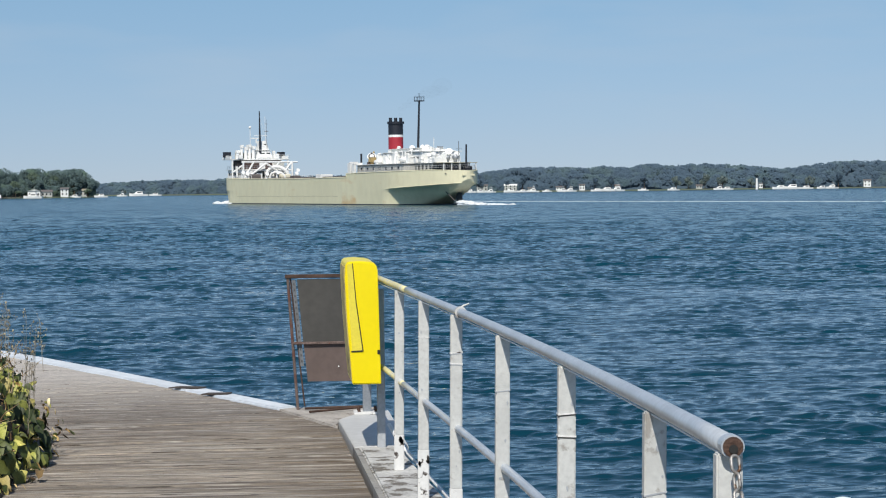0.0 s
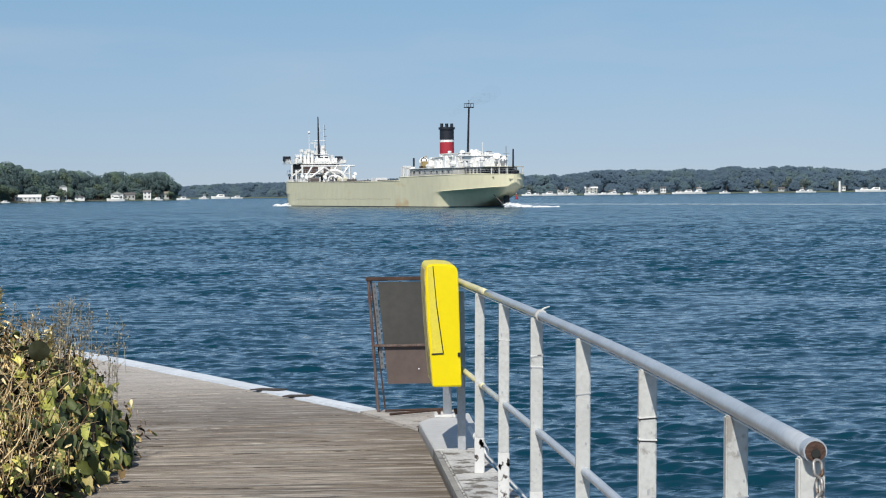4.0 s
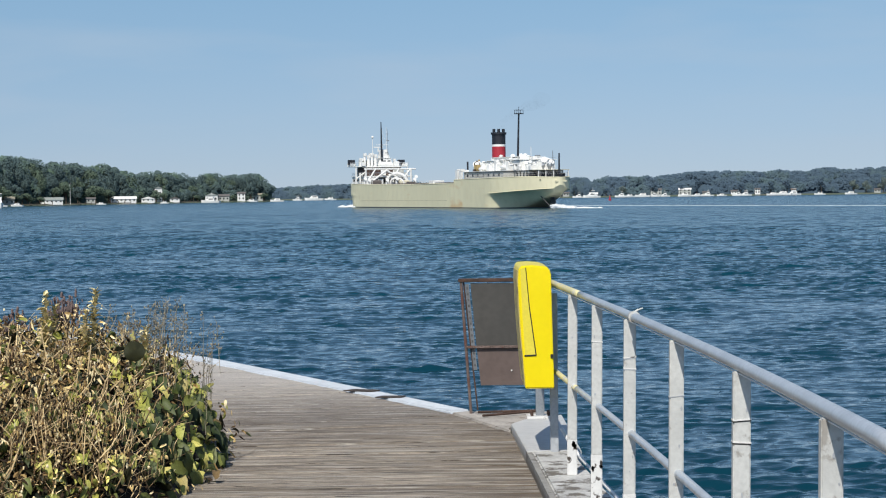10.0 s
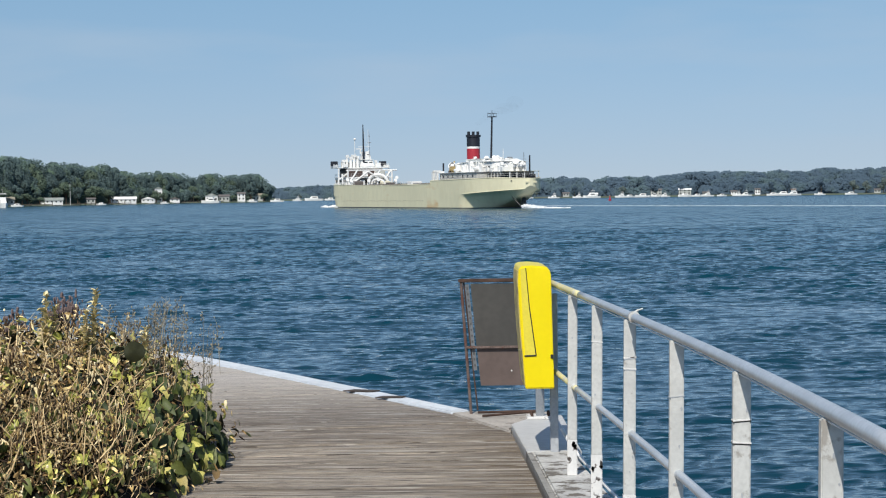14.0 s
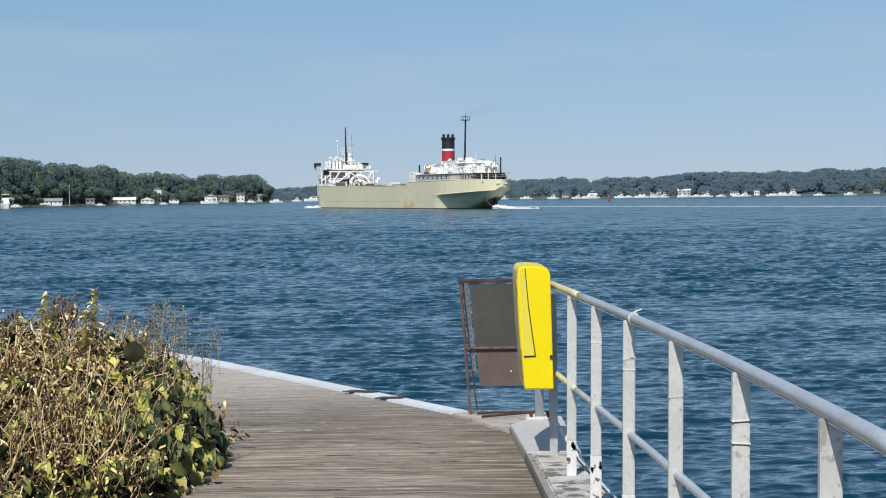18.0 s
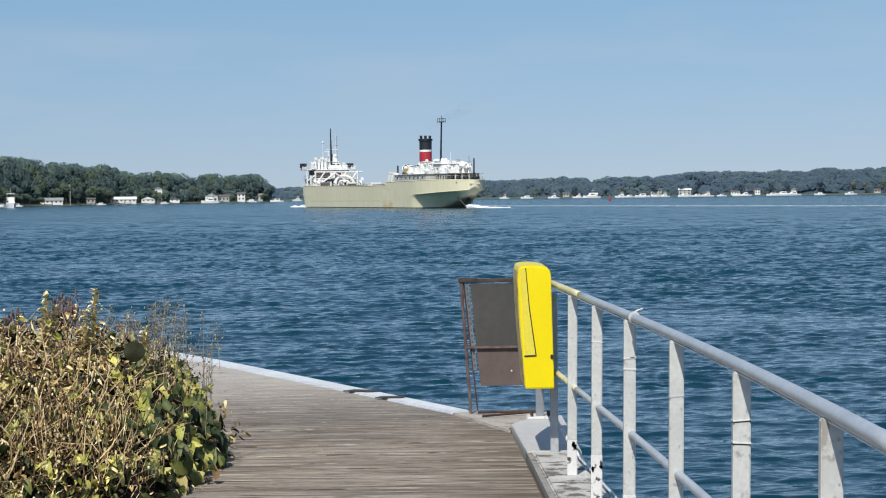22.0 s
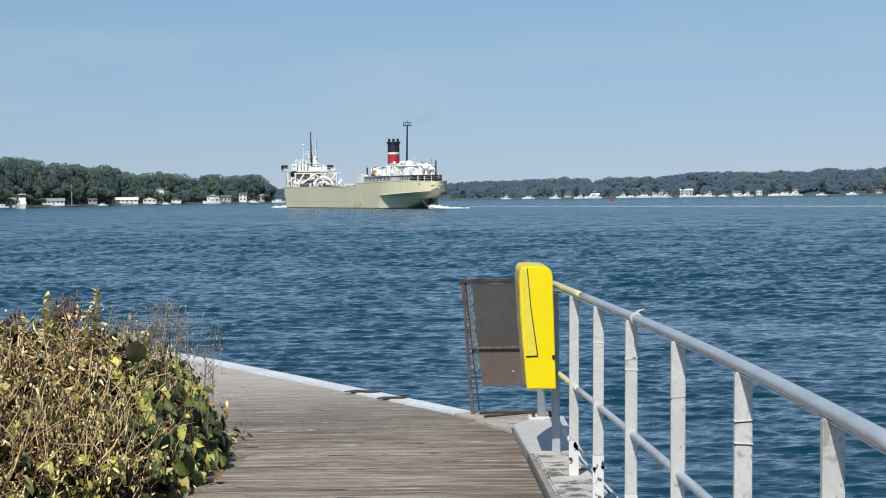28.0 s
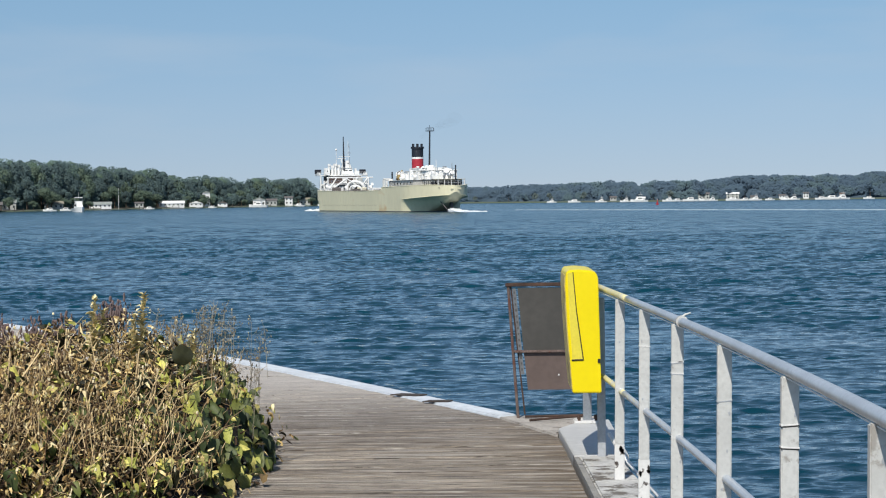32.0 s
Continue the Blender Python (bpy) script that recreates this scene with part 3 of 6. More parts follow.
def build_railing():
    rail = thing("railing", "grey pipe railing on chalky white posts at the water", "railing")
    rng = random.Random(14)
    y0, y1 = 4.36, 12.95
    zt, zm = 1.08, 0.539
    r_at = lambda y: 0.0236 - 0.0056 * ((y - y0) / (y1 - y0)) ** 0.6
    top = part("top_rail", bent_pipe(y0, 11.3, zt, r_at, 20), M_RAIL, rail, smooth=True)
    part("painted_end", bent_pipe(11.3, y1, zt, lambda y: r_at(y) + 0.0004, 20), M_YPAINT, top, "chipped yellow paint over the grey rail", smooth=True)
    part("under_bar", bent_pipe(y0 + 0.05, y1, zt - 0.0235, lambda y: 0.0026, 6, -0.011), M_WHITE, top, "thin white strip along the underside of the rail")
    mid = part("mid_rail", bent_pipe(y0, 11.5, zm, lambda y: r_at(y) * 0.86, 16), M_RAIL, rail, smooth=True)
    part("painted_end", bent_pipe(11.5, y1, zm, lambda y: r_at(y) * 0.86 + 0.0004, 16), M_YPAINT, mid, "chipped yellow paint over the grey rail", smooth=True)
    for k, y in enumerate((4.40, 5.23, 6.61, 8.02, 9.37, 10.57, 11.67)):
        x = RAIL_X(y)
        w = 0.031 - 0.0004 * y
        lean = 0.014
        at = lambda z: x - lean * (zt - z) / zt

        def leg(z0, z1, grow):
            return Geo().rings([[(at(z) - w - grow, y - 0.02 - grow, z), (at(z) + w + grow, y - 0.02 - grow, z), (at(z) + w + grow, y + 0.02 + grow, z), (at(z) - w - grow, y + 0.02 + grow, z)] for z in (z0, z1)])
        foot_top = {11.67: 0.235, 10.57: 0.29}.get(y, 0.262)
        post = part("post", leg(foot_top - 0.004, zt - 0.018, 0.0), M_POST, rail, bevel=0.004)
        foot = part("post_foot", leg(0.03, foot_top, 0.002), M_POSTFOOT, post, "white paint chipped down to dark metal", bevel=0.004)
        if y > 10:
            for i in range(6 if y > 11 else 4):
                dx = rng.uniform(-0.8, 0.8) * w
                if y < 11:
                    dx = (w * 0.82) * (-1) ** i
                part("paint_chip", paint_chip(at(foot_top) + dx, y - 0.0235, foot_top - 0.015 - rng.uniform(0, 0.035 if y > 11 else 0.06), rng.uniform(0.008, 0.014), rng.uniform(0.010, 0.022), rng), M_POSTDARK, foot, "bare rust-black patch")
        for i in range(3):
            z = rng.uniform(0.35, 0.98)
            part("paint_chip", paint_chip(at(z) + rng.uniform(-0.7, 0.7) * w, y - 0.0205, z, rng.uniform(0.003, 0.007), rng.uniform(0.004, 0.011), rng), M_POSTGREY, post, "small grey scuff in the paint")
        for z, tilt in {6.61: ((0.905, 0.004), (0.835, -0.003)), 9.37: ((0.885, 0.006), (0.838, -0.003)), 5.23: ((0.845, 0.010),), 10.57: ((0.875, -0.004),), 8.02: ((0.84, 0.006),)}.get(y, ()):
            xa = at(z)
            band = part("strap_band", Geo().rings([[(xa - w - 0.0015, y - 0.0215, z + h), (xa + w + 0.0015, y - 0.0215, z + h + tilt), (xa + w + 0.0015, y + 0.0215, z + h + tilt), (xa - w - 0.0015, y + 0.0215, z + h)] for h in ((-0.002, 0.002) if y < 6 or 7 < y < 9 else (-0.0025, 0.0025))]), M_POSTGREY if y < 6 or 7 < y < 9 else M_POSTFOOT, post)
            if y in (6.61, 9.37):
                part("strap_edge", Geo().rings([[(xa - w - 0.001, y - 0.021, z + h), (xa + w + 0.001, y - 0.021, z + h + tilt), (xa + w + 0.001, y + 0.021, z + h + tilt), (xa - w - 0.001, y + 0.021, z + h)] for h in (-0.0070, -0.0025)]), M_SEAM if y < 7 else M_POSTGREY, band, "thin dark line under the strap")
    yc = 9.23
    part("clamp_ring", Geo().tube((RAIL_X(yc), yc - 0.02, zt), (RAIL_X(yc), yc + 0.02, zt), 0.0275, n=16).tube((RAIL_X(yc) + 0.004, yc, zt + 0.024), (RAIL_X(yc) + 0.02, yc, zt + 0.034), 0.006, n=5).tube((RAIL_X(yc) + 0.012, yc, zt + 0.03), (RAIL_X(yc) + 0.040, yc, zt + 0.040), 0.004, n=5), M_POST, rail)
    # rusty end cap
    part("end_cap", Geo().tube((RAIL_X(y0), y0 - 0.012, zt), (RAIL_X(y0), y0 + 0.002, zt), 0.0225, n=16), M_RUST, rail, "rusted end plug of the rail")
    # proud black disc paints the shade inside the pipe's hollow end
    part("end_hole", Geo().tube((RAIL_X(y0), y0 - 0.016, zt - 0.004), (RAIL_X(y0), y0 - 0.011, zt - 0.004), 0.010, n=12), M_SEAM, rail)
    part("end_ring", Geo().tube((RAIL_X(y0), y0 - 0.008, zt), (RAIL_X(y0), y0 + 0.03, zt), 0.0262, n=20), M_RAIL, rail, "grey-painted ring round the rail end")
    # foot pipe outside the kerb
    part("foot_pipe", bent_pipe(4.6, 12.6, 0.02, lambda y: 0.010, 8, 0.13), M_WHITE, rail)
    part("bent_bar", Geo().tube((0.735, 12.900, 0.150), (0.765, 12.600, 0.100), 0.013, n=8).tube((0.765, 12.600, 0.100), (0.845, 12.45, 0.0), 0.012, n=8), M_WHITE, rail, "short white bent bar")
    return rail


def torus_link(length, width, r):
    """One chain link, long in z."""
    n, m = 18, 6
    rings = []
    h = (length - width) / 2
    for k in range(n):
        a = 2 * math.pi * k / n
        c = Vector((math.sin(a) * width / 2, 0, math.cos(a) * width / 2 + (h if math.cos(a) > 0 else -h)))
        d = Vector((math.sin(a), 0, math.cos(a)))
        rings.append([c + d * r * math.cos(q) + Vector((0, r * math.sin(q), 0)) for q in (2 * math.pi * j / m for j in range(m))])
    rings.append(rings[0])
    return Geo().rings(rings, caps=False)


def build_chain():
    chain = thing("chain", "rusty galvanised chain hanging from the rail's end", "chain")
    me = torus_link(0.036, 0.021, 0.0040).mesh("link", smooth=True)
    a, b = Vector((RAIL_X(4.36), 4.335, 1.065)), Vector((1.005, 3.54, 1.02))
    n = 62
    pts = []
    for k in range(n + 1):
        u = k / n
        p = a.lerp(b, u)
        p.z -= 2.3 * u * (1 - u)
        pts.append(p)
    for k, (p, q) in enumerate(zip(pts, pts[1:])):
        ob = part("link", me, M_LINK, chain)
        d = (p - q).normalized()
        ob.matrix_basis = Matrix.Translation((p + q) / 2) @ d.to_track_quat("Z", "Y").to_matrix().to_4x4() @ pose(0, 0, 0, 0, 0, 90 * (k % 2) + 20)
    return chain


def build_next_post():
    p = thing("railing_post", "white-capped end post of the next railing", "post", m=pose(1.005, 3.54, 0))
    part("shaft", Geo().box(-0.027, 0.027, -0.02, 0.02, 0, 1.05), M_POST, p, bevel=0.004)
    part("cap", Geo().ball((0, 0, 1.06), 0.036, 0.036, 0.034, 14, 8), M_WHITE, p, "rounded white cap", smooth=True)
    part("rail_stub", Geo().tube((0, -0.02, 1.045), (0.06, -1.6, 1.045), 0.028, n=14), M_RAIL, p)
    part("far_post", Geo().box(0.032, 0.086, -1.6, -1.56, 0, 1.03), M_POST, p)
    return p


def build_life_ring_box():
    box = thing("life_ring_cabinet", "bright yellow fibreglass life ring cabinet on a post", "cabinet", m=pose(0, 12.40, 0))
    y0, y1 = 0.0, 0.77
    # side outline: back is straight, the front swells and tapers in at the foot
    out = [(0.662, 0.455), (0.648, 1.150), (0.642, 1.174), (0.628, 1.192), (0.600, 1.201), (0.53, 1.207), (0.468, 1.203), (0.452, 1.186), (0.447, 1.10), (0.458, 0.85), (0.474, 0.62), (0.487, 0.455)]
    def ring(y, k):
        cx, cz = 0.56, 0.83
        return [(cx + (x - cx) * k, y, cz + (z - cz) * k) for x, z in out]
    g = Geo().rings([ring(y0, 0.984), ring(y0 + 0.008, 0.996), ring(y0 + 0.02, 1.0), ring(y1 - 0.04, 1.0), ring(y1, 0.95)])
    body = part("body", g, M_YELLOW, box, bevel=0.004)
    # door seam on the near side
    s = Geo()
    s.tube((0.495, -0.001, 1.192), (0.515, -0.001, 0.95), 0.003, n=6).tube((0.515, -0.001, 0.95), (0.553, -0.001, 0.66), 0.0035, n=6)
    s.tube((0.554, -0.001, 0.66), (0.482, -0.001, 0.657), 0.005, n=6)
    part("door_seam", s, M_SEAM, body, "thin dark seam of the door")
    part("door", Geo().rings([[(0.462, y, 1.186), (0.494, y, 1.190), (0.512, y, 0.95), (0.549, y, 0.663), (0.487, y, 0.661), (0.475, y, 0.85)] for y in (-0.0012, 0.004)]), M_DOORYELLOW, body, "faded textured door panel")
    part("side_panel", Geo().rings([[(x - 0.003, 0.05, z), (x - 0.003, 0.70, z), (x + 0.004, 0.70, z), (x + 0.004, 0.05, z)] for x, z in ((0.4855, 0.48), (0.474, 0.62), (0.458, 0.85), (0.446, 1.10), (0.449, 1.17))]), M_SIDECREAM, body, "weathered cream side of the cabinet")
    part("latch", Geo().box(0.640, 0.656, -0.008, 0.01, 0.64, 0.665), M_SEAM, body, "small dark latch", bevel=0.002)
    part("mounting_post", Geo().box(0.645, 0.705, 2.17, 2.23, 0.03, 0.62), M_GALV, box, bevel=0.006)
    part("mounting_arm", Geo().box(0.60, 0.66, 0.75, 2.20, 0.58, 0.62), M_GALV, box, bevel=0.004)
    part("mounting_post", Geo().box(0.650, 0.700, 0.285, 0.325, 0.012, 1.02), M_POSTGREY, box, bevel=0.004)
    part("flange", Geo().box(0.58, 0.77, 2.10, 2.30, 0.036, 0.054), M_POSTFOOT, box, "chipped white bolted flange", bevel=0.004)
    for dx, dy in ((-0.06, -0.05), (0.06, -0.05), (-0.06, 0.05), (0.06, 0.05)):
        part("bolt", Geo().tube((0.675 + dx, 2.2 + dy, 0.05), (0.675 + dx, 2.2 + dy, 0.085), 0.011, n=6), M_RUST, box)
    return box


def build_sign():
    sign = thing("sign_frame", "rusty steel frame holding a brown sign, seen from behind", "sign", m=pose(0.19, 15.22, 0.0))
    # the frame leans; x to the right
    top = lambda u: Vector((-0.065 + u, 0, 1.005 + 0.012 * u))
    L = lambda z: -0.065 * z / 1.0
    part("post", Geo().tube((0, 0, 0), (L(1.0), 0, 1.0), 0.011, n=8), M_PALERUST, sign)
    part("inner_post", Geo().tube((0.05, 0.01, 0.03), (L(1.0) + 0.02, 0.01, 0.985), 0.006, n=6), M_RUST, sign)
    part("post", Geo().tube((0.52, 0, 0), (0.52 + L(1.0), 0, 1.0), 0.017, n=8), M_RUST, sign)
    part("top_bar", Geo().box(-0.085, 0.48, -0.018, 0.018, 0.985, 1.012), M_RUST, sign, bevel=0.003)
    part("mid_bar", Geo().box(-0.03, 0.50, -0.030, -0.012, 0.492, 0.512), M_PALERUST, sign, bevel=0.003)
    part("foot_bar", Geo().tube((0.05, -0.05, 0.02), (0.52, 0.02, 0.02), 0.009, n=8), M_RUST, sign)
    part("foot_bar", Geo().tube((0.08, -0.30, 0.02), (0.50, -0.10, 0.03), 0.009, n=8), M_RUST, sign)
    g = Geo().rings([[(0.005, y, 0.975), (0.47, y, 0.975), (0.50, y, 0.505), (0.045, y, 0.505)] for y in (-0.006, 0.006)])
    part("panel", g, M_SIGN, sign, "dull dark back of the sign panel")
    g = Geo().rings([[(0.047, y, 0.497), (0.50, y, 0.497), (0.52, y, 0.215), (0.075, y, 0.215)] for y in (-0.006, 0.006)])
    part("panel", g, M_SIGNLOW, sign, "dull red-brown lower sign panel")
    part("bolt", Geo().tube((0.305, -0.012, 0.325), (0.305, 0, 0.325), 0.006, n=6), M_WHITE, sign)
    strip = part("perforated_strip", Geo().rings([[(-0.035, y, 0.97), (-0.008, y, 0.97), (0.05, y, 0.33), (0.022, y, 0.33)] for y in (-0.004, 0.004)]), M_STRIPGREY, sign, "perforated galvanised strip")
    for k in range(14):
        z = 0.94 - 0.044 * k
        x = -0.022 + 0.058 * (0.97 - z) / 0.64
        part("hole", Geo().box(x - 0.006, x + 0.006, -0.006, -0.003, z - 0.008, z + 0.008), M_STRIP, strip)
    return sign


def build_edge_fittings():
    for x, y, L, w, turn in ((-0.69, 16.98, 0.30, 0.07, -28), (-0.44, 16.42, 0.24, 0.06, -8)):
        t = thing("loose_plank", "short dark weathered plank lying at the boardwalk's edge", "plank", group="loose planks", m=pose(x, y, 0.012, 0, 0, turn))
        part("plank", Geo().rings([[(-L / 2, -w, z), (L / 2 - 0.03, -w * 0.7, z), (L / 2, w * 0.6, z + 0.004), (-L / 2 + 0.04, w, z)] for z in (0.0, 0.010)]), M_TIMBERDARK, t, bevel=0.003)


build_ground()
deck = build_deck()
build_edge_cap()
build_kerb()
railing = build_railing()
build_chain()
build_next_post()
build_life_ring_box()
build_sign()
build_edge_fittings()


# ---- freighter ----
def hull_mat():
    m = mat("olive_hull_paint", (0.750, 0.705, 0.485), 0.55, vary=0.07, scale=0.12, wear=((0.695, 0.645, 0.43), 0.58, 0.5), stretch=(1, 0.5, 0.25))
    n, l = m.node_tree.nodes, m.node_tree.links
    b = n["Principled BSDF"]
    was = b.inputs["Base Color"].links[0].from_socket
    co = n.new("ShaderNodeTexCoord")
    sp = n.new("ShaderNodeSeparateXYZ")
    l.new(co.outputs["Object"], sp.inputs[0])
    # rust that bled from one spot low on the side
    mp = n.new("ShaderNodeMapping")
    mp.inputs["Scale"].default_value = (0.2, 0.18, 0.5)
    l.new(co.outputs["Object"], mp.inputs[0])
    t = n.new("ShaderNodeTexNoise")
    t.inputs["Scale"].default_value, t.inputs["Detail"].default_value = 1.4, 6
    l.new(mp.outputs[0], t.inputs["Vector"])
    near = n.new("ShaderNodeMath")
    near.operation = "SUBTRACT"
    near.inputs[1].default_value = 22.5
    l.new(sp.outputs["Y"], near.inputs[0])
    ab = n.new("ShaderNodeMath")
    ab.operation = "ABSOLUTE"
    l.new(near.outputs[0], ab.inputs[0])
    r1 = n.new("ShaderNodeMapRange")
    r1.inputs["From Min"].default_value, r1.inputs["From Max"].default_value = 4.2, 5.6
    r1.inputs["To Min"].default_value, r1.inputs["To Max"].default_value = 0.40, 0.0
    l.new(ab.outputs[0], r1.inputs["Value"])
    r2 = n.new("ShaderNodeMapRange")
    r2.inputs["From Min"].default_value, r2.inputs["From Max"].default_value = 1.0, 3.6
    r2.inputs["To Min"].default_value, r2.inputs["To Max"].default_value = 1.0, 0.15
    l.new(sp.outputs["Z"], r2.inputs["Value"])
    mul = n.new("ShaderNodeMath")
    mul.operation = "MULTIPLY"
    l.new(r1.outputs[0], mul.inputs[0])
    l.new(r2.outputs[0], mul.inputs[1])
    ad = n.new("ShaderNodeMath")
    ad.operation = "ADD"
    l.new(mul.outputs[0], ad.inputs[0])
    l.new(t.outputs["Fac"], ad.inputs[1])
    r3 = n.new("ShaderNodeMapRange")
    r3.inputs["From Min"].default_value, r3.inputs["From Max"].default_value, r3.inputs["To Max"].default_value = 0.62, 1.0, 0.62
    l.new(ad.outputs[0], r3.inputs["Value"])
    mx = n.new("ShaderNodeMix")
    mx.data_type = "RGBA"
    mx.inputs["B"].default_value = (0.60, 0.35, 0.12, 1)
    l.new(was, mx.inputs["A"])
    l.new(r3.outputs[0], mx.inputs["Factor"])
    l.new(mx.outputs["Result"], b.inputs["Base Color"])
    return m


def hull_half(u):
    """Half breadth at the deck, at the knuckle foot and at the waterline."""
    return lerp_rows(u, [(-28.5, 0.4, 0.2, 0.15), (-28, 1.5, 0.8, 0.2), (-26, 3.4, 2.2, 0.4), (-22.5, 5.3, 3.6, 0.7), (-17, 7.3, 5.2, 1.8), (-10, 8.9, 7.0, 4.4), (-4.5, 9.65, 8.5, 7.0),
                         (-1.5, 9.8, 9.8, 9.6), (8, 9.8, 9.8, 9.8), (108, 9.8, 9.8, 9.8), (115, 9.6, 9.5, 9.3), (120, 8.9, 8.6, 8.2), (124, 7.3, 6.8, 6.3), (127, 5.0, 4.4, 3.9), (129, 2.4, 2.0, 1.6), (129.8, 0.4, 0.3, 0.2)])


def deck_z(u):
    return lerp_rows(u, [(-28.5, 8.3), (-20, 8.6), (24, 8.2), (24.01, 7.25), (60, 7.15), (95, 7.4), (130, 7.9)])[0]


US = [-28.5, -28.2, -28, -27, -26, -24, -22.5, -20, -17, -13, -10, -7, -4.5, -3, -1.5, 2, 8, 16, 24, 24.02, 40, 60, 80, 95, 108, 112, 115, 118, 120, 122, 124, 125.5, 127, 128, 129, 129.5, 129.8]


M_SEAMTAN = mat("scuffed_hull_seam", (0.63, 0.585, 0.40), 0.7, vary=0.2, scale=0.4)
# this grey holds the shade on the promenade deck's side
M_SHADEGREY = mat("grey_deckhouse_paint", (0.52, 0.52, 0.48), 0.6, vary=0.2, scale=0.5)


def build_ship():
    ship = thing("freighter", "olive-green lake freighter with white deckhouses and red-black funnel", "ship")
    M_HULL = hull_mat()
    # the knuckle of the counter climbs towards the stern
    kn = lambda u: lerp_rows(u, [(-28.5, 5.3), (-24, 5.05), (-18, 4.75), (-10, 4.4), (-4, 4.15), (0, 4.0), (130, 4.0)])[0]

    def section(u, levels):
        d, k, w = hull_half(u)
        out = []
        for z in levels(u):
            q = kn(u)
            if z >= q:
                h = d
            elif z >= q - 0.5:
                h = k + (d - k) * (z - q + 0.5) / 0.5
            else:
                h = w + (k - w) * max(0, min(1, (z - 0.6) / (q - 1.1)))
            out.append((h, z))
        return out

    def skin(levels):
        g = Geo()
        rows = []
        for u in US:
            s = section(u, levels)
            zb = lerp_rows(u, [(-28.5, 6.2), (-27.5, 5.0), (-26, 4.2), (-22.5, 2.9), (-17, 1.6), (-13, 0.3), (-10, -0.8), (-7, -2.6)])[0]
            s = [(h, max(z, min(zb, s[-1][1] - 0.2))) for h, z in s]
            rows.append([(-h, u, z) for h, z in s[::-1]] + [(h, u, z) for h, z in s])
        g.rings(rows, close=False)
        g.add(rows[0], [tuple(range(len(rows[0])))])
        return g
    hull = part("hull", skin(lambda u: (0.25, 1.2, 2.2, 3.0, kn(u) - 0.5, kn(u), kn(u) + 0.06, max(5.6, kn(u) + 0.1), deck_z(u))), M_HULL, ship, "olive-green plated hull with rust runs")
    hull.data.shade_smooth()
    hull.data.set_sharp_from_angle(angle=0.75)
    part("boot_top", skin(lambda u: (-2.5, 0.25)), M_BLACK, hull, "black waterline band")
    # decks and end plates
    g = Geo()
    for a, b in zip(US, US[1:]):
        ha, hb = hull_half(a)[0] - 0.15, hull_half(b)[0] - 0.15
        za, zb = deck_z(a) - 0.35, deck_z(b) - 0.35
        g.add([(-ha, a, za), (ha, a, za), (hb, b, zb), (-hb, b, zb)], [(0, 1, 2, 3)])
    g.box(-9.7, 9.7, 23.8, 24.0, 6.5, 8.15)
    part("deck", g, M_DECKGREY, ship)
    g = Geo()
    for side in (-1, 1):
        for a, b in zip(US, US[1:]):
            ha, hb, za, zb = hull_half(a)[0], hull_half(b)[0], deck_z(a), deck_z(b)
            g.add([(side * ha, a, za), (side * hb, b, zb), (side * (hb - 0.2), b, zb + 0.02), (side * (ha - 0.2), a, za + 0.02), (side * (ha + 0.1), a, za - 0.12), (side * (hb + 0.1), b, zb - 0.12)], [(0, 1, 2, 3), (4, 5, 1, 0)])
    part("sheer_strake", g, M_HULL, hull)
    # plate seams along the side
    for z in (2.2,):
        g = Geo()
        for side in (-1, 1):
            for j in range(26):
                y = 30 + 3 * j
                g.box(side * 9.79, side * 9.812, y, y + 3.0, z - 0.06 + 0.05 * math.sin(j * 1.7), z + 0.10 + 0.05 * math.sin(j * 1.7))
        part("plate_seam", g, M_SEAMTAN, hull, "dented plate seam along the side")
    # rubbing line on the counter
    for side in (-1, 1):
        g = Geo()
        pts = [(side * (hull_half(u)[0] + 0.03), u, kn(u) + 0.05) for u in US if -28 <= u <= 0]
        for a, b in zip(pts, pts[1:]):
            g.tube(a, b, 0.09, n=5)
        part("counter_strake", g, M_HULL, hull)
    part("rudder", Geo().box(-0.2, 0.2, -24.6, -21.8, -2, 3.0), M_BLACK, hull, "dark rudder under the counter", bevel=0.1)
    part("stern_fitting", Geo().tube((-3.2, -22.5, 3.2), (-1.8, -24.5, 0.9), 0.14, n=6), M_BLACK, hull)
    for x in (-4.3, 4.3):
        part("mooring_port", Geo().box(x - 0.12, x + 0.12, -25.0, -23.6, 7.5, 7.72), M_BLACK, hull, "dark mooring port", bevel=0.1)
    part("stern_plate", Geo().box(-1.6, 1.6, -28.45, -28.2, 7.0, 7.4), M_HULL, hull)

    def windows(parent, y, x0, x1, n, z0, z1, along="x", x=0, share=0.33):
        for k in range(n):
            c = x0 + (x1 - x0) * (k + 0.5) / n
            w = (x1 - x0) / n * share
            if along == "x":
                part("window", Geo().box(c - w, c + w, y - 0.06, y + 0.06, z0, z1), M_GLASSDARK, parent)
            else:
                part("window", Geo().box(x - 0.06, x + 0.06, c - w, c + w, z0, z1), M_GLASSDARK, parent)

    def house(name, x0, x1, y0, y1, z0, z1, material=M_WHITE, roof=True):
        b = part(name, Geo().box(x0, x1, y0, y1, z0, z1), material, ship, bevel=0.12)
        if roof:
            part("roof_edge", Geo().box(x0 - 0.4, x1 + 0.4, y0 - 0.4, y1 + 0.4, z1, z1 + 0.12), M_WHITE, b)
        return b

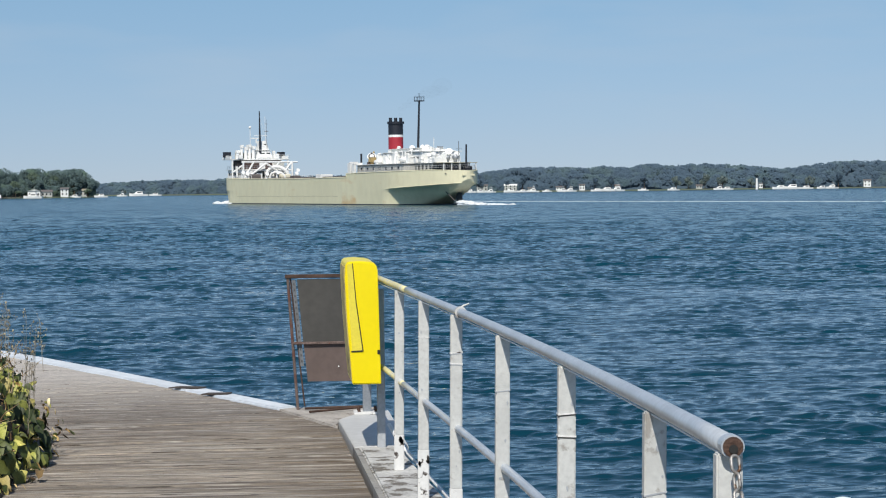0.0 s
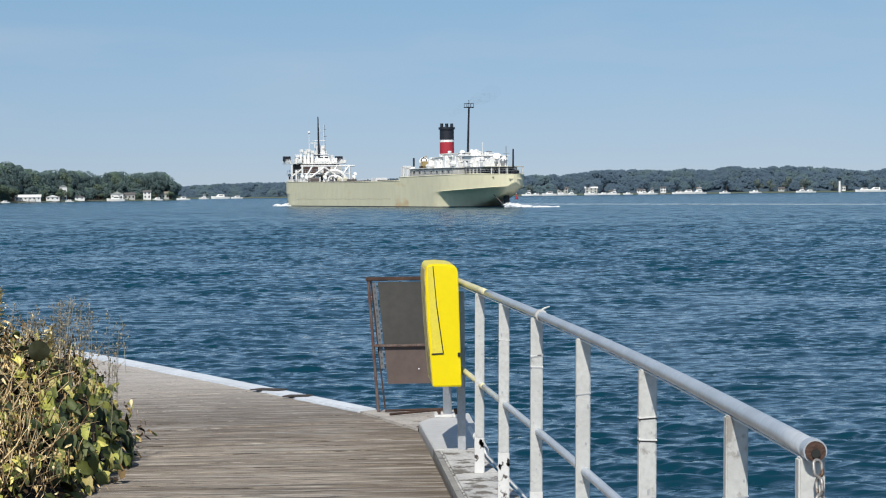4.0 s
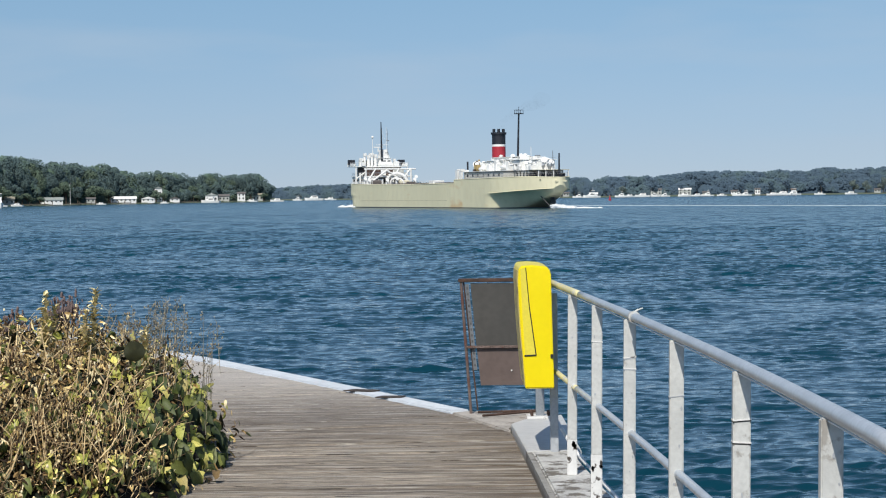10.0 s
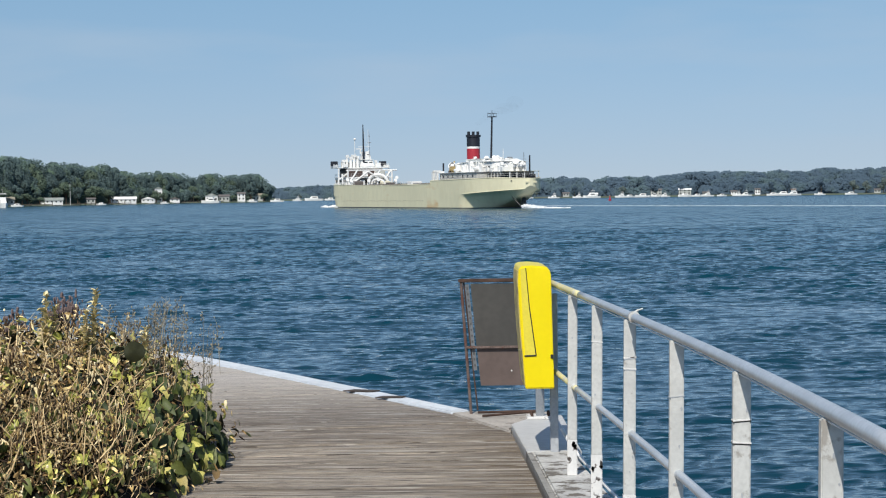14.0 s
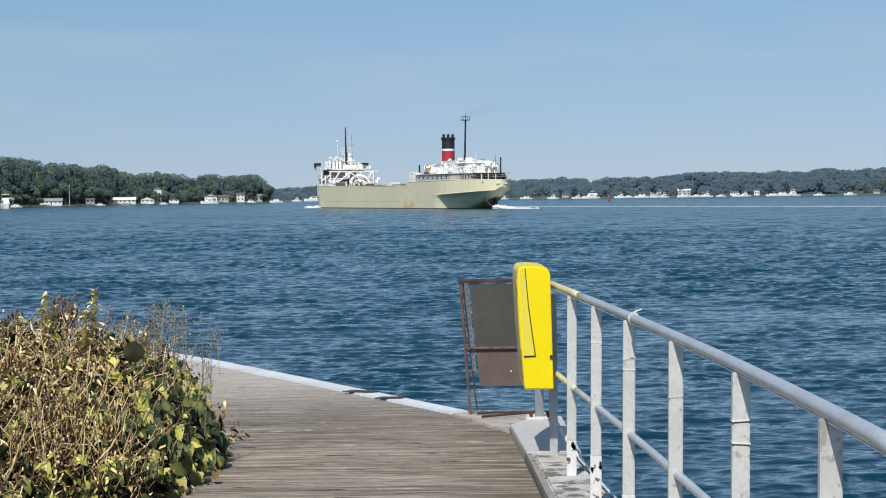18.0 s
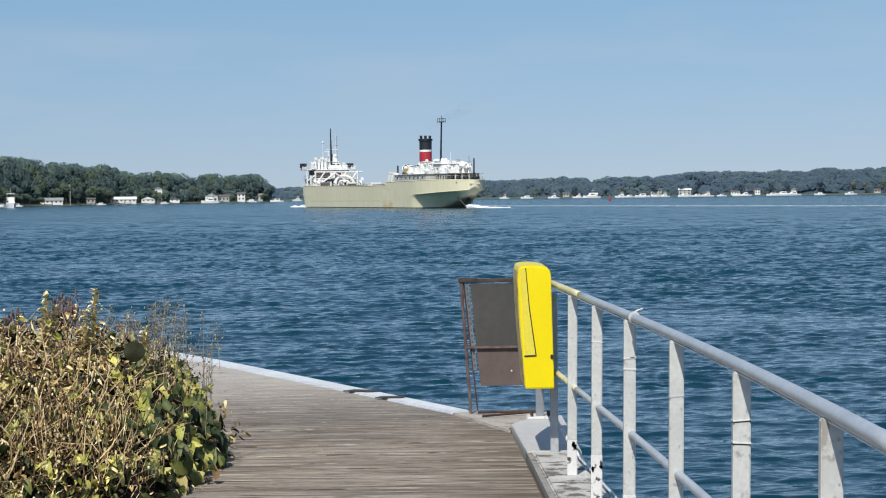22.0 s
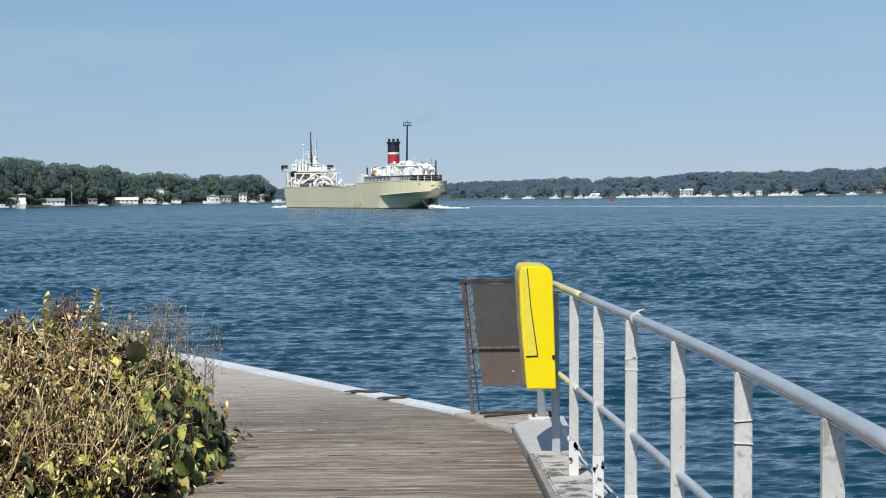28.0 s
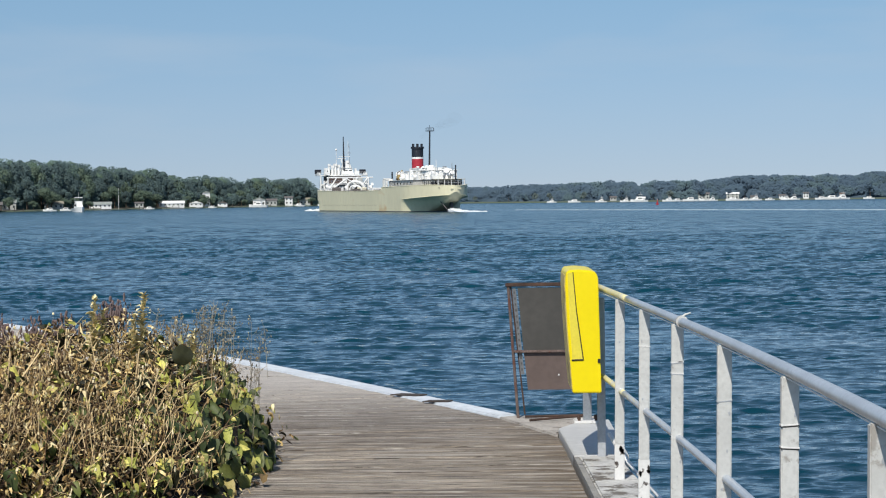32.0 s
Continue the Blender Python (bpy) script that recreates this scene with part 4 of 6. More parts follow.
    def railing(pts, z0, h, posts, r=0.05):
        """A rail with two bars along a line of (x, y), with posts."""
        g = Geo()
        for a, b in zip(pts, pts[1:]):
            n = max(1, round((Vector(b) - Vector(a)).length / posts))
            for k in range(n + 1):
                p = Vector(a).lerp(Vector(b), k / n)
                g.tube((p.x, p.y, z0), (p.x, p.y, z0 + h), r, n=4)
            for q in (1.0, 0.55):
                g.tube((*a, z0 + h * q), (*b, z0 + h * q), r * 0.9, n=4)
        return part("deck_rail", g, M_WHITE, ship)

    # --- bow end ---
    z = 7.5
    fore = house("fore_deckhouse", -7.4, 7.4, 110, 123, z, 10.1)
    windows(fore, 110, -6.8, 6.8, 6, 8.0, 9.5)
    windows(fore, 0, 111, 122, 6, 8.5, 9.3, "y", -7.4)
    windows(fore, 0, 111, 122, 6, 8.5, 9.3, "y", 7.4)
    # dark brown walls put the shade of the recess behind the gantry into colour
    tier = house("cabin_tier", -6.0, 6.0, 112, 122, 10.3, 13.0, M_DARKBROWN)
    part("door_panel", Geo().box(-1.2, 0.6, 111.9, 112.05, 10.4, 12.6), M_WHITE, tier)
    part("door_panel", Geo().box(3.0, 4.4, 111.9, 112.05, 10.4, 12.4), M_WHITE, tier)
    wing = part("bridge_deck", Geo().box(-9.3, 9.3, 114, 122.5, 13.2, 13.45), M_WHITE, ship, bevel=0.05)
    for sx in (-1, 1):
        part("wing_strut", Geo().tube((sx * 8.9, 114.4, 7.6), (sx * 8.9, 114.4, 13.2), 0.28, n=8), M_WHITE, wing)
        part("wing_strut", Geo().tube((sx * 8.8, 114.2, 9.4), (sx * 3.6, 113.8, 13.1), 0.26, n=8), M_WHITE, wing)
        part("wing_strut", Geo().tube((sx * 7.9, 113.2, 8.0), (sx * 7.9, 113.2, 11.2), 0.3, n=8), M_WHITE, wing)
        part("light_board", Geo().box(sx * 8.7 - 1.15, sx * 8.7 + 1.15, 119.3, 120.3, 14.0, 15.6), M_BLACK, wing, "black running-light board", bevel=0.05)
        part("wing_end", Geo().box(sx * 9.05 - 0.25, sx * 9.05 + 0.25, 115, 122, 13.5, 14.3), M_WHITE, wing, bevel=0.05)
    # unloading gear: arched white frame and curved pipe aft of the house
    g = Geo()
    for x0, x1, top, r, y in ((-0.2, 5.9, 11.4, 0.55, 107.5), (0.6, 4.4, 9.6, 0.34, 106.6)):
        arch = []
        for k in range(15):
            a = math.pi * k / 14
            arch.append((x0 + (x1 - x0) * (1 - math.cos(a)) / 2, y + 1.2 * math.cos(a), 7.5 + (top - 7.5) * math.sin(a) ** 0.75 * (1.0 - 0.25 * k / 14)))
        for a, b in zip(arch, arch[1:]):
            g.tube(a, b, r, n=8, caps=False)
    part("loading_pipe", g, M_WHITE, ship, "curved white loading pipe")
    g = Geo()
    for x0, x1 in ((-7.6, -4.0), (0.5, 4.0), (4.0, 8.0)):
        g.tube((x0, 108.4, 7.3), (x1, 108.8, 12.6), 0.27, n=6)
    for x in (-7.6, 8.0):
        g.tube((x, 108.4, 7.3), (x, 108.4, 12.4), 0.3, n=6)
    g.tube((-8.0, 108.8, 12.4), (9.8, 108.8, 12.4), 0.25, n=6).tube((-8.0, 108.8, 10.0), (8.6, 108.8, 10.0), 0.2, n=6)
    part("gantry", g, M_WHITE, ship, "white pipe gantry")
    part("deck_winch", Geo().box(3.2, 6.2, 105.2, 107, 7.2, 8.3).tube((3.0, 106, 8.2), (6.4, 106, 8.2), 0.55, n=12), M_CREAM, ship, "cream-painted deck winch")
    part("deck_winch", Geo().box(-6.5, -3.5, 104.6, 106.4, 7.2, 8.4).tube((-6.6, 105.6, 8.2), (-3.4, 105.6, 8.2), 0.6, n=12), M_DECKGREY, ship)
    for x, y, h in ((-8.8, 106, 2.0), (-8.2, 104, 1.6), (8.6, 106, 2.6), (7.6, 104.6, 1.7), (-2.0, 104, 1.5), (1.2, 103.6, 1.9)):
        part("vent", Geo().tube((x, y, 7.1), (x, y, 7.1 + h), 0.35, n=8).tube((x, y, 7.0 + h), (x, y - 0.8, 7.3 + h), 0.38, 0.6, n=8), M_WHITE, ship)
    def tower(name, low, high, y0, y1, z0, z1):
        return part(name, Geo().rings([[(low[0], y0, z0), (low[1], y0, z0), (low[1], y1, z0), (low[0], y1, z0)], [(high[0], y0 + 0.5, z1), (high[1], y0 + 0.5, z1), (high[1], y1 - 0.6, z1), (high[0], y1 - 0.6, z1)]]), M_WHITE, ship, bevel=0.12)
    pilot = tower("pilothouse", (-0.6, 4.2), (0.0, 3.4), 114.6, 120.5, 13.45, 16.0)
    windows(pilot, 114.95, 0.2, 3.6, 2, 14.5, 15.3)
    top = tower("chart_room", (0.1, 3.2), (0.5, 2.7), 115.4, 119, 16.0, 18.9)
    windows(top, 115.75, 1.5, 2.6, 1, 17.2, 17.9)
    part("roof_edge", Geo().box(-0.3, 3.7, 114.8, 120.2, 16.0, 16.15), M_WHITE, pilot)
    # added backing with dark panes, painting the shaded gaps between the vent stacks
    screen = part("bridge_screen", Geo().box(-7.0, -1.0, 117.0, 117.4, 13.45, 15.4), M_SHADEGREY, ship, "grey backing added behind the vent stacks for the dark gaps")
    windows(screen, 116.98, -6.8, -1.2, 4, 13.8, 15.0, share=0.36)
    part("side_panel", Geo().box(3.2, 6.6, 111.6, 111.9, 9.4, 12.3), M_SHADEGREY, tier, "pale grey side panel")
    mast = part("foremast", Geo().tube((0.3, 115.2, 15), (0.1, 115, 27.9), 0.42, 0.16, n=8), M_BLACK, ship, "black foremast")
    part("crosstree", Geo().tube((-1.6, 115.1, 20.4), (2.6, 115.1, 20.4), 0.1, n=5).tube((2.0, 115.1, 18.0), (1.9, 115.1, 26.2), 0.07, n=5).tube((0.1, 115, 26.5), (2.4, 115.1, 18.0), 0.03, n=4), M_WHITE, mast)
    for x, h, r in ((-6.5, 0.6, 0.62), (-5.2, 2.2, 0.46), (-3.9, 1.6, 0.55), (-2.7, 2.3, 0.5), (-1.5, 1.9, 0.5), (5.0, 0.4, 0.4)):
        part("vent_stack", Geo().tube((x, 116.4, 13.5), (x, 116.4, 15.2 + h), r * 0.9, n=10).box(x - r, x + r, 115.8, 116.6, 14.6 + h, 15.5 + h), M_WHITE, ship)
    part("radar_post", Geo().tube((-2.2, 117, 15.9), (-2.2, 117, 22.8), 0.10, n=6).ball((-2.2, 117, 23.0), 0.45, n=8, m=6), M_WHITE, ship, "slim white post with a round dome")
    part("radar_scanner", Geo().box(-1.6, 1.6, 117.6, 117.9, 19.6, 19.9).tube((0, 117.8, 18.2), (0, 117.8, 19.7), 0.2, n=6), M_WHITE, ship)
    # cluttered white gear between the gantry and the house
    for x, y, z, w, d, h in ((-5.6, 109.2, 7.4, 2.2, 1.4, 2.3), (-2.4, 108.9, 7.4, 1.6, 1.2, 1.7), (1.6, 109.0, 7.4, 1.2, 1.2, 2.6), (5.4, 109.0, 7.4, 2.4, 1.4, 1.9), (-6.8, 113.2, 13.4, 1.4, 1.2, 1.3), (5.2, 114.6, 13.4, 1.6, 1.4, 1.6), (3.2, 118, 16.0, 1.2, 1.2, 1.0), (-2.4, 118, 16.0, 1.4, 1.4, 1.8)):
        part("gear_locker", Geo().box(x - w / 2, x + w / 2, y - d / 2, y + d / 2, z, z + h), M_WHITE, ship, bevel=0.12)
    part("conveyor_boom", Geo().tube((-6.5, 107, 8.0), (-0.5, 108, 12.0), 0.34, n=6).tube((-0.5, 108, 12.0), (3.0, 107.6, 9.6), 0.30, n=6), M_WHITE, ship, "white jointed boom arm")
    # flat dark panels put the shade of open recesses into colour
    part("dark_opening", Geo().box(-3.2, -0.6, 109.55, 109.75, 8.2, 9.8), M_GLASSDARK, fore)
    part("dark_opening", Geo().box(2.2, 3.8, 109.55, 109.75, 8.0, 9.6), M_GLASSDARK, fore)
    part("signal_yard", Geo().tube((2.6, 115.4, 16.0), (2.4, 115.4, 25.4), 0.06, n=5).tube((1.8, 115.4, 21.8), (3.0, 115.4, 21.8), 0.12, n=5).tube((1.9, 115.4, 24.0), (2.8, 115.4, 24.0), 0.1, n=5), M_GALV, ship)
    railing([(-9.2, 122.4), (-9.2, 114.1), (9.2, 114.1), (9.2, 122.4)], 13.5, 1.1, 1.6)
    railing([(-7.7, 122), (-7.7, 109.7), (7.7, 109.7), (7.7, 122)], 10.3, 1.0, 1.8)
    railing([(9.3, 118), (9.6, 109), (9.6, 96)], 7.2, 1.1, 2.2)
    railing([(-9.3, 118), (-9.6, 109), (-9.6, 96)], 7.2, 1.1, 2.2)
    # --- cargo deck ---
    for k in range(9):
        y = 33 + k * 7.2
        h = part("hatch", Geo().box(-5.2, 5.2, y, y + 4.4, 6.8, 7.55), M_DECKGREY, ship, bevel=0.08)
    part("deck_locker", Geo().box(-5.5, -2.0, 52, 56, 6.9, 8.2), M_WHITE, ship, "white deck locker", bevel=0.1)
    part("deck_winch", Geo().box(-8.0, -6.0, 66, 69, 6.9, 8.0), M_DECKGREY, ship, bevel=0.1)
    # --- stern end ---
    # bulwark house with dark openings along the port and stern sides
    aft = house("aft_deckhouse", -7.9, 7.9, -8, 21, 8.0, 10.2, M_SHADEGREY)
    fantail = house("fantail_house", -4.8, 4.8, -19, -7.9, 8.0, 10.2, M_SHADEGREY)
    windows(fantail, -19, -4.4, 4.4, 4, 8.6, 9.8, share=0.3)
    windows(fantail, 0, -18, -9, 4, 8.6, 9.8, "y", -4.8)
    for y in (-18.8, -16.6, -14.4, -12.2, -10.0):
        for x in (-4.9, 4.9):
            part("stanchion", Geo().box(x - 0.15, x + 0.15, y, y + 0.35, 8.0, 10.2), M_SHADEGREY, fantail)
    windows(aft, 0, -7, 20, 7, 8.9, 9.6, "y", -7.9, 0.13)
    windows(aft, 0, -7, 20, 7, 8.9, 9.8, "y", 7.9)
    stern_pts = [(-hull_half(u)[0] + 0.5, u) for u in (22, 10, 0, -8, -15, -20, -24, -27)]
    railing(stern_pts + [(-x, y) for x, y in stern_pts[::-1]], 8.5, 1.1, 3.2, 0.03)
    canopy = part("fantail_awning", Geo().box(-4.6, 4.6, -24.0, -18.0, 10.15, 10.3), M_CREAM, ship, bevel=0.05)
    for x in (-4.3, -2.2, 0, 2.2, 4.3):
        part("awning_post", Geo().tube((x, -23.7, 8.2), (x, -23.7, 10.2), 0.14, n=6), M_WHITE, canopy)
    mid = house("boat_deck_cabin", -5.2, 5.2, -13, 11, 10.4, 13.1)
    windows(mid, 0, -12, 9, 5, 11.4, 11.9, "y", -5.2)
    windows(mid, -13, -4.0, 4.0, 3, 11.4, 11.9)
    house("engine_casing", -3.6, 3.6, -7, 9, 12.8, 14.0)
    fun = part("funnel", Geo().tube((0, 14, 10.4), (0, 14, 13.2), 1.95, n=28), M_BLACK, ship, "tall round funnel banded black, white and red")
    part("white_band", Geo().tube((0, 14, 13.2), (0, 14, 13.65), 1.93, n=28), M_WHITE, fun)
    part("red_band", Geo().tube((0, 14, 13.65), (0, 14, 17.3), 1.92, n=28), M_RED, fun)
    part("white_band", Geo().tube((0, 14, 17.3), (0, 14, 17.9), 1.92, n=28), M_WHITE, fun)
    part("black_top", Geo().tube((0, 14, 17.9), (0, 14, 20.7), 1.92, n=28), M_BLACK, fun)
    part("cap_ring", Geo().tube((0, 14, 20.7), (0, 14, 21.3), 2.2, n=28), M_BLACK, fun)
    for x, y in ((-1.45, 14.0), (0.0, 14.0), (1.45, 14.0)):
        part("exhaust_pipe", Geo().tube((x, y, 21.3), (x, y, 22.3), 0.42, n=10), M_BLACK, fun)
    am = part("aftermast", Geo().tube((0, 0.6, 10.4), (0, -0.6, 26.0), 0.36, 0.24, n=8), M_BLACK, ship, "tall black mast with a basket at its head")
    g = Geo().tube((0, -0.6, 25.9), (0, -0.6, 26.1), 1.35, n=14)
    for k in range(8):
        a = 2 * math.pi * k / 8
        p = (1.3 * math.cos(a), -0.6 + 1.3 * math.sin(a))
        g.tube((*p, 26.0), (*p, 27.0), 0.05, n=4)
    for k in range(12):
        a, b = 2 * math.pi * k / 12, 2 * math.pi * (k + 1) / 12
        g.tube((1.3 * math.cos(a), -0.6 + 1.3 * math.sin(a), 27.0), (1.3 * math.cos(b), -0.6 + 1.3 * math.sin(b), 27.0), 0.05, n=4)
    g.tube((0, -0.6, 26), (0, -0.65, 27.9), 0.08, n=5)
    part("mast_basket", g, M_BLACK, am)
    part("stern_pole", Geo().tube((1.0, -25, 8.4), (1.0, -25.2, 14.6), 0.26, 0.2, n=6), M_BLACK, ship, "dark stern light pole")
    for x, y, z, r in ((-5.2, 17.6, 12.3, 1.25), (0.5, 5, 14.4, 0.7), (-2.5, -9.5, 13.6, 1.0), (1.2, -15, 13.0, 1.0), (2.4, -17, 12.3, 0.8), (-3.4, -4.0, 14.2, 0.5), (3.6, -11.0, 13.0, 0.8), (-3.6, -14, 12.2, 0.6)):
        v = part("ventilator", Geo().tube((x, y, 10.4), (x, y, z), r * 0.55, n=10).tube((x, y, z - r * 0.3), (x - 0.25 * r, y - 0.5 * r, z + 0.1), r * 0.75, r * 0.95, n=12).ball((x, y, z), r * 0.85, n=10, m=6, rough=0.06, rng=random.Random(int(x * 9))), M_WHITE, ship)
        part("cowl_mouth", Geo().tube((x - 0.26 * r, y - 0.52 * r, z + 0.1), (x - 0.28 * r, y - 0.56 * r, z + 0.11), r * 0.72, n=12), M_BLACK if y > 6 else M_WHITE, v, "mouth of the cowl")
    part("lifeboat", Geo().ball((-5.9, -3.5, 11.3), 0.8, 2.3, 0.6, 12, 8), M_WHITE, ship, "white lifeboat", smooth=True)
    part("lifeboat", Geo().ball((5.9, -3.5, 11.3), 0.8, 2.3, 0.6, 12, 8), M_WHITE, ship, "white lifeboat", smooth=True)
    for x in (-6.4, 6.4):
        for y in (-8.2, -2.8):
            part("davit", Geo().tube((x * 0.86, y, 10.4), (x * 0.9, y, 13.4), 0.14, n=6).tube((x * 0.9, y, 13.4), (x * 1.05, y, 13.2), 0.12, n=6), M_WHITE, ship)
    part("provision_crane", Geo().tube((-5.6, 16.5, 10.4), (-5.6, 16.5, 12.2), 0.5, n=8).tube((-5.6, 16.5, 11.6), (-3.8, 19.6, 13.6), 0.28, n=6).box(-6.4, -4.8, 15.6, 17.2, 11.0, 12.2), M_TAN, ship, "tan provision crane")
    part("tender_boat", Geo().ball((-6.0, 12.0, 11.0), 0.8, 2.0, 0.55, 12, 8), M_WHITE, ship, "small white tender", smooth=True)
    part("derrick", Geo().tube((-5.8, 18.6, 10.2), (-5.4, 17.4, 13.4), 0.16, n=5).tube((-5.8, 16.2, 10.2), (-5.4, 17.4, 13.4), 0.16, n=5).tube((-4.6, 17.4, 10.2), (-5.4, 17.4, 13.4), 0.16, n=5).tube((-5.8, 18.2, 11.2), (-5.8, 16.6, 11.2), 0.14, n=5).box(-6.4, -5.2, 16.8, 18.0, 10.2, 11.0), M_DARKBROWN, ship, "rust-brown derrick frame")
    for y, h in ((22.4, 4.2), (19.6, 3.8)):
        part("gangway_frame", Geo().box(-9.4, -8.8, y, y + 1.6, 8.2, 8.2 + h * 0.62).box(-9.4, -7.0, y, y + 0.5, 8.2 + h * 0.55, 8.2 + h * 0.7), M_WHITE, ship, "white gangway frame")
    part("king_post", Geo().tube((-6.9, 20.6, 8.2), (-6.9, 20.6, 13.2), 0.26, n=6), M_BLACK, ship)
    for k, (x, y, z, w, d, h) in enumerate(((-3.2, 9.5, 12.6, 1.4, 1.6, 1.5), (-4.6, -8, 12.6, 1.2, 2.2, 1.0), (1.5, -10, 12.6, 2.2, 1.6, 1.1), (-1.5, -15.5, 10.3, 2.6, 2.2, 1.7), (3.2, -15, 10.3, 1.6, 2.0, 1.4), (-4.6, 12.5, 10.3, 1.2, 3.0, 1.9), (4.4, 3.0, 12.6, 1.2, 2.4, 1.3), (-1.0, 10.8, 10.3, 3.4, 1.4, 3.2))):
        part("deck_box", Geo().box(x - w / 2, x + w / 2, y - d / 2, y + d / 2, z, z + h), M_WHITE, ship, bevel=0.1)
    # lockers, winches and vents crowded on the after decks
    rj = random.Random(31)
    for k in range(34):
        y = rj.uniform(-20, 12)
        x = rj.uniform(-5.6, 4.6)
        z = 12.6 if -13 < y < 10 and abs(x) < 5 else 10.3
        h, w = rj.uniform(0.6, 2.0), rj.uniform(0.35, 1.0)
        if k % 3:
            g = Geo().tube((x, y, z), (x, y, z + h), w * 0.45, w * 0.6, n=8).ball((x, y, z + h), w * 0.8, w * 0.8, w * rj.uniform(0.4, 0.8), 8, 5, 0.1, rj)
        else:
            g = Geo().box(x - w, x + w, y - w, y + w, z, z + h)
        part("deck_vent" if k % 3 else "deck_box", g, M_WHITE if rj.random() < 0.85 else M_GALV, ship)
    # white lockers, winch covers and skylights crowded along the port edge of the boat deck
    for k in range(30):
        y = 12.5 - 1.12 * k + rj.uniform(-0.4, 0.4)
        x = (-5.4 if y > -13 else -3.4) + rj.uniform(-0.5, 1.6)
        h, w, d = rj.uniform(1.0, 2.9) * (1.0 if y > -14 else 0.75), rj.uniform(0.3, 0.8), rj.uniform(0.3, 0.9)
        part("deck_gear", Geo().box(x - w, x + w, y - d, y + d, 10.3, 10.3 + h).tube((x, y, 10.3 + h), (x, y, 10.6 + h), w * 0.8, w * 0.5, n=8), M_WHITE, ship, bevel=0.08)
    part("antenna", Geo().tube((-1.4, -12, 12.6), (-1.4, -12, 16.6), 0.09, n=4), M_WHITE, ship)
    part("antenna", Geo().tube((1.5, -20, 10.4), (1.2, -20.6, 15.4), 0.09, n=4).tube((0.5, -20.4, 13.6), (2.2, -20.4, 13.6), 0.06, n=4), M_GALV, ship)
    for x, y in ((-4.9, -19.5), (-3.4, -22.5), (3.2, -22.5), (1.2, -25), (-1.8, -24.6)):
        part("stern_bollard", Geo().box(x - 0.5, x + 0.5, y - 0.5, y + 0.5, 8.2, 9.4), M_BLACK, ship, bevel=0.1)
    return ship


def build_wake(rng):
    """White water at the bow and behind the stern; it travels with the hull."""
    wake = thing("wake", "white foam breaking at the freighter's bow and stern", "foam", kind="stuff")
    m = mat("foam", (0.80, 0.83, 0.85), 0.8, vary=0.15, scale=0.6, bump=0.4, bump_scale=3)
    g = Geo()
    for k in range(330):
        u = rng.uniform(0, 1)
        g.ball((rng.uniform(-2.4, 2.6) * (0.4 + u) + 3 * u, -24.5 - 16 * u ** 1.5, 0.05 + 1.1 * (1 - u) ** 2 * rng.random()), rng.uniform(0.2, 0.7), rng.uniform(0.3, 0.9), rng.uniform(0.08, 0.3), 6, 4, 0.3, rng)
    part("stern_foam", g, m, wake)
    g = Geo()
    for side in (-1, 1):
        for k in range(150):
            u = rng.random()
            yy = 126 - 14 * u
            g.ball((side * (hull_half(yy)[2] + 0.4 + 2.6 * u * rng.random() + (3.0 * rng.random() if u > 0.4 else 0)), yy, 0.1 + 0.9 * rng.random() * (1 - u)), rng.uniform(0.2, 0.6), rng.uniform(0.3, 0.9), rng.uniform(0.08, 0.3), 6, 4, 0.3, rng)
    part("bow_foam", g, m, wake)
    return wake


def build_smoke(rng):
    """Faint exhaust over the funnel, in thin rounded wisps."""
    m = bpy.data.materials.new("thin_smoke")
    m.use_nodes = True
    b = m.node_tree.nodes["Principled BSDF"]
    b.inputs["Base Color"].default_value, b.inputs["Roughness"].default_value, b.inputs["Alpha"].default_value = (0.10, 0.09, 0.10, 1), 1.0, 0.012
    b.inputs["Specular IOR Level"].default_value = 0
    s = thing("smoke", "faint grey exhaust smoke above the funnel", "smoke", kind="stuff")
    g = Geo()
    for k in range(9):
        u = k / 8
        r = 0.7 + 1.9 * u
        g.ball((0.6 + 12 * u ** 1.15 + rng.gauss(0, 0.25), 13.8 - 3 * u, 23.2 + 8.0 * u ** 0.9 + rng.gauss(0, 0.2 + 0.4 * u)), r * rng.uniform(0.9, 1.3), r, r * rng.uniform(0.55, 0.8), 20, 12, 0.04, rng)
    part("wisps", g, m, s, smooth=True).visible_shadow = False
    return s


freighter = build_ship()
smoke = build_smoke(random.Random(2))
wake = build_wake(random.Random(8))


# ---- far shores ----
# distance haze is put into the bluish leaf colours, most on the far bank
M_LEAF_NEAR = leaf_mat("shore_foliage", (0.070, 0.110, 0.112), (0.080, 0.122, 0.116), 0.8, 0.11, (0.094, 0.146, 0.104), 0.75, 1.25)
M_LEAF_LIGHT = leaf_mat("pale_shore_foliage", (0.098, 0.142, 0.100), (0.112, 0.156, 0.108), 0.8, 0.3, None, 0.85, 1.15)
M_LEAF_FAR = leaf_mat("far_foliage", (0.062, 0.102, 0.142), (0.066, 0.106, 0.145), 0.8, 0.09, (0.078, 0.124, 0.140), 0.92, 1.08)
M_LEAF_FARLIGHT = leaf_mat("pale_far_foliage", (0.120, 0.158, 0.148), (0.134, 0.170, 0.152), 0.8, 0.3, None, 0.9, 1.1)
M_TRUNK = mat("bark", (0.10, 0.075, 0.055), 0.9, vary=0.3, scale=2)
M_BANK = mat("grassy_bank", (0.085, 0.12, 0.065), 0.95, vary=0.4, scale=0.05, tint=(0.11, 0.12, 0.09))
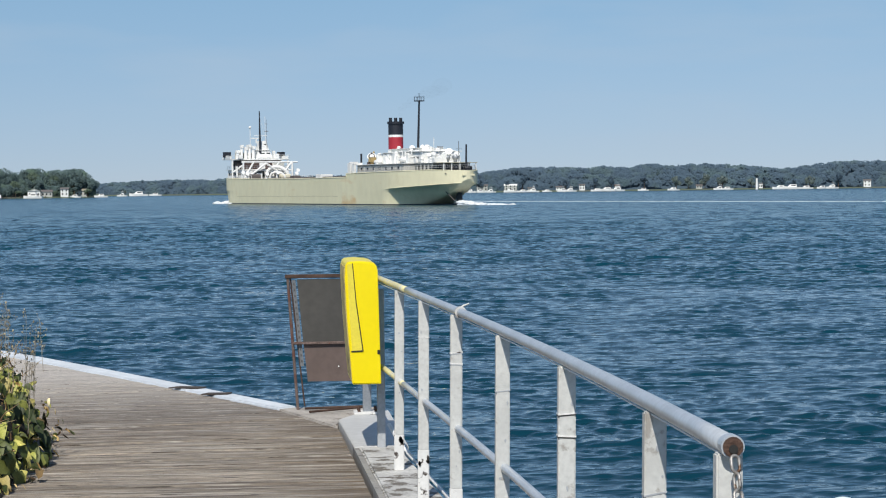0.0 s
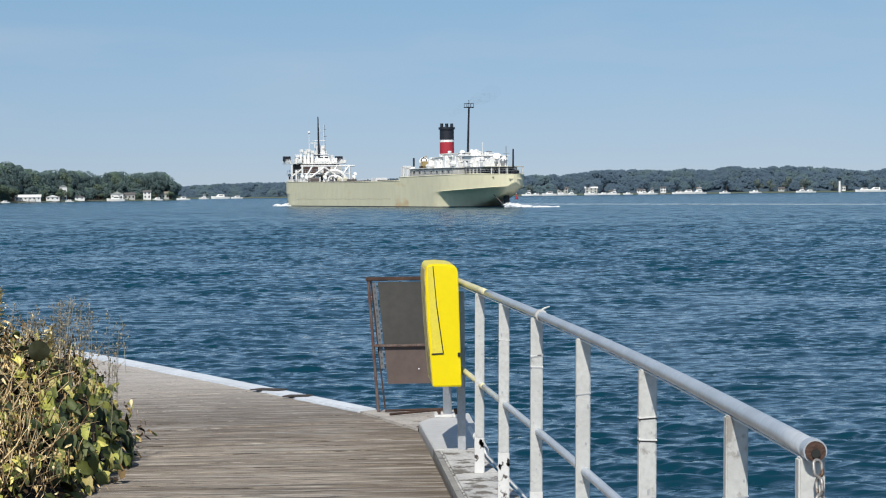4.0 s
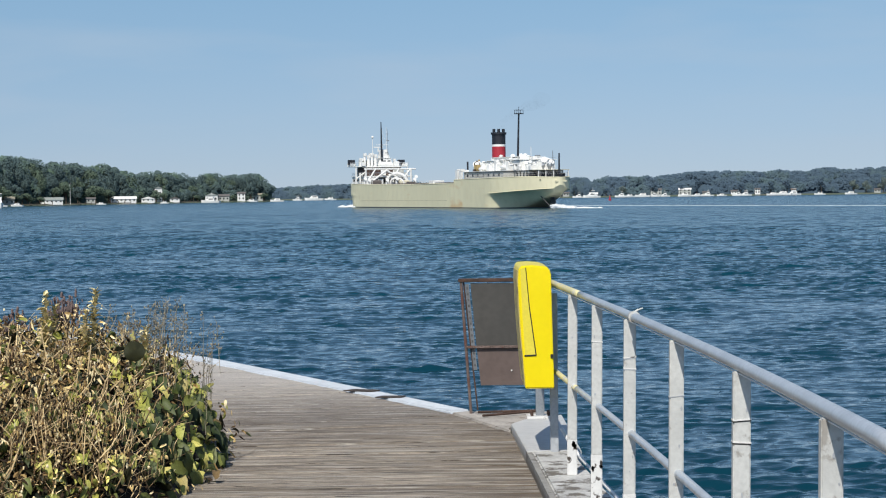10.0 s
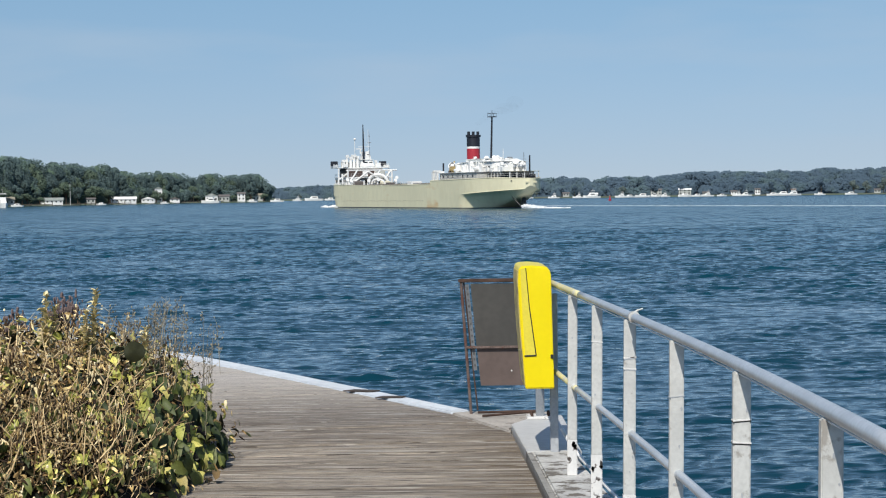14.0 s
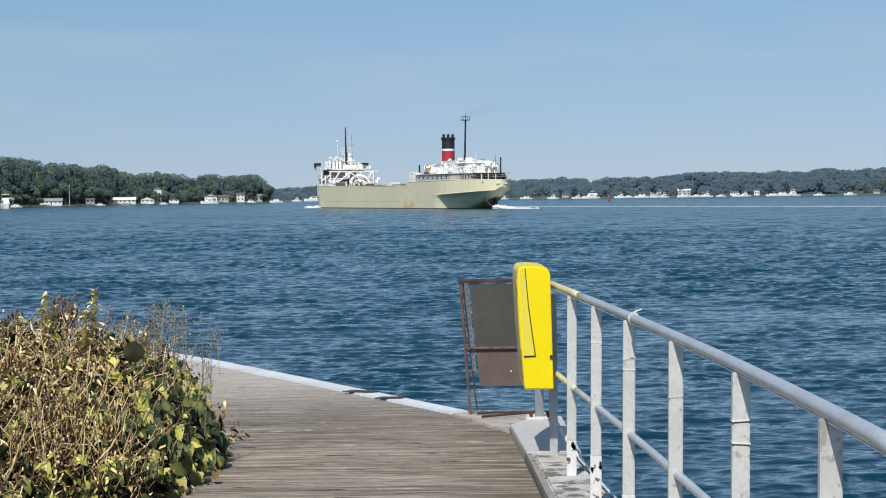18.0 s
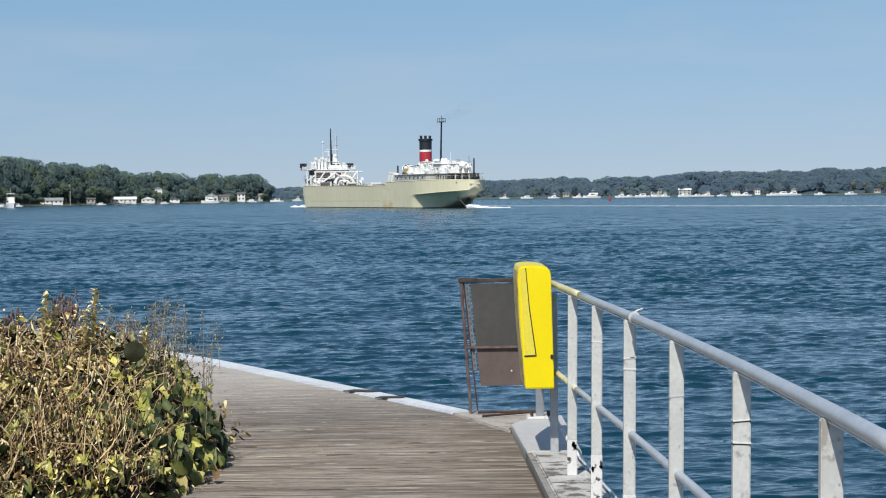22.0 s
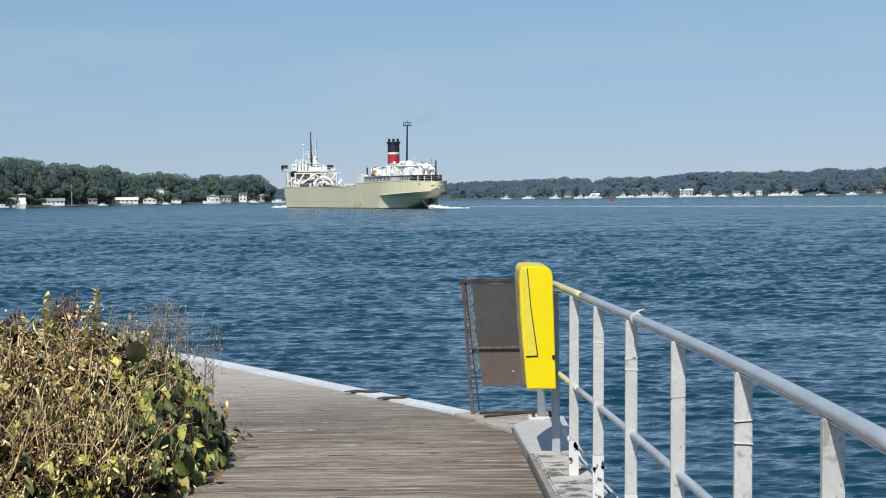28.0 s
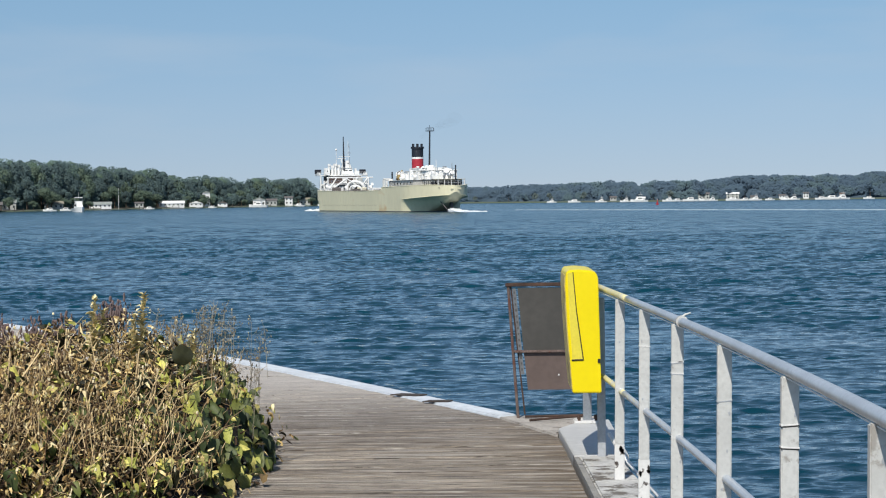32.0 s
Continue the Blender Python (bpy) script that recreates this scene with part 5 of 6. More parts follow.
M_ROOF = mat("grey_shingle", (0.14, 0.13, 0.125), 0.9, vary=0.2, scale=0.5)
M_SANDROOF = mat("sand_shingle", (0.29, 0.27, 0.21), 0.9, vary=0.2, scale=0.5)
M_ROOFBROWN = mat("brown_shingle", (0.18, 0.12, 0.09), 0.9, vary=0.2, scale=0.5)
M_ROOFPALE = mat("pale_green_grey_roof", (0.30, 0.33, 0.31), 0.9, vary=0.2, scale=0.5)
M_SIDING = mat("white_siding", (0.80, 0.80, 0.78), 0.7, vary=0.08, scale=0.3)
M_SIDINGTAN = mat("tan_siding", (0.46, 0.47, 0.44), 0.8, vary=0.15, scale=0.3)
M_TIMBER = mat("dark_dock_timber", (0.09, 0.075, 0.06), 0.9, vary=0.3, scale=0.6)

M_WASH = mat("thin_foam", (0.50, 0.60, 0.66), 0.7, vary=0.2, scale=0.5)
WASH = (10, 690, 150, 420)
LEFT_SHORE = [(-330, 920), (-271, 965), (-216, 1070), (-161, 1200), (-120, 1300), (-82, 1365)]
FAR_SHORE = [(-90, 1620), (-45, 1600), (0, 1520), (70, 1430), (197, 1480), (345, 1520)]
LEFT_TOPS = [(-330, 27), (-271, 27), (-223, 26.5), (-198, 25.5), (-186, 23.5), (-177, 23), (-172, 21), (-165, 24), (-157, 20), (-151, 17), (-146, 19), (-134, 19.5), (-122, 16), (-118, 17.5), (-110, 18), (-98, 17), (-91, 18), (-87, 12), (-83, 8)]
FAR_TOPS = [(-90, 8), (-67, 10), (-45, 11), (0, 11), (45, 13), (60, 13.5), (70, 13), (75, 11.5), (79, 13), (108, 14), (120, 16.5), (142, 17), (156, 16), (164, 17), (177, 16), (183, 18), (190, 19), (200, 17), (212, 19), (235, 17.5), (254, 14), (277, 19), (300, 20), (345, 20)]


def on_shore(rows, b, back=0.0):
    """The place on a shore at bearing b (thousandths of the distance), set back from the water."""
    d = lerp_rows(b, rows)[0] + back
    return Vector((b * d / 1000, d, WATER_Z))


def tree_proto(name, material, seed, spread=0.42, clumps=2600, size=1.0):
    """Trunk, limbs and a crown of many small clumps; one unit tall."""
    rng = random.Random(seed)
    t = thing(name, "leafy deciduous tree on the far bank", "tree", group="shore trees")
    g = Geo().tube((0, 0, -0.02), (0.01, 0, 0.45), 0.035, 0.018, n=6)
    lobes = []
    for k in range(7):
        a = k * 2.4 + rng.uniform(-0.4, 0.4)
        r = spread * rng.uniform(0.25, 0.62)
        z = rng.uniform(0.34, 0.80)
        c = Vector((math.cos(a) * r, math.sin(a) * r, z))
        lobes.append((c, rng.uniform(0.14, 0.22)))
        g.tube((0.005, 0, 0.25 + 0.1 * rng.random()), c, 0.014, 0.005, n=4)
    lobes.append((Vector((0, 0, 0.82)), 0.16))
    part("trunk", g, M_TRUNK, t)
    nrng = np.random.default_rng(seed)
    pick = nrng.integers(0, len(lobes), clumps)
    c = np.array([tuple(q[0]) for q in lobes])[pick]
    r = np.array([q[1] for q in lobes])[pick]
    d = nrng.normal(0, 1, (clumps, 3)) + (0, 0, 0.15)
    d /= np.linalg.norm(d, axis=1, keepdims=True)
    place = c + d * (r * nrng.uniform(0.78, 1.06, clumps))[:, None]
    crown = leaf_sprays("crown", place, d * 0.9 + nrng.normal(0, 0.25, (clumps, 3)), nrng.uniform(0.012, 0.026, clumps) * size, nrng)
    part("crown", crown, material, t)
    return t


def plant(proto, place, h, rng, wide=1.0):
    t = copy_thing(proto, Matrix.Translation(place) @ Matrix.Rotation(rng.uniform(0, 6.28), 4, "Z"))
    t.scale = (h * wide, h * wide, h)
    return t


def build_shores():
    rng = random.Random(21)
    # banks
    for name, rows, label in (("ground_west", LEFT_SHORE, "grassy wooded river bank"), ("ground_far", FAR_SHORE, "distant wooded river bank")):
        vs, fs = [], []
        b0, b1 = rows[0][0], rows[-1][0]
        n = 60
        for k in range(n + 1):
            b = b0 + (b1 - b0) * k / n
            for back, z in ((-3, -1.0), (0, 0.25), (6, 0.7), (40, 1.2), (160, 2.0), (500, 2.0)):
                p = on_shore(rows, b, 0)
                d = p.xy.normalized()
                vs.append((p.x + d.x * back, p.y + d.y * back, WATER_Z + z + rng.uniform(-0.15, 0.15)))
        for k in range(n):
            for j in range(5):
                a = k * 6 + j
                fs.append((a, a + 6, a + 7, a + 1))
        me = bpy.data.meshes.new(name)
        me.from_pydata(vs, [], fs)
        me.materials.append(M_BANK)
        tagged(new(name, me), label, "ground", kind="structure")
    protos = [tree_proto("tree", M_LEAF_NEAR, s) for s in (1, 2, 3)] + [tree_proto("tree", M_LEAF_LIGHT, 4, spread=0.5)]
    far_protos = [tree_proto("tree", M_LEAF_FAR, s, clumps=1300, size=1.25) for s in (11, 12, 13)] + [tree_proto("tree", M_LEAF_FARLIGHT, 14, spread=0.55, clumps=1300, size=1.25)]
    # left bank: back rows reach the skyline, front rows stand lower
    for row, back, scale, step in ((0, 36, 1.03, 4.6), (1, 24, 0.76, 7.0), (2, 14, 0.50, 8.0)):
        b = (-325, -322, -321)[row]
        while b < -83:
            top = lerp_rows(b, LEFT_TOPS)[0]
            h = top * scale * rng.uniform(0.84, 0.98) - (2.0 if row == 0 else 1.0)
            light = row == 2 and rng.random() < 0.4 or rng.random() < 0.22
            if row < 2 or rng.random() < 0.75:
                plant(protos[3] if light else rng.choice(protos[:3]), on_shore(LEFT_SHORE, b, back * (1 if b < -95 else 0.35)) + Vector((0, 0, 1.0 + (0.8 if row == 0 else 0))), max(h, 4), rng, rng.uniform(0.8, 1.05) if h < 12 else rng.uniform(0.62, 0.85))
            b += step * rng.uniform(0.75, 1.3)
    for row, back, scale, step in ((0, 17, 0.62, 7.0),):
        b = -90
        while b < 340:
            top = lerp_rows(b, FAR_TOPS)[0]
            h = top * scale * rng.uniform(0.86, 1.05) * (1 + 0.10 * math.sin(b * 0.21) + 0.07 * math.sin(b * 0.57 + 1)) - 1.0
            light = rng.random() < (0.75 if 195 < b < 240 else 0.10)
            if light or rng.random() < 0.45:
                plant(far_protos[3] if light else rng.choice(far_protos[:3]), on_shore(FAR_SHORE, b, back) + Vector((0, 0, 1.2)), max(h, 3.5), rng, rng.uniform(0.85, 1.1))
            b += step * rng.uniform(0.75, 1.3)
    # pale willow at the point, and lighter trees and shrubs at the water's edge
    for b, h, wide, back in ((-87.5, 5.2, 1.35, 2), (-203, 6.5, 1.3, 9), (-211, 7.5, 1.3, 11), (-150, 5, 1.3, 9), (-140.2, 5.6, 1.3, 9), (-136.5, 6.2, 1.2, 10), (-120, 4.5, 1.3, 5), (-102.5, 4.4, 1.3, 4), (-184, 13, 1.0, 13), (-171, 10.5, 1.45, 12), (-163, 8.5, 1.2, 11), (-215, 9.0, 1.2, 10), (-208, 5.5, 1.3, 6), (-201, 4.2, 1.4, 6), (-196, 4.5, 1.3, 7), (-224, 5, 1.3, 6), (-236, 7, 1.2, 8), (-262, 8, 1.2, 9)):
        plant(protos[3], on_shore(LEFT_SHORE, b, back) + Vector((0, 0, 0.6)), h, rng, wide)
    for p in protos + far_protos:
        p.matrix_basis = Matrix.Translation(on_shore(LEFT_SHORE, -330 + 2 * len(p.name), 70)) @ Matrix.Diagonal((14, 14, 20, 1))


def build_canopy(name, label, shore, tops, b0, b1, step, crowns, seed, material, leaves, clumps):
    """The distant wood: a dark inner mass closed by many overlapping crowns of leaf sprays."""
    rng = np.random.default_rng(seed)
    bs = np.arange(b0, b1, step)
    d0 = np.array([lerp_rows(b, shore)[0] for b in bs])
    top = np.array([lerp_rows(b, tops)[0] for b in bs])
    near = b0 < -100
    # crowns: some make the skyline, the rest billow in front of the mass
    n = crowns
    cb = b0 + (b1 - 1 - b0) * ((np.arange(n) * 0.618034) % 1) + rng.normal(0, 0.8, n)
    ct = np.interp(cb, bs, top)
    cr = np.minimum(rng.uniform(1.6, 5.6, n) if near else rng.uniform(2.2, 5.2, n), ct * 0.36)
    sky = rng.random(n) < 0.42
    cz = np.where(sky, ct * rng.uniform(0.93, 1.03, n) - cr * 0.8, rng.uniform(0.12, 0.80, n) * ct)
    squeeze = np.clip((b1 - cb) / 12, 0.3, 1) if near else 1.0
    back = (24 + 30 * np.clip(cz / ct, 0, 1) ** 1.3 - np.where(sky, 0, 3)) * squeeze
    cd = np.interp(cb, bs, d0) + back
    k = rng.integers(0, n, clumps)
    d = rng.normal(0, 1, (clumps, 3))
    d[:, 1] = -np.abs(d[:, 1]) + 0.25 * (rng.random(clumps) < 0.3)
    d /= np.linalg.norm(d, axis=1, keepdims=True)
    shell = rng.uniform(0.86, 1.05, clumps)
    wide = rng.uniform(0.9, 1.35, n)[k]
    r = cr[k]
    # far crowns lie flat to the view, softening their shade as haze would
    deep = 0.6 if near else 0.07
    place = np.stack([cb[k] * cd[k] / 1000 + d[:, 0] * r * wide * shell, cd[k] + d[:, 1] * r * shell * deep, WATER_Z + 1.0 + cz[k] + d[:, 2] * r * 0.85 * shell], -1)
    size = rng.uniform(0.20, 0.48, clumps) * (1.1 if near else 1.45)
    tagged(part("foliage", leaf_sprays("foliage", place, d * (0.6 if near else 0.12) + np.array((-0.05, -0.36, 0.28) if near else (-0.05, -0.62, 0.24)) * (0.7 if near else 1.4) + rng.normal(0, 0.2 if near else 0.1, (clumps, 3)), size, rng), leaves, None), label, "woods", kind="stuff")
    # inner mass
    s = np.linspace(0, 1, 12)
    B, S = np.meshgrid(bs[::3], s, indexing="ij")
    dd, tt = np.interp(B, bs, d0), np.interp(B, bs, top)
    sq = np.clip((b1 - B) / 12, 0.3, 1) if near else 1.0
    D = dd + (27 + 30 * S ** 1.3) * sq + rng.normal(0, 0.5, B.shape)
    co = np.stack([B * D / 1000, D, WATER_Z + 0.8 + S * tt * 0.86 + rng.normal(0, 0.35, B.shape) * (S > 0.5)], -1).reshape(-1, 3)
    q = len(s)
    i, j = np.meshgrid(np.arange(B.shape[0] - 1), np.arange(q - 1), indexing="ij")
    o = (i * q + j).reshape(-1)
    me = bpy.data.meshes.new(name)
    me.from_pydata(co.tolist(), [], np.stack([o, o + q, o + q + 1, o + 1], -1).tolist())
    me.shade_smooth()
    me.materials.append(material)
    tagged(new(name, me), "dense woodland closing the river bank", "woods", kind="stuff")


def build_house(name, label, b, rows, back, w, h, depth, wall, roof, gable="x", group="shore buildings", storeys=1, turn=0):
    p = on_shore(rows, b, back)
    t = thing(name, label, name.split("_")[-1], group, m=Matrix.Translation((p.x, p.y, WATER_Z + 1.0)) @ Matrix.Rotation(radians(turn) - math.atan2(p.x, p.y), 4, "Z"))
    part("wall", Geo().box(-w / 2, w / 2, 0, depth, -0.6, h), wall, t)
    r = h + min(w, depth) * 0.22
    o = 0.4
    if gable == "x":
        vs = [(-w / 2 - o, -o, h - 0.1), (w / 2 + o, -o, h - 0.1), (w / 2 + o, depth + o, h - 0.1), (-w / 2 - o, depth + o, h - 0.1), (-w / 2 - o, depth / 2, r), (w / 2 + o, depth / 2, r)]
        fs = [(0, 1, 5, 4), (2, 3, 4, 5), (0, 4, 3), (1, 2, 5), (0, 3, 2, 1)]
    else:
        vs = [(-w / 2 - o, -o, h - 0.1), (w / 2 + o, -o, h - 0.1), (w / 2 + o, depth + o, h - 0.1), (-w / 2 - o, depth + o, h - 0.1), (0, -o, r), (0, depth + o, r)]
        fs = [(0, 4, 5, 3), (1, 2, 5, 4), (0, 1, 4), (2, 3, 5), (0, 3, 2, 1)]
    part("roof", Geo().add(vs, fs), roof, t)
    n = max(2, round(w / 2.6))
    for s in range(storeys):
        z = h / storeys * s
        for k in range(n):
            x = -w / 2 + w * (k + 0.5) / n
            part("window", Geo().box(x - 0.45, x + 0.45, -0.06, 0.05, z + 0.9, z + 2.0 if storeys > 1 else min(2.1, h - 0.4)), M_GLASSDARK, t)
    return t


def build_boat(name, label, length, m, cabin=True, fly=False, group="moored boats"):
    t = thing(name, label, "boat", group, m=m)
    L, B = length, length * 0.30
    rows = []
    for k in range(9):
        y = -L / 2 + L * k / 8
        hb = B / 2 * (1 if k < 4 else math.cos((k - 4) / 4 * 1.45))
        zt = 0.10 * L + 0.05 * L * (k / 8) ** 2
        rows.append([(-hb, y, zt), (-hb * 0.8, y, 0.0), (-hb * 0.4, y, -0.3), (hb * 0.4, y, -0.3), (hb * 0.8, y, 0.0), (hb, y, zt)])
    part("hull", Geo().rings(rows), M_WHITE, t)
    if cabin:
        c = part("cabin", Geo().rings([[(-B * 0.38, -L * 0.22, 0.1 * L), (B * 0.38, -L * 0.22, 0.1 * L), (B * 0.3, L * 0.26, 0.12 * L), (-B * 0.3, L * 0.26, 0.12 * L)], [(-B * 0.34, -L * 0.2, 0.24 * L), (B * 0.34, -L * 0.2, 0.24 * L), (B * 0.24, L * 0.12, 0.24 * L), (-B * 0.24, L * 0.12, 0.24 * L)]]), M_WHITE, t)
        for s in (-1, 1):
            part("window", Geo().box(s * B * 0.34 - 0.06, s * B * 0.34 + 0.06, -L * 0.16, L * 0.08, 0.165 * L, 0.215 * L), M_GLASSDARK, c)
        part("window", Geo().box(-B * 0.26, B * 0.26, -L * 0.215, -L * 0.2, 0.165 * L, 0.215 * L), M_GLASSDARK, c)
    if fly:
        f = part("flybridge", Geo().box(-B * 0.32, B * 0.32, -L * 0.16, L * 0.04, 0.24 * L, 0.31 * L), M_WHITE, t)
        part("canopy", Geo().box(-B * 0.34, B * 0.34, -L * 0.18, L * 0.04, 0.40 * L, 0.42 * L), M_WHITE, f)
        for sx in (-1, 1):
            for y in (-0.17, 0.03):
                part("canopy_post", Geo().tube((sx * B * 0.32, y * L, 0.3 * L), (sx * B * 0.32, y * L, 0.4 * L), 0.05, n=4), M_GALV, f)
        part("mast", Geo().tube((0, -0.06 * L, 0.42 * L), (0, -0.08 * L, 0.56 * L), 0.05, n=4), M_WHITE, f)
    return t


def boat_at(b, d, yaw):
    return Matrix.Translation((b * d / 1000, d, WATER_Z)) @ Matrix.Rotation(radians(yaw), 4, "Z")


def build_shore_things():
    W = "white waterside boathouse with a grey roof"
    L, F = LEFT_SHORE, FAR_SHORE
    build_house("boathouse", "low white boathouse with a pale grey-green roof", -191, L, 2, 12, 2.0, 7, M_SIDING, M_ROOFPALE)
    build_house("shed", "small pale shed beside the dock", -172, L, 4, 5, 2.4, 4, M_SIDINGTAN, M_ROOF)
    build_house("boathouse", "long white boathouse with a flat pale roof", -156, L, 3, 15, 2.1, 7, M_SIDING, M_SIDING)
    build_house("boathouse", "white gabled boathouse on the bank", -144, L, 3, 8, 2.0, 6, M_SIDING, M_SIDING, "y")
    build_house("house", "tall narrow white house among the trees", -138.9, L, 15, 4.6, 8.4, 6, M_SIDING, M_ROOFPALE, "y", storeys=2)
    build_house("boathouse", "small white boathouse with a dark door", -131, L, 2, 6, 1.9, 5, M_SIDING, M_ROOF, "y")
    build_house("house", "white gabled house behind the dock", -113, L, 5, 8, 3.6, 7, M_SIDING, M_ROOFPALE, "y")
    build_house("house", "tan house among pale shrubs at the point", -90.5, L, 7, 7, 3.4, 6, M_SIDINGTAN, M_SANDROOF)
    build_house("house", "grey-roofed cottage at the water", -107, L, 8, 7, 3.0, 6, M_SIDINGTAN, M_ROOF)
    build_house("house", "white two-storey cottage at the point", -98.5, L, 5, 5, 4.6, 6, M_SIDING, M_ROOF, storeys=2)
    build_house("house", "tan house half hidden by trees", -214, L, 12, 10, 2.6, 8, M_SIDINGTAN, M_SANDROOF)
    build_house("house", "pale cottage half hidden by trees", -236, L, 16, 7, 3.6, 8, M_SIDINGTAN, M_ROOFPALE)
    build_house("boathouse", "dark-roofed boathouse over the water", -244, L, 2, 9, 2.6, 7, M_TIMBER, M_ROOF)
    for b, w, h, wall, roof, lab, back in ((73.5, 10, 2.6, M_SIDING, M_SIDING, "long white boathouse by the water", 2), (104, 14, 7, M_SIDINGTAN, M_ROOF, "large tan house with a grey roof", 12), (118, 16, 7, M_SIDINGTAN, M_SIDING, "broad house with a pale roof", 10),
                                           (142, 8, 4, M_SIDING, M_ROOF, "white cottage under the trees", 12), (153.5, 7, 6.5, M_SIDING, M_ROOF, "bright white square house by the bank", 8), (171, 6, 5.5, M_SIDING, M_ROOFBROWN, "white cottage under trees", 10),
                                           (243, 5, 6, M_SIDING, M_ROOF, "white cottage by the bank", 8), (297, 10, 8.5, M_SIDING, M_ROOF, "white house above the bank", 12), (128, 7, 3, M_SIDINGTAN, M_ROOF, "low tan boathouse by the water", 3), (60, 8, 4, M_SIDINGTAN, M_ROOF, "tan cottage among low trees", 6), (212, 8, 4, M_SIDINGTAN, M_ROOF, "tan cottage among low trees", 10)):
        build_house("house", lab, b, F, back + 4, w * 0.55, h * 0.55, 5, wall, roof, storeys=2 if h > 6 else 1)
    # white marker tower
    p = on_shore(F, 241, -2)
    t = thing("marker_tower", "slim white range light tower at the water", "tower", m=Matrix.Translation(p))
    part("shaft", Geo().tube((0, 0, -0.5), (0, 0, 8.2), 1.0, 0.7, n=12), M_WHITE, t)
    part("lantern", Geo().tube((0, 0, 8.2), (0, 0, 9.4), 0.5, n=8), M_GLASSDARK, t)
    # flagpoles
    for b, rows, h in ((-182, L, 12), (-243, L, 13)):
        p = on_shore(rows, b, 4)
        t = thing("flagpole", "slim white pole on the lawn", "pole", m=Matrix.Translation(p))
        part("pole", Geo().tube((0, 0, 0.3), (0, 0, h), 0.14, 0.09, n=6), M_WHITE, t)
        part("finial", Geo().ball((0, 0, h), 0.2, n=6, m=4), M_WHITE, t)
    # docks
    for b, w in ((-240, 22), (-200, 20), (-176, 16), (-160, 18), (-125, 14), (-112, 12)):
        p = on_shore(L, b, -5)
        t = thing("dock", "dark timber dock on piles", "dock", group="docks", m=Matrix.Translation(p) @ Matrix.Rotation(-math.atan2(p.x, p.y), 4, "Z"))
        part("deck", Geo().box(-w / 2, w / 2, 0, 3, 0.7, 1.0), M_TIMBER, t)
        for k in range(6):
            x = -w / 2 + w * k / 5
            part("pile", Geo().tube((x, 0.1, -1), (x, 0.1, 1.9), 0.18, n=6), M_TIMBER, t)
    # moored boats
    for b, d, s, yaw, fly in ((-113.5, 1285, 12, 80, True), (-136, 1230, 6, 60, False), (-167, 1165, 6, 80, False), (-208, 1065, 7, 75, False), (-216, 1045, 7, 95, False), (-93.5, 1345, 8, 80, False), (-81, 1350, 9, 85, False), (-71, 1500, 8, 70, True), (-63, 1540, 14, 88, False), (-55, 1560, 9, 90, False)):
        build_boat("motorboat", "white motorboat moored by the bank", s, boat_at(b, d, yaw), True, fly)
    for b, s in ((87, 9), (91, 8), (97.5, 11), (103, 9), (108, 8), (118, 10), (124, 8), (129, 9), (136, 7), (144, 8), (147.5, 9), (161, 9), (166, 12), (171, 11), (184, 8), (199, 9), (222, 9), (226, 9), (253, 12), (259, 14), (266, 10), (274, 9), (279, 10), (66, 8), (54, 8), (41, 9), (30, 7), (72.5, 12)):
        d = lerp_rows(b, FAR_SHORE)[0] - 12
        build_boat("motorboat", "white motorboat moored off the far bank", s, boat_at(b, d, 70 + (b * 7) % 40), True, int(b) % 3 == 0)
    # a passing boat's wash, still drawn across the channel
    wash = thing("boat_wash", "thin pale line of wash on the river", "foam", kind="stuff")
    rng = random.Random(40)
    g = Geo()
    for k in range(1000):
        u = rng.random() ** 0.8
        p = Vector((WASH[0], WASH[1], 0)).lerp(Vector((WASH[2], WASH[3], 0)), u)
        g.ball((p.x + rng.gauss(0, 1), p.y + rng.gauss(0, 1.6), WATER_Z + 0.05), rng.uniform(0.4, 1.3), rng.uniform(0.2, 0.5), rng.uniform(0.05, 0.11), 6, 4, 0.3, rng)
    part("foam_line", g, M_WASH, wash)
    # buoy
    t = thing("buoy", "red channel buoy afloat in the river", "buoy", m=Matrix.Translation((0.0814 * 950, 950, WATER_Z)))
    part("float", Geo().tube((0, 0, -0.5), (0, 0, 0.7), 0.7, n=14), M_RED, t)
    part("tower", Geo().tube((0, 0, 0.7), (0, 0, 2.4), 0.38, 0.14, n=8), M_RED, t)
    part("lamp", Geo().ball((0, 0, 2.5), 0.2, n=8, m=5), M_WHITE, t)


M_CANOPYNEAR = mat("wooded_canopy", (0.064, 0.096, 0.084), 0.95, vary=0.25, scale=0.10, bump=0.6, bump_scale=0.9, tint=(0.080, 0.112, 0.084), spec=0.1)
# this blue-grey also carries the haze in its base colour
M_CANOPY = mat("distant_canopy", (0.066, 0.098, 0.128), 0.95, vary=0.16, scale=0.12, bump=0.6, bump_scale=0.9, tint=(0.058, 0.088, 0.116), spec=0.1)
build_shores()
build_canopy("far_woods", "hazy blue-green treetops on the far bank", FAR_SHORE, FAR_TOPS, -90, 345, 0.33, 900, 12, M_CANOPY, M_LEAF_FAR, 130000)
build_canopy("woods", "dark green treetops on the near bank", LEFT_SHORE, LEFT_TOPS, -330, -83, 0.33, 460, 13, M_CANOPYNEAR, M_LEAF_NEAR, 110000)
build_shore_things()
cruiser = build_boat("cabin_cruiser", "white cabin cruiser with a flybridge under way", 16, boat_at(-222, 985, 200), True, True, "")


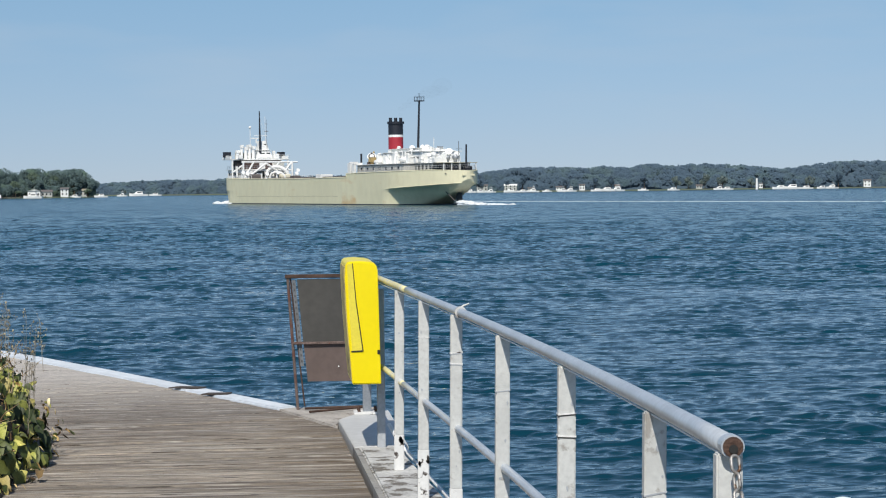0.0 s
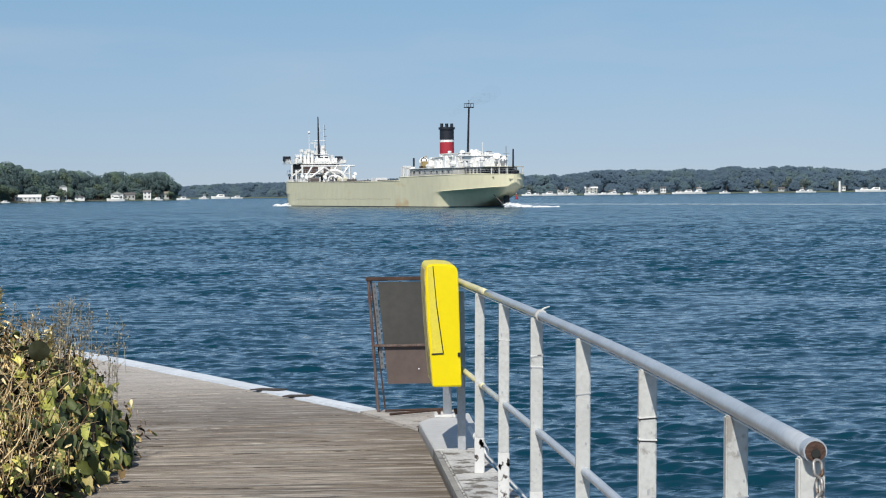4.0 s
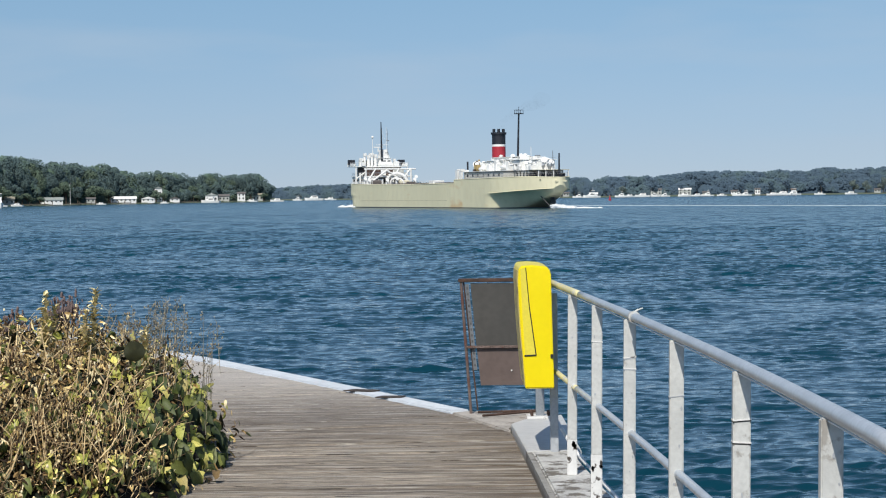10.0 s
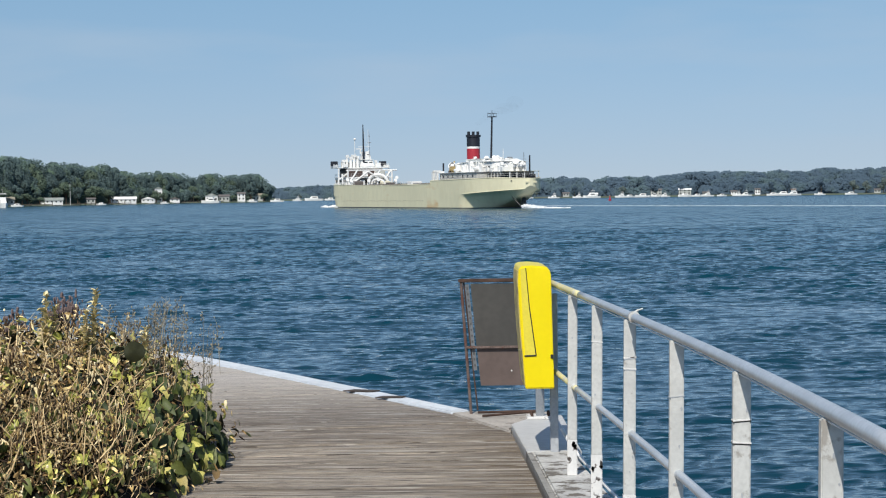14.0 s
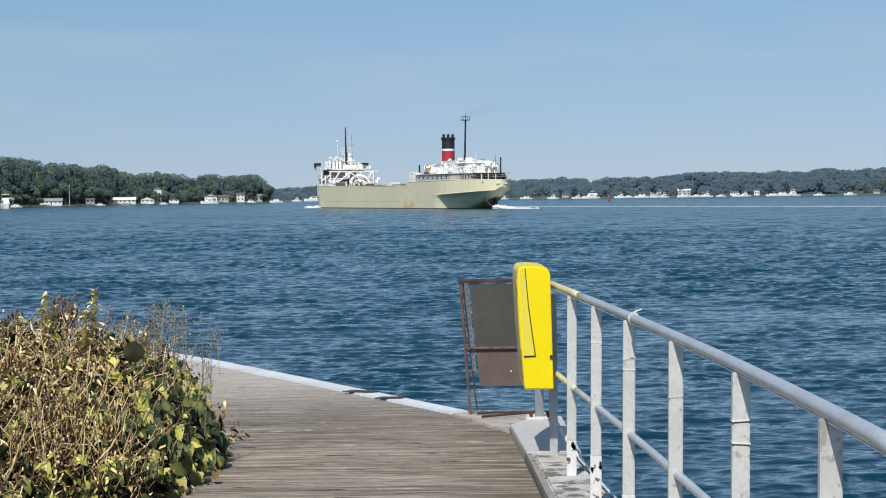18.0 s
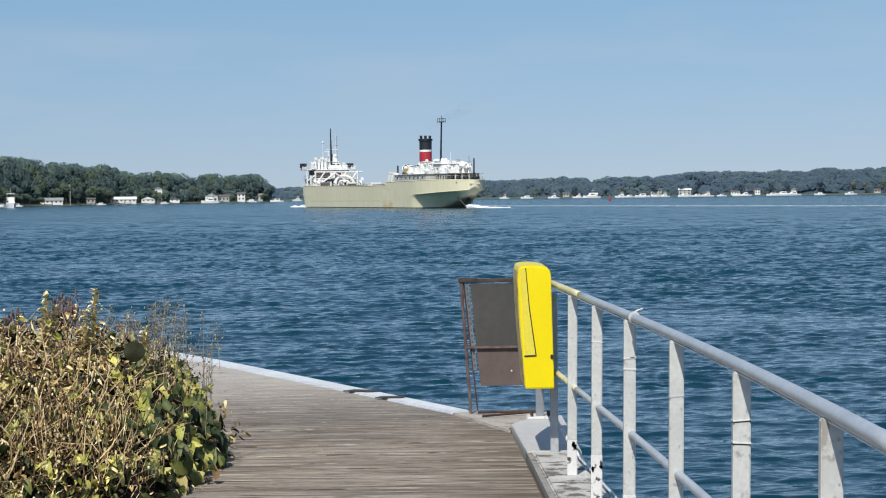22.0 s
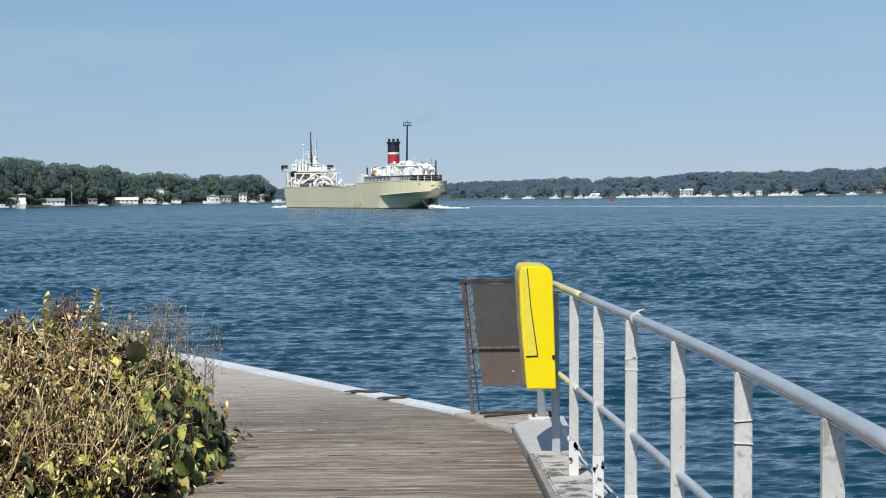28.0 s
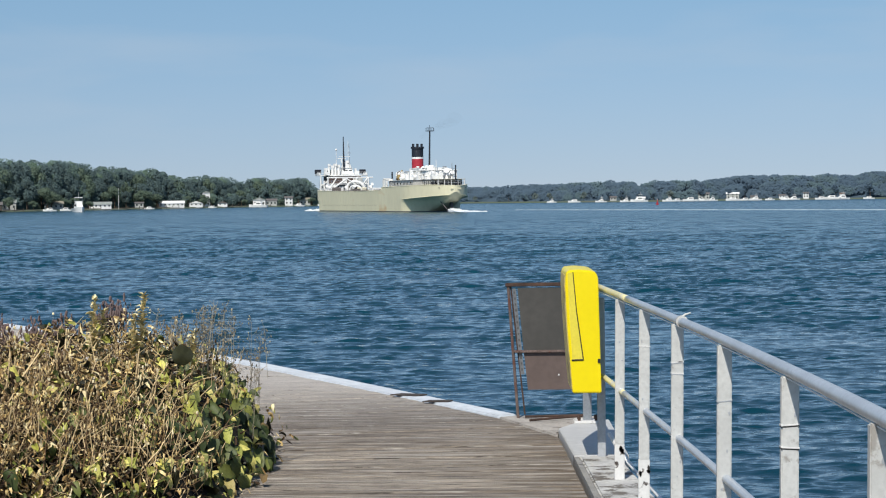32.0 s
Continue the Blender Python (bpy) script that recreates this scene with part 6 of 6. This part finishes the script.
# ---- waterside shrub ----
# inner leaves get a near-black colour for the shade between the outer ones
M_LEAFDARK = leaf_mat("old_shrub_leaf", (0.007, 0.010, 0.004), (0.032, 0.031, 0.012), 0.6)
M_STALK = leaf_mat("dry_stalk", (0.18, 0.108, 0.055), (0.86, 0.66, 0.36), 0.7)
M_ROUNDLEAF = mat("dark_green_leaf", (0.045, 0.048, 0.018), 0.5, vary=0.4, scale=20)
M_INNERSHADE = mat("leaf_litter", (0.010, 0.008, 0.005), 0.95, vary=0.5, scale=8, bump=0.5, bump_scale=30)

SHRUB_TOP = [(-4.4, 0.60), (-3.2, 0.74), (-2.85, 0.77), (-2.6, 0.82), (-2.45, 0.86), (-2.2, 0.84), (-1.95, 0.80), (-1.76, 0.72), (-1.62, 0.62), (-1.50, 0.50), (-1.42, 0.36), (-1.36, 0.18), (-1.32, 0.03)]


def ramp_mat(name, stops, rough, from_object):
    """Leaf colour picked along a ramp, one pick for each leaf, with fine blotches."""
    m = mat(name, (0.5, 0.5, 0.5), rough, vary=0.35, scale=18)
    n, l = m.node_tree.nodes, m.node_tree.links
    b = n["Principled BSDF"]
    b.inputs["Specular IOR Level"].default_value = 0.35
    was = b.inputs["Base Color"].links[0].from_socket
    pick = n.new("ShaderNodeObjectInfo").outputs["Random"] if from_object else n.new("ShaderNodeNewGeometry").outputs["Random Per Island"]
    cr = n.new("ShaderNodeValToRGB")
    el = cr.color_ramp.elements
    while len(el) < len(stops):
        el.new(0.5)
    for e, (p, c) in zip(el, stops):
        e.position, e.color = p, (*c, 1)
    l.new(pick, cr.inputs[0])
    mx = n.new("ShaderNodeMix")
    mx.data_type, mx.blend_type = "RGBA", "MULTIPLY"
    mx.inputs["Factor"].default_value = 1.0
    gain = n.new("ShaderNodeHueSaturation")
    gain.inputs["Value"].default_value = 2.3
    l.new(was, gain.inputs["Color"])
    l.new(cr.outputs[0], mx.inputs["A"])
    l.new(gain.outputs[0], mx.inputs["B"])
    l.new(mx.outputs["Result"], b.inputs["Base Color"])
    return m


def shrub_height(x, y):
    k = 1 - ((y - 12.1) / 1.75) ** 2
    # the side towards the walk curves away at the near end
    x += lerp_rows(y, [(10.4, 0.30), (11.0, 0.20), (11.4, 0.15), (11.85, 0.12), (12.3, 0.06), (14, 0.04)])[0]
    lumps = 1 + 0.10 * math.sin(9.0 * x + 2.0 * y) * math.sin(5.0 * y - 3.0 * x) + 0.05 * math.sin(21 * x + 13 * y)
    return lerp_rows(x, SHRUB_TOP)[0] * max(k, 0) ** 0.42 * lumps


def leaf_shape(L, W, rng, fold=0.25, droop=0.3, ragged=0.12, twist=0.0):
    """A ragged pointed leaf in the local x (across), y (along) plane: vertices and faces."""
    out = [(0.22, 0.02), (0.46, 0.20), (0.50, 0.45), (0.34, 0.74)]
    j = lambda: 1 + rng.uniform(-ragged, ragged)
    rows = []
    for x, y in out:
        a = twist * y
        row = []
        for s in (-1, 0, 1):
            px, pz = s * x * W * j(), (fold * x * W * j() if s else 0.0)
            row.append((px * math.cos(a) - pz * math.sin(a), y * L * (j() if s else 1), px * math.sin(a) + pz * math.cos(a) - droop * L * y * y))
        rows.append(row)
    vs = [p for r in rows for p in r] + [(rng.uniform(-0.1, 0.1) * W, L * j(), -droop * L)]
    fs = []
    for i in range(3):
        o = i * 3
        fs += [(o, o + 1, o + 4, o + 3), (o + 1, o + 2, o + 5, o + 4)]
    fs += [(9, 10, 12), (10, 11, 12)]
    return vs, fs


def build_shrub():
    rng = random.Random(5)
    shrub = thing("shrub", "overgrown shrub of yellowing leaves and dry brown stalks", "shrub")
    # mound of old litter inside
    # added inner mound; its near-black colour stands for the shade between leaves
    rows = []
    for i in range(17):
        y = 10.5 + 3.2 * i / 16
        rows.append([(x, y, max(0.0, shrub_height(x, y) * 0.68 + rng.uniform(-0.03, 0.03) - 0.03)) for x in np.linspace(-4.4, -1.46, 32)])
    part("litter_mound", Geo().rings(rows, close=False), M_INNERSHADE, shrub, "near-black mound filling the shaded gaps in the shrub")

    def normal_at(x, y):
        e = 0.03
        dx = (shrub_height(x + e, y) - shrub_height(x - e, y)) / (2 * e)
        dy = (shrub_height(x, y + e) - shrub_height(x, y - e)) / (2 * e)
        return Vector((-dx, -dy, 1)).normalized()

    def leaf_pose(p, n, wild=0.35):
        # blades hang down the slope and overlap like shingles
        down = Vector((0, 0, -1)) + n * n.z
        if down.length < 0.3:
            down = Vector((rng.uniform(-1, 1), -0.6, -0.1))
        down = (down.normalized() + n * rng.uniform(0.05, 0.45) + Vector((rng.gauss(0, wild), rng.gauss(0, wild), rng.gauss(0, wild)))).normalized()
        up = (n + Vector((rng.gauss(0, wild), rng.gauss(0, wild), rng.gauss(0, wild)))).normalized()
        side = down.cross(up)
        if side.length < 0.1:
            side = Vector((1, 0, 0))
        side.normalize()
        up = side.cross(down)
        m = Matrix((side, down, up)).transposed().to_4x4()
        m.translation = p
        return m

    def spot(xmin=-4.2, xmax=-1.33):
        while True:
            if rng.random() < 0.45:
                # the steep front
                x, z, y = rng.uniform(xmin, xmax), rng.uniform(0.02, 0.75), 10.38
                while y < 12 and shrub_height(x, y) < z:
                    y += 0.02
                if y < 12:
                    return x, y, z
                continue
            x, y = rng.uniform(xmin, xmax), rng.uniform(10.4, 13.8)
            h = shrub_height(x, y)
            if h > 0.03:
                if rng.random() < 0.5:
                    return x, y, h
                # also up the steep sides
                return x, y, h * rng.uniform(0.15, 1.0)

    # broad leaves of the flank, each a part
    meshes = []
    for k in range(9):
        L = rng.uniform(0.065, 0.120)
        g = Geo().add(*leaf_shape(L, L * rng.uniform(0.55, 0.85), rng, rng.uniform(0.3, 1.2), rng.uniform(0.2, 1.1), 0.24, rng.uniform(-1.2, 1.2)))
        me = g.mesh("leaf", smooth=True)
        me.materials.append(M_BIGLEAF)
        meshes.append(me)
    n = 0
    while n < 295:
        if n < 150:
            # the steep side towards the walk
            y = rng.uniform(10.9, 12.9)
            z = rng.uniform(0.03, 0.60)
            x = -1.32
            while shrub_height(x, y) < z and x > -2.2:
                x -= 0.015
        else:
            x, y, z = spot(-2.5, -1.3)
            if y > 12.8 or rng.random() > 0.10 + 0.9 * min(1, max(0, (x + 2.3) / 0.7)):
                continue
        nn = (normal_at(x, y) * 0.6 + Vector((-0.05, -0.55, 0.35))).normalized()
        ob = part("leaf", rng.choice(meshes), M_BIGLEAF, shrub)
        ob.matrix_basis = leaf_pose(Vector((x, y, max(z, 0.05))) + nn * rng.uniform(-0.03, 0.035), nn, 0.28)
        n += 1
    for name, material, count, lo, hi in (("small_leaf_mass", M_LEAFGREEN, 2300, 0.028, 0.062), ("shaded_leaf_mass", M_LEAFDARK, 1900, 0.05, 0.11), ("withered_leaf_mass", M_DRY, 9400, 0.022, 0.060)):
        g = Geo()
        dry = name == "withered_leaf_mass"
        for k in range(count):
            x, y, z = spot()
            if dry and x > -1.70 and rng.random() < 0.62:
                continue
            if name == "small_leaf_mass" and x > -1.75 and rng.random() < 0.7:
                continue
            if not dry and (x < -2.1 or x > -1.6) and rng.random() < 0.5:
                continue
            nn = normal_at(x, y)
            L = rng.uniform(lo, hi)
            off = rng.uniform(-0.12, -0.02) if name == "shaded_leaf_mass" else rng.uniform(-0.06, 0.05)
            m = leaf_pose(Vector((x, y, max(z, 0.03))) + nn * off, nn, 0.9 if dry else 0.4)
            vs, fs = leaf_shape(L, L * (rng.uniform(0.14, 0.45) if dry else rng.uniform(0.45, 0.85)), rng, rng.uniform(0.2, 1.6), rng.uniform(-0.9, 1.4), 0.25, rng.uniform(-2, 2) if dry else 0.4)
            g.add([m @ Vector(v) for v in vs], fs)
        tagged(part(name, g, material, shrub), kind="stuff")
    # stalks with seed heads
    g, s, tw, gl = Geo(), Geo(), Geo(), Geo()
    for k in range(2300):
        x, y = rng.uniform(-4.1, -1.45), rng.uniform(10.6, 13.6)
        if x > -1.66 or x > -2.0 and rng.random() < 0.60:
            continue
        h = shrub_height(x, y)
        if h < 0.2:
            continue
        if k % 3 == 0:
            y = rng.uniform(10.42, 10.8)
            h = rng.uniform(0.2, 0.7)
        top = h + rng.uniform(-0.12, 0.07) + (rng.uniform(0.03, 0.13) if rng.random() < 0.15 else 0)
        lean = Vector((min(rng.gauss(0.05, 0.15), max(0.0, -1.5 - x)), rng.gauss(0, 0.13), 0))
        base = Vector((x, y, max(0.0, h - rng.uniform(0.25, 0.6))))
        tip = Vector((x, y, top)) + lean
        midp = base.lerp(tip, 0.5) + Vector((rng.gauss(0, 0.04), rng.gauss(0, 0.03), 0))
        r = rng.uniform(0.0014, 0.0044)
        kink = midp.lerp(tip, 0.5) + Vector((rng.gauss(0, 0.03), rng.gauss(0, 0.02), rng.gauss(0, 0.01)))
        g.tube(base, midp, r, r * 0.85, n=4, caps=False).tube(midp, kink, r * 0.85, r * 0.7, n=4, caps=False).tube(kink, tip, r * 0.7, r * 0.4, n=4, caps=False)
        for j in range(rng.randint(3, 9)):
            q = midp.lerp(tip, rng.uniform(0.05, 1.02)) + Vector((rng.gauss(0, 0.012), rng.gauss(0, 0.012), 0))
            w = rng.uniform(0.003, 0.008)
            s.ball(q, w * 0.7, w * 0.7, w * rng.uniform(1.2, 2.6), 5, 3, 0.4, rng)
        for j in range(rng.randint(0, 3)):
            q = midp.lerp(tip, rng.uniform(0.2, 0.9))
            e = q + Vector((rng.gauss(0, 0.07), rng.gauss(0, 0.05), rng.uniform(-0.02, 0.10)))
            g.tube(q, e, r * 0.5, r * 0.3, n=3, caps=False)
            w = rng.uniform(0.004, 0.008)
            s.ball(e, w, w, w * 1.4, 5, 3, 0.3, rng)
    # pale long stalks that slant across the front
    for k in range(210):
        x, y = min(-2.02, -3.3 + rng.expovariate(1.5)), rng.uniform(10.42, 11.5)
        h = shrub_height(x, y) * (1 if k % 2 else rng.uniform(0.4, 1))
        a = Vector((x, y - 0.05, max(0.05, h - 0.30)))
        b = a + Vector((min(0.32, rng.gauss(0.15, 0.10)), rng.uniform(0.0, 0.25), rng.uniform(0.16, 0.46)))
        c = a.lerp(b, 0.5) + Vector((rng.gauss(0.01, 0.02), -0.02, rng.gauss(0, 0.02)))
        r = rng.uniform(0.003, 0.0075)
        g.tube(a, c, r, r * 0.9, n=5, caps=False).tube(c, b, r * 0.9, r * 0.45, n=5, caps=False)
    # bare bowed twigs over the leaves on the side towards the walk
    for k in range(34):
        y = rng.uniform(10.75, 11.6)
        z = rng.uniform(0.10, 0.52)
        x = -1.32
        while shrub_height(x, y) < z and x > -2.2:
            x -= 0.015
        x -= rng.uniform(0.0, 0.30)
        z = max(z, shrub_height(x, y))
        a = Vector((x, y - 0.05, z - 0.06))
        b = a + Vector((rng.gauss(0.09, 0.09), rng.uniform(-0.08, 0.02), rng.uniform(0.06, 0.24)))
        c = a.lerp(b, 0.55) + Vector((rng.gauss(0, 0.02), -0.05, rng.uniform(0.0, 0.04)))
        r = rng.uniform(0.002, 0.0048)
        g.tube(a, c, r, r * 0.9, n=5, caps=False).tube(c, b, r * 0.9, r * 0.4, n=5, caps=False)
    # two leafy spires at the crest
    for x, y, top in ((-2.34, 12.0, 1.08), (-2.05, 12.0, 1.10), (-2.30, 12.05, 1.0), (-2.10, 11.95, 0.98), (-1.76, 12.0, 0.88)):
        base, tip = Vector((x - 0.02, y, top - 0.48)), Vector((x + 0.005, y, top))
        g.tube(base, tip, 0.006, 0.002, n=5, caps=False)
        for j in range(26):
            q = base.lerp(tip, 0.30 + 0.70 * j / 25)
            for i in range(5):
                a = rng.uniform(0, 6.28)
                d = Vector((math.cos(a), math.sin(a), rng.uniform(0.3, 1.2))).normalized()
                sd = d.cross(Vector((0, 0, 1))).normalized()
                m = Matrix((sd, d, sd.cross(d))).transposed().to_4x4()
                m.translation = q
                L = rng.uniform(0.034, 0.068) * (1.2 - 0.5 * j / 25)
                vs, fs = leaf_shape(L, L * 0.4, rng, 0.5, rng.uniform(-0.3, 0.8), 0.2)
                gl.add([m @ Vector(v) for v in vs], fs)
    # dark feathery twigs beyond the crest
    for k in range(64):
        u = rng.random()
        x, y = -2.02 + 0.62 * u, rng.uniform(12.0, 12.7)
        top = lerp_rows(x, [(-2.0, 1.0), (-1.85, 0.96), (-1.66, 1.07), (-1.5, 0.95), (-1.33, 0.90)])[0] * (y / 12.0) - 0.137 * (y - 12.0) - rng.random() ** 2 * 0.22
        base, tip = Vector((x - rng.uniform(-0.02, 0.10), y, top - rng.uniform(0.3, 0.5))), Vector((x, y, top))
        tw.tube(base, tip, 0.0022, 0.0010, n=4, caps=False)
        for j in range(rng.randint(6, 13)):
            q = base.lerp(tip, rng.uniform(0.35, 1.0))
            e = q + Vector((rng.gauss(0, 0.028), rng.gauss(0, 0.02), rng.uniform(0.005, 0.045)))
            tw.tube(q, e, 0.0011, 0.0008, n=3, caps=False)
            w = rng.uniform(0.0025, 0.006)
            tw.ball(e, w, w, w * 1.5, 5, 3, 0.4, rng)
    tagged(part("stalk_mass", g, M_STALK, shrub, "thin straw-coloured dry stalks"), kind="stuff")
    tagged(part("seed_mass", s, M_DRY, shrub, "brown dry seed heads"), kind="stuff")
    tagged(part("twig_mass", tw, M_TWIG, shrub, "dark feathery bare twigs"), kind="stuff")
    tagged(part("spire_mass", gl, M_SPIRE, shrub, "pale leafy spires above the crest"), kind="stuff")
    # round dark leaf standing up at the crest
    vs = [(0, -0.012, 0)] + [(0.062 * rng.uniform(0.93, 1.05) * math.cos(a), 0.006 * math.sin(3 * a), 0.062 * rng.uniform(0.93, 1.05) * math.sin(a)) for a in np.linspace(0, 2 * math.pi, 17)[:-1]]
    ob = part("round_leaf", Geo().add(vs, [(0, 1 + k, 1 + (k + 1) % 16) for k in range(16)]), M_ROUNDLEAF, shrub, "round dark green leaf", smooth=True)
    ob.location = (-1.765, 11.62, 0.77)
    ob.rotation_euler = (0.15, 0, 0.2)
    # withered brown plumes at the back
    for x, y, z, r in ((-2.40, 13.0, 0.93, 0.09), (-2.48, 13.05, 0.86, 0.10), (-2.72, 13.0, 0.80, 0.10), (-2.90, 13.0, 0.78, 0.11), (-3.1, 12.9, 0.78, 0.12), (-3.3, 12.9, 0.78, 0.12)):
        q = Geo()
        for k in range(190):
            d = Vector((rng.gauss(0, 0.42), rng.gauss(0, 0.3), rng.gauss(0, 0.5))) * r
            w = rng.uniform(0.004, 0.010)
            q.ball(d, w, w, w * 2.4, 5, 3, 0.4, rng)
        ob = tagged(part("withered_plume", q, M_BROWNROCK, shrub, "brown withered flower plume"), kind="stuff")
        ob.location = (x, y, z)
        part("plume_stem", Geo().tube((0, 0, -z + 0.3), (0, 0, 0), 0.006, n=5), M_STALK, ob)
    return shrub


M_TWIG = leaf_mat("dark_dry_twig", (0.07, 0.068, 0.055), (0.40, 0.35, 0.25), 0.8)
M_SPIRE = leaf_mat("spire_leaf", (0.38, 0.33, 0.15), (0.85, 0.74, 0.44), 0.6)
M_BIGLEAF = ramp_mat("broad_leaf", [(0.0, (0.026, 0.040, 0.012)), (0.36, (0.065, 0.088, 0.022)), (0.55, (0.13, 0.145, 0.034)), (0.76, (0.38, 0.39, 0.085)), (0.90, (0.52, 0.46, 0.14)), (1.0, (0.16, 0.095, 0.045))], 0.55, True)
M_LEAFGREEN = ramp_mat("shrub_leaf", [(0.0, (0.030, 0.040, 0.010)), (0.34, (0.09, 0.11, 0.025)), (0.62, (0.40, 0.39, 0.080)), (1.0, (0.86, 0.78, 0.24))], 0.5, False)
M_DRY = ramp_mat("dry_seed_heads", [(0.0, (0.022, 0.012, 0.006)), (0.36, (0.085, 0.050, 0.022)), (0.60, (0.40, 0.26, 0.10)), (0.82, (0.90, 0.68, 0.30)), (1.0, (0.98, 0.86, 0.56))], 0.8, False)
build_shrub()


# ---- what moves ----
def motions():
    # position and heading of the freighter, its wake and the small cruiser; the river drifts past
    rows = []
    for t in range(0, 33, 4):
        s = (t - 16) / 16
        x, y = 10.431 - 28.453 * s - 1.381 * s * s, 594.458 + 73.697 * s - 6.953 * s * s
        h = math.degrees(0.3612 - 0.0212 * s - 0.0241 * s * s)
        rows.append((t, pose(x, y, WATER_Z, 0, 0, h)))
    walk(freighter, rows)
    walk(wake, rows)
    walk(smoke, rows)
    walk(cruiser, [(t, boat_at(b, 985 - 1.6 * t, 200)) for t, b in ((0, -222), (8, -218.3), (14, -215), (20, -212.2), (25, -208.8), (29, -205.2), (32, -201.6))])
    walk(water, [(t, pose(-0.35 * t, -0.55 * t, WATER_Z)) for t in range(0, 33, 8)])


motions()
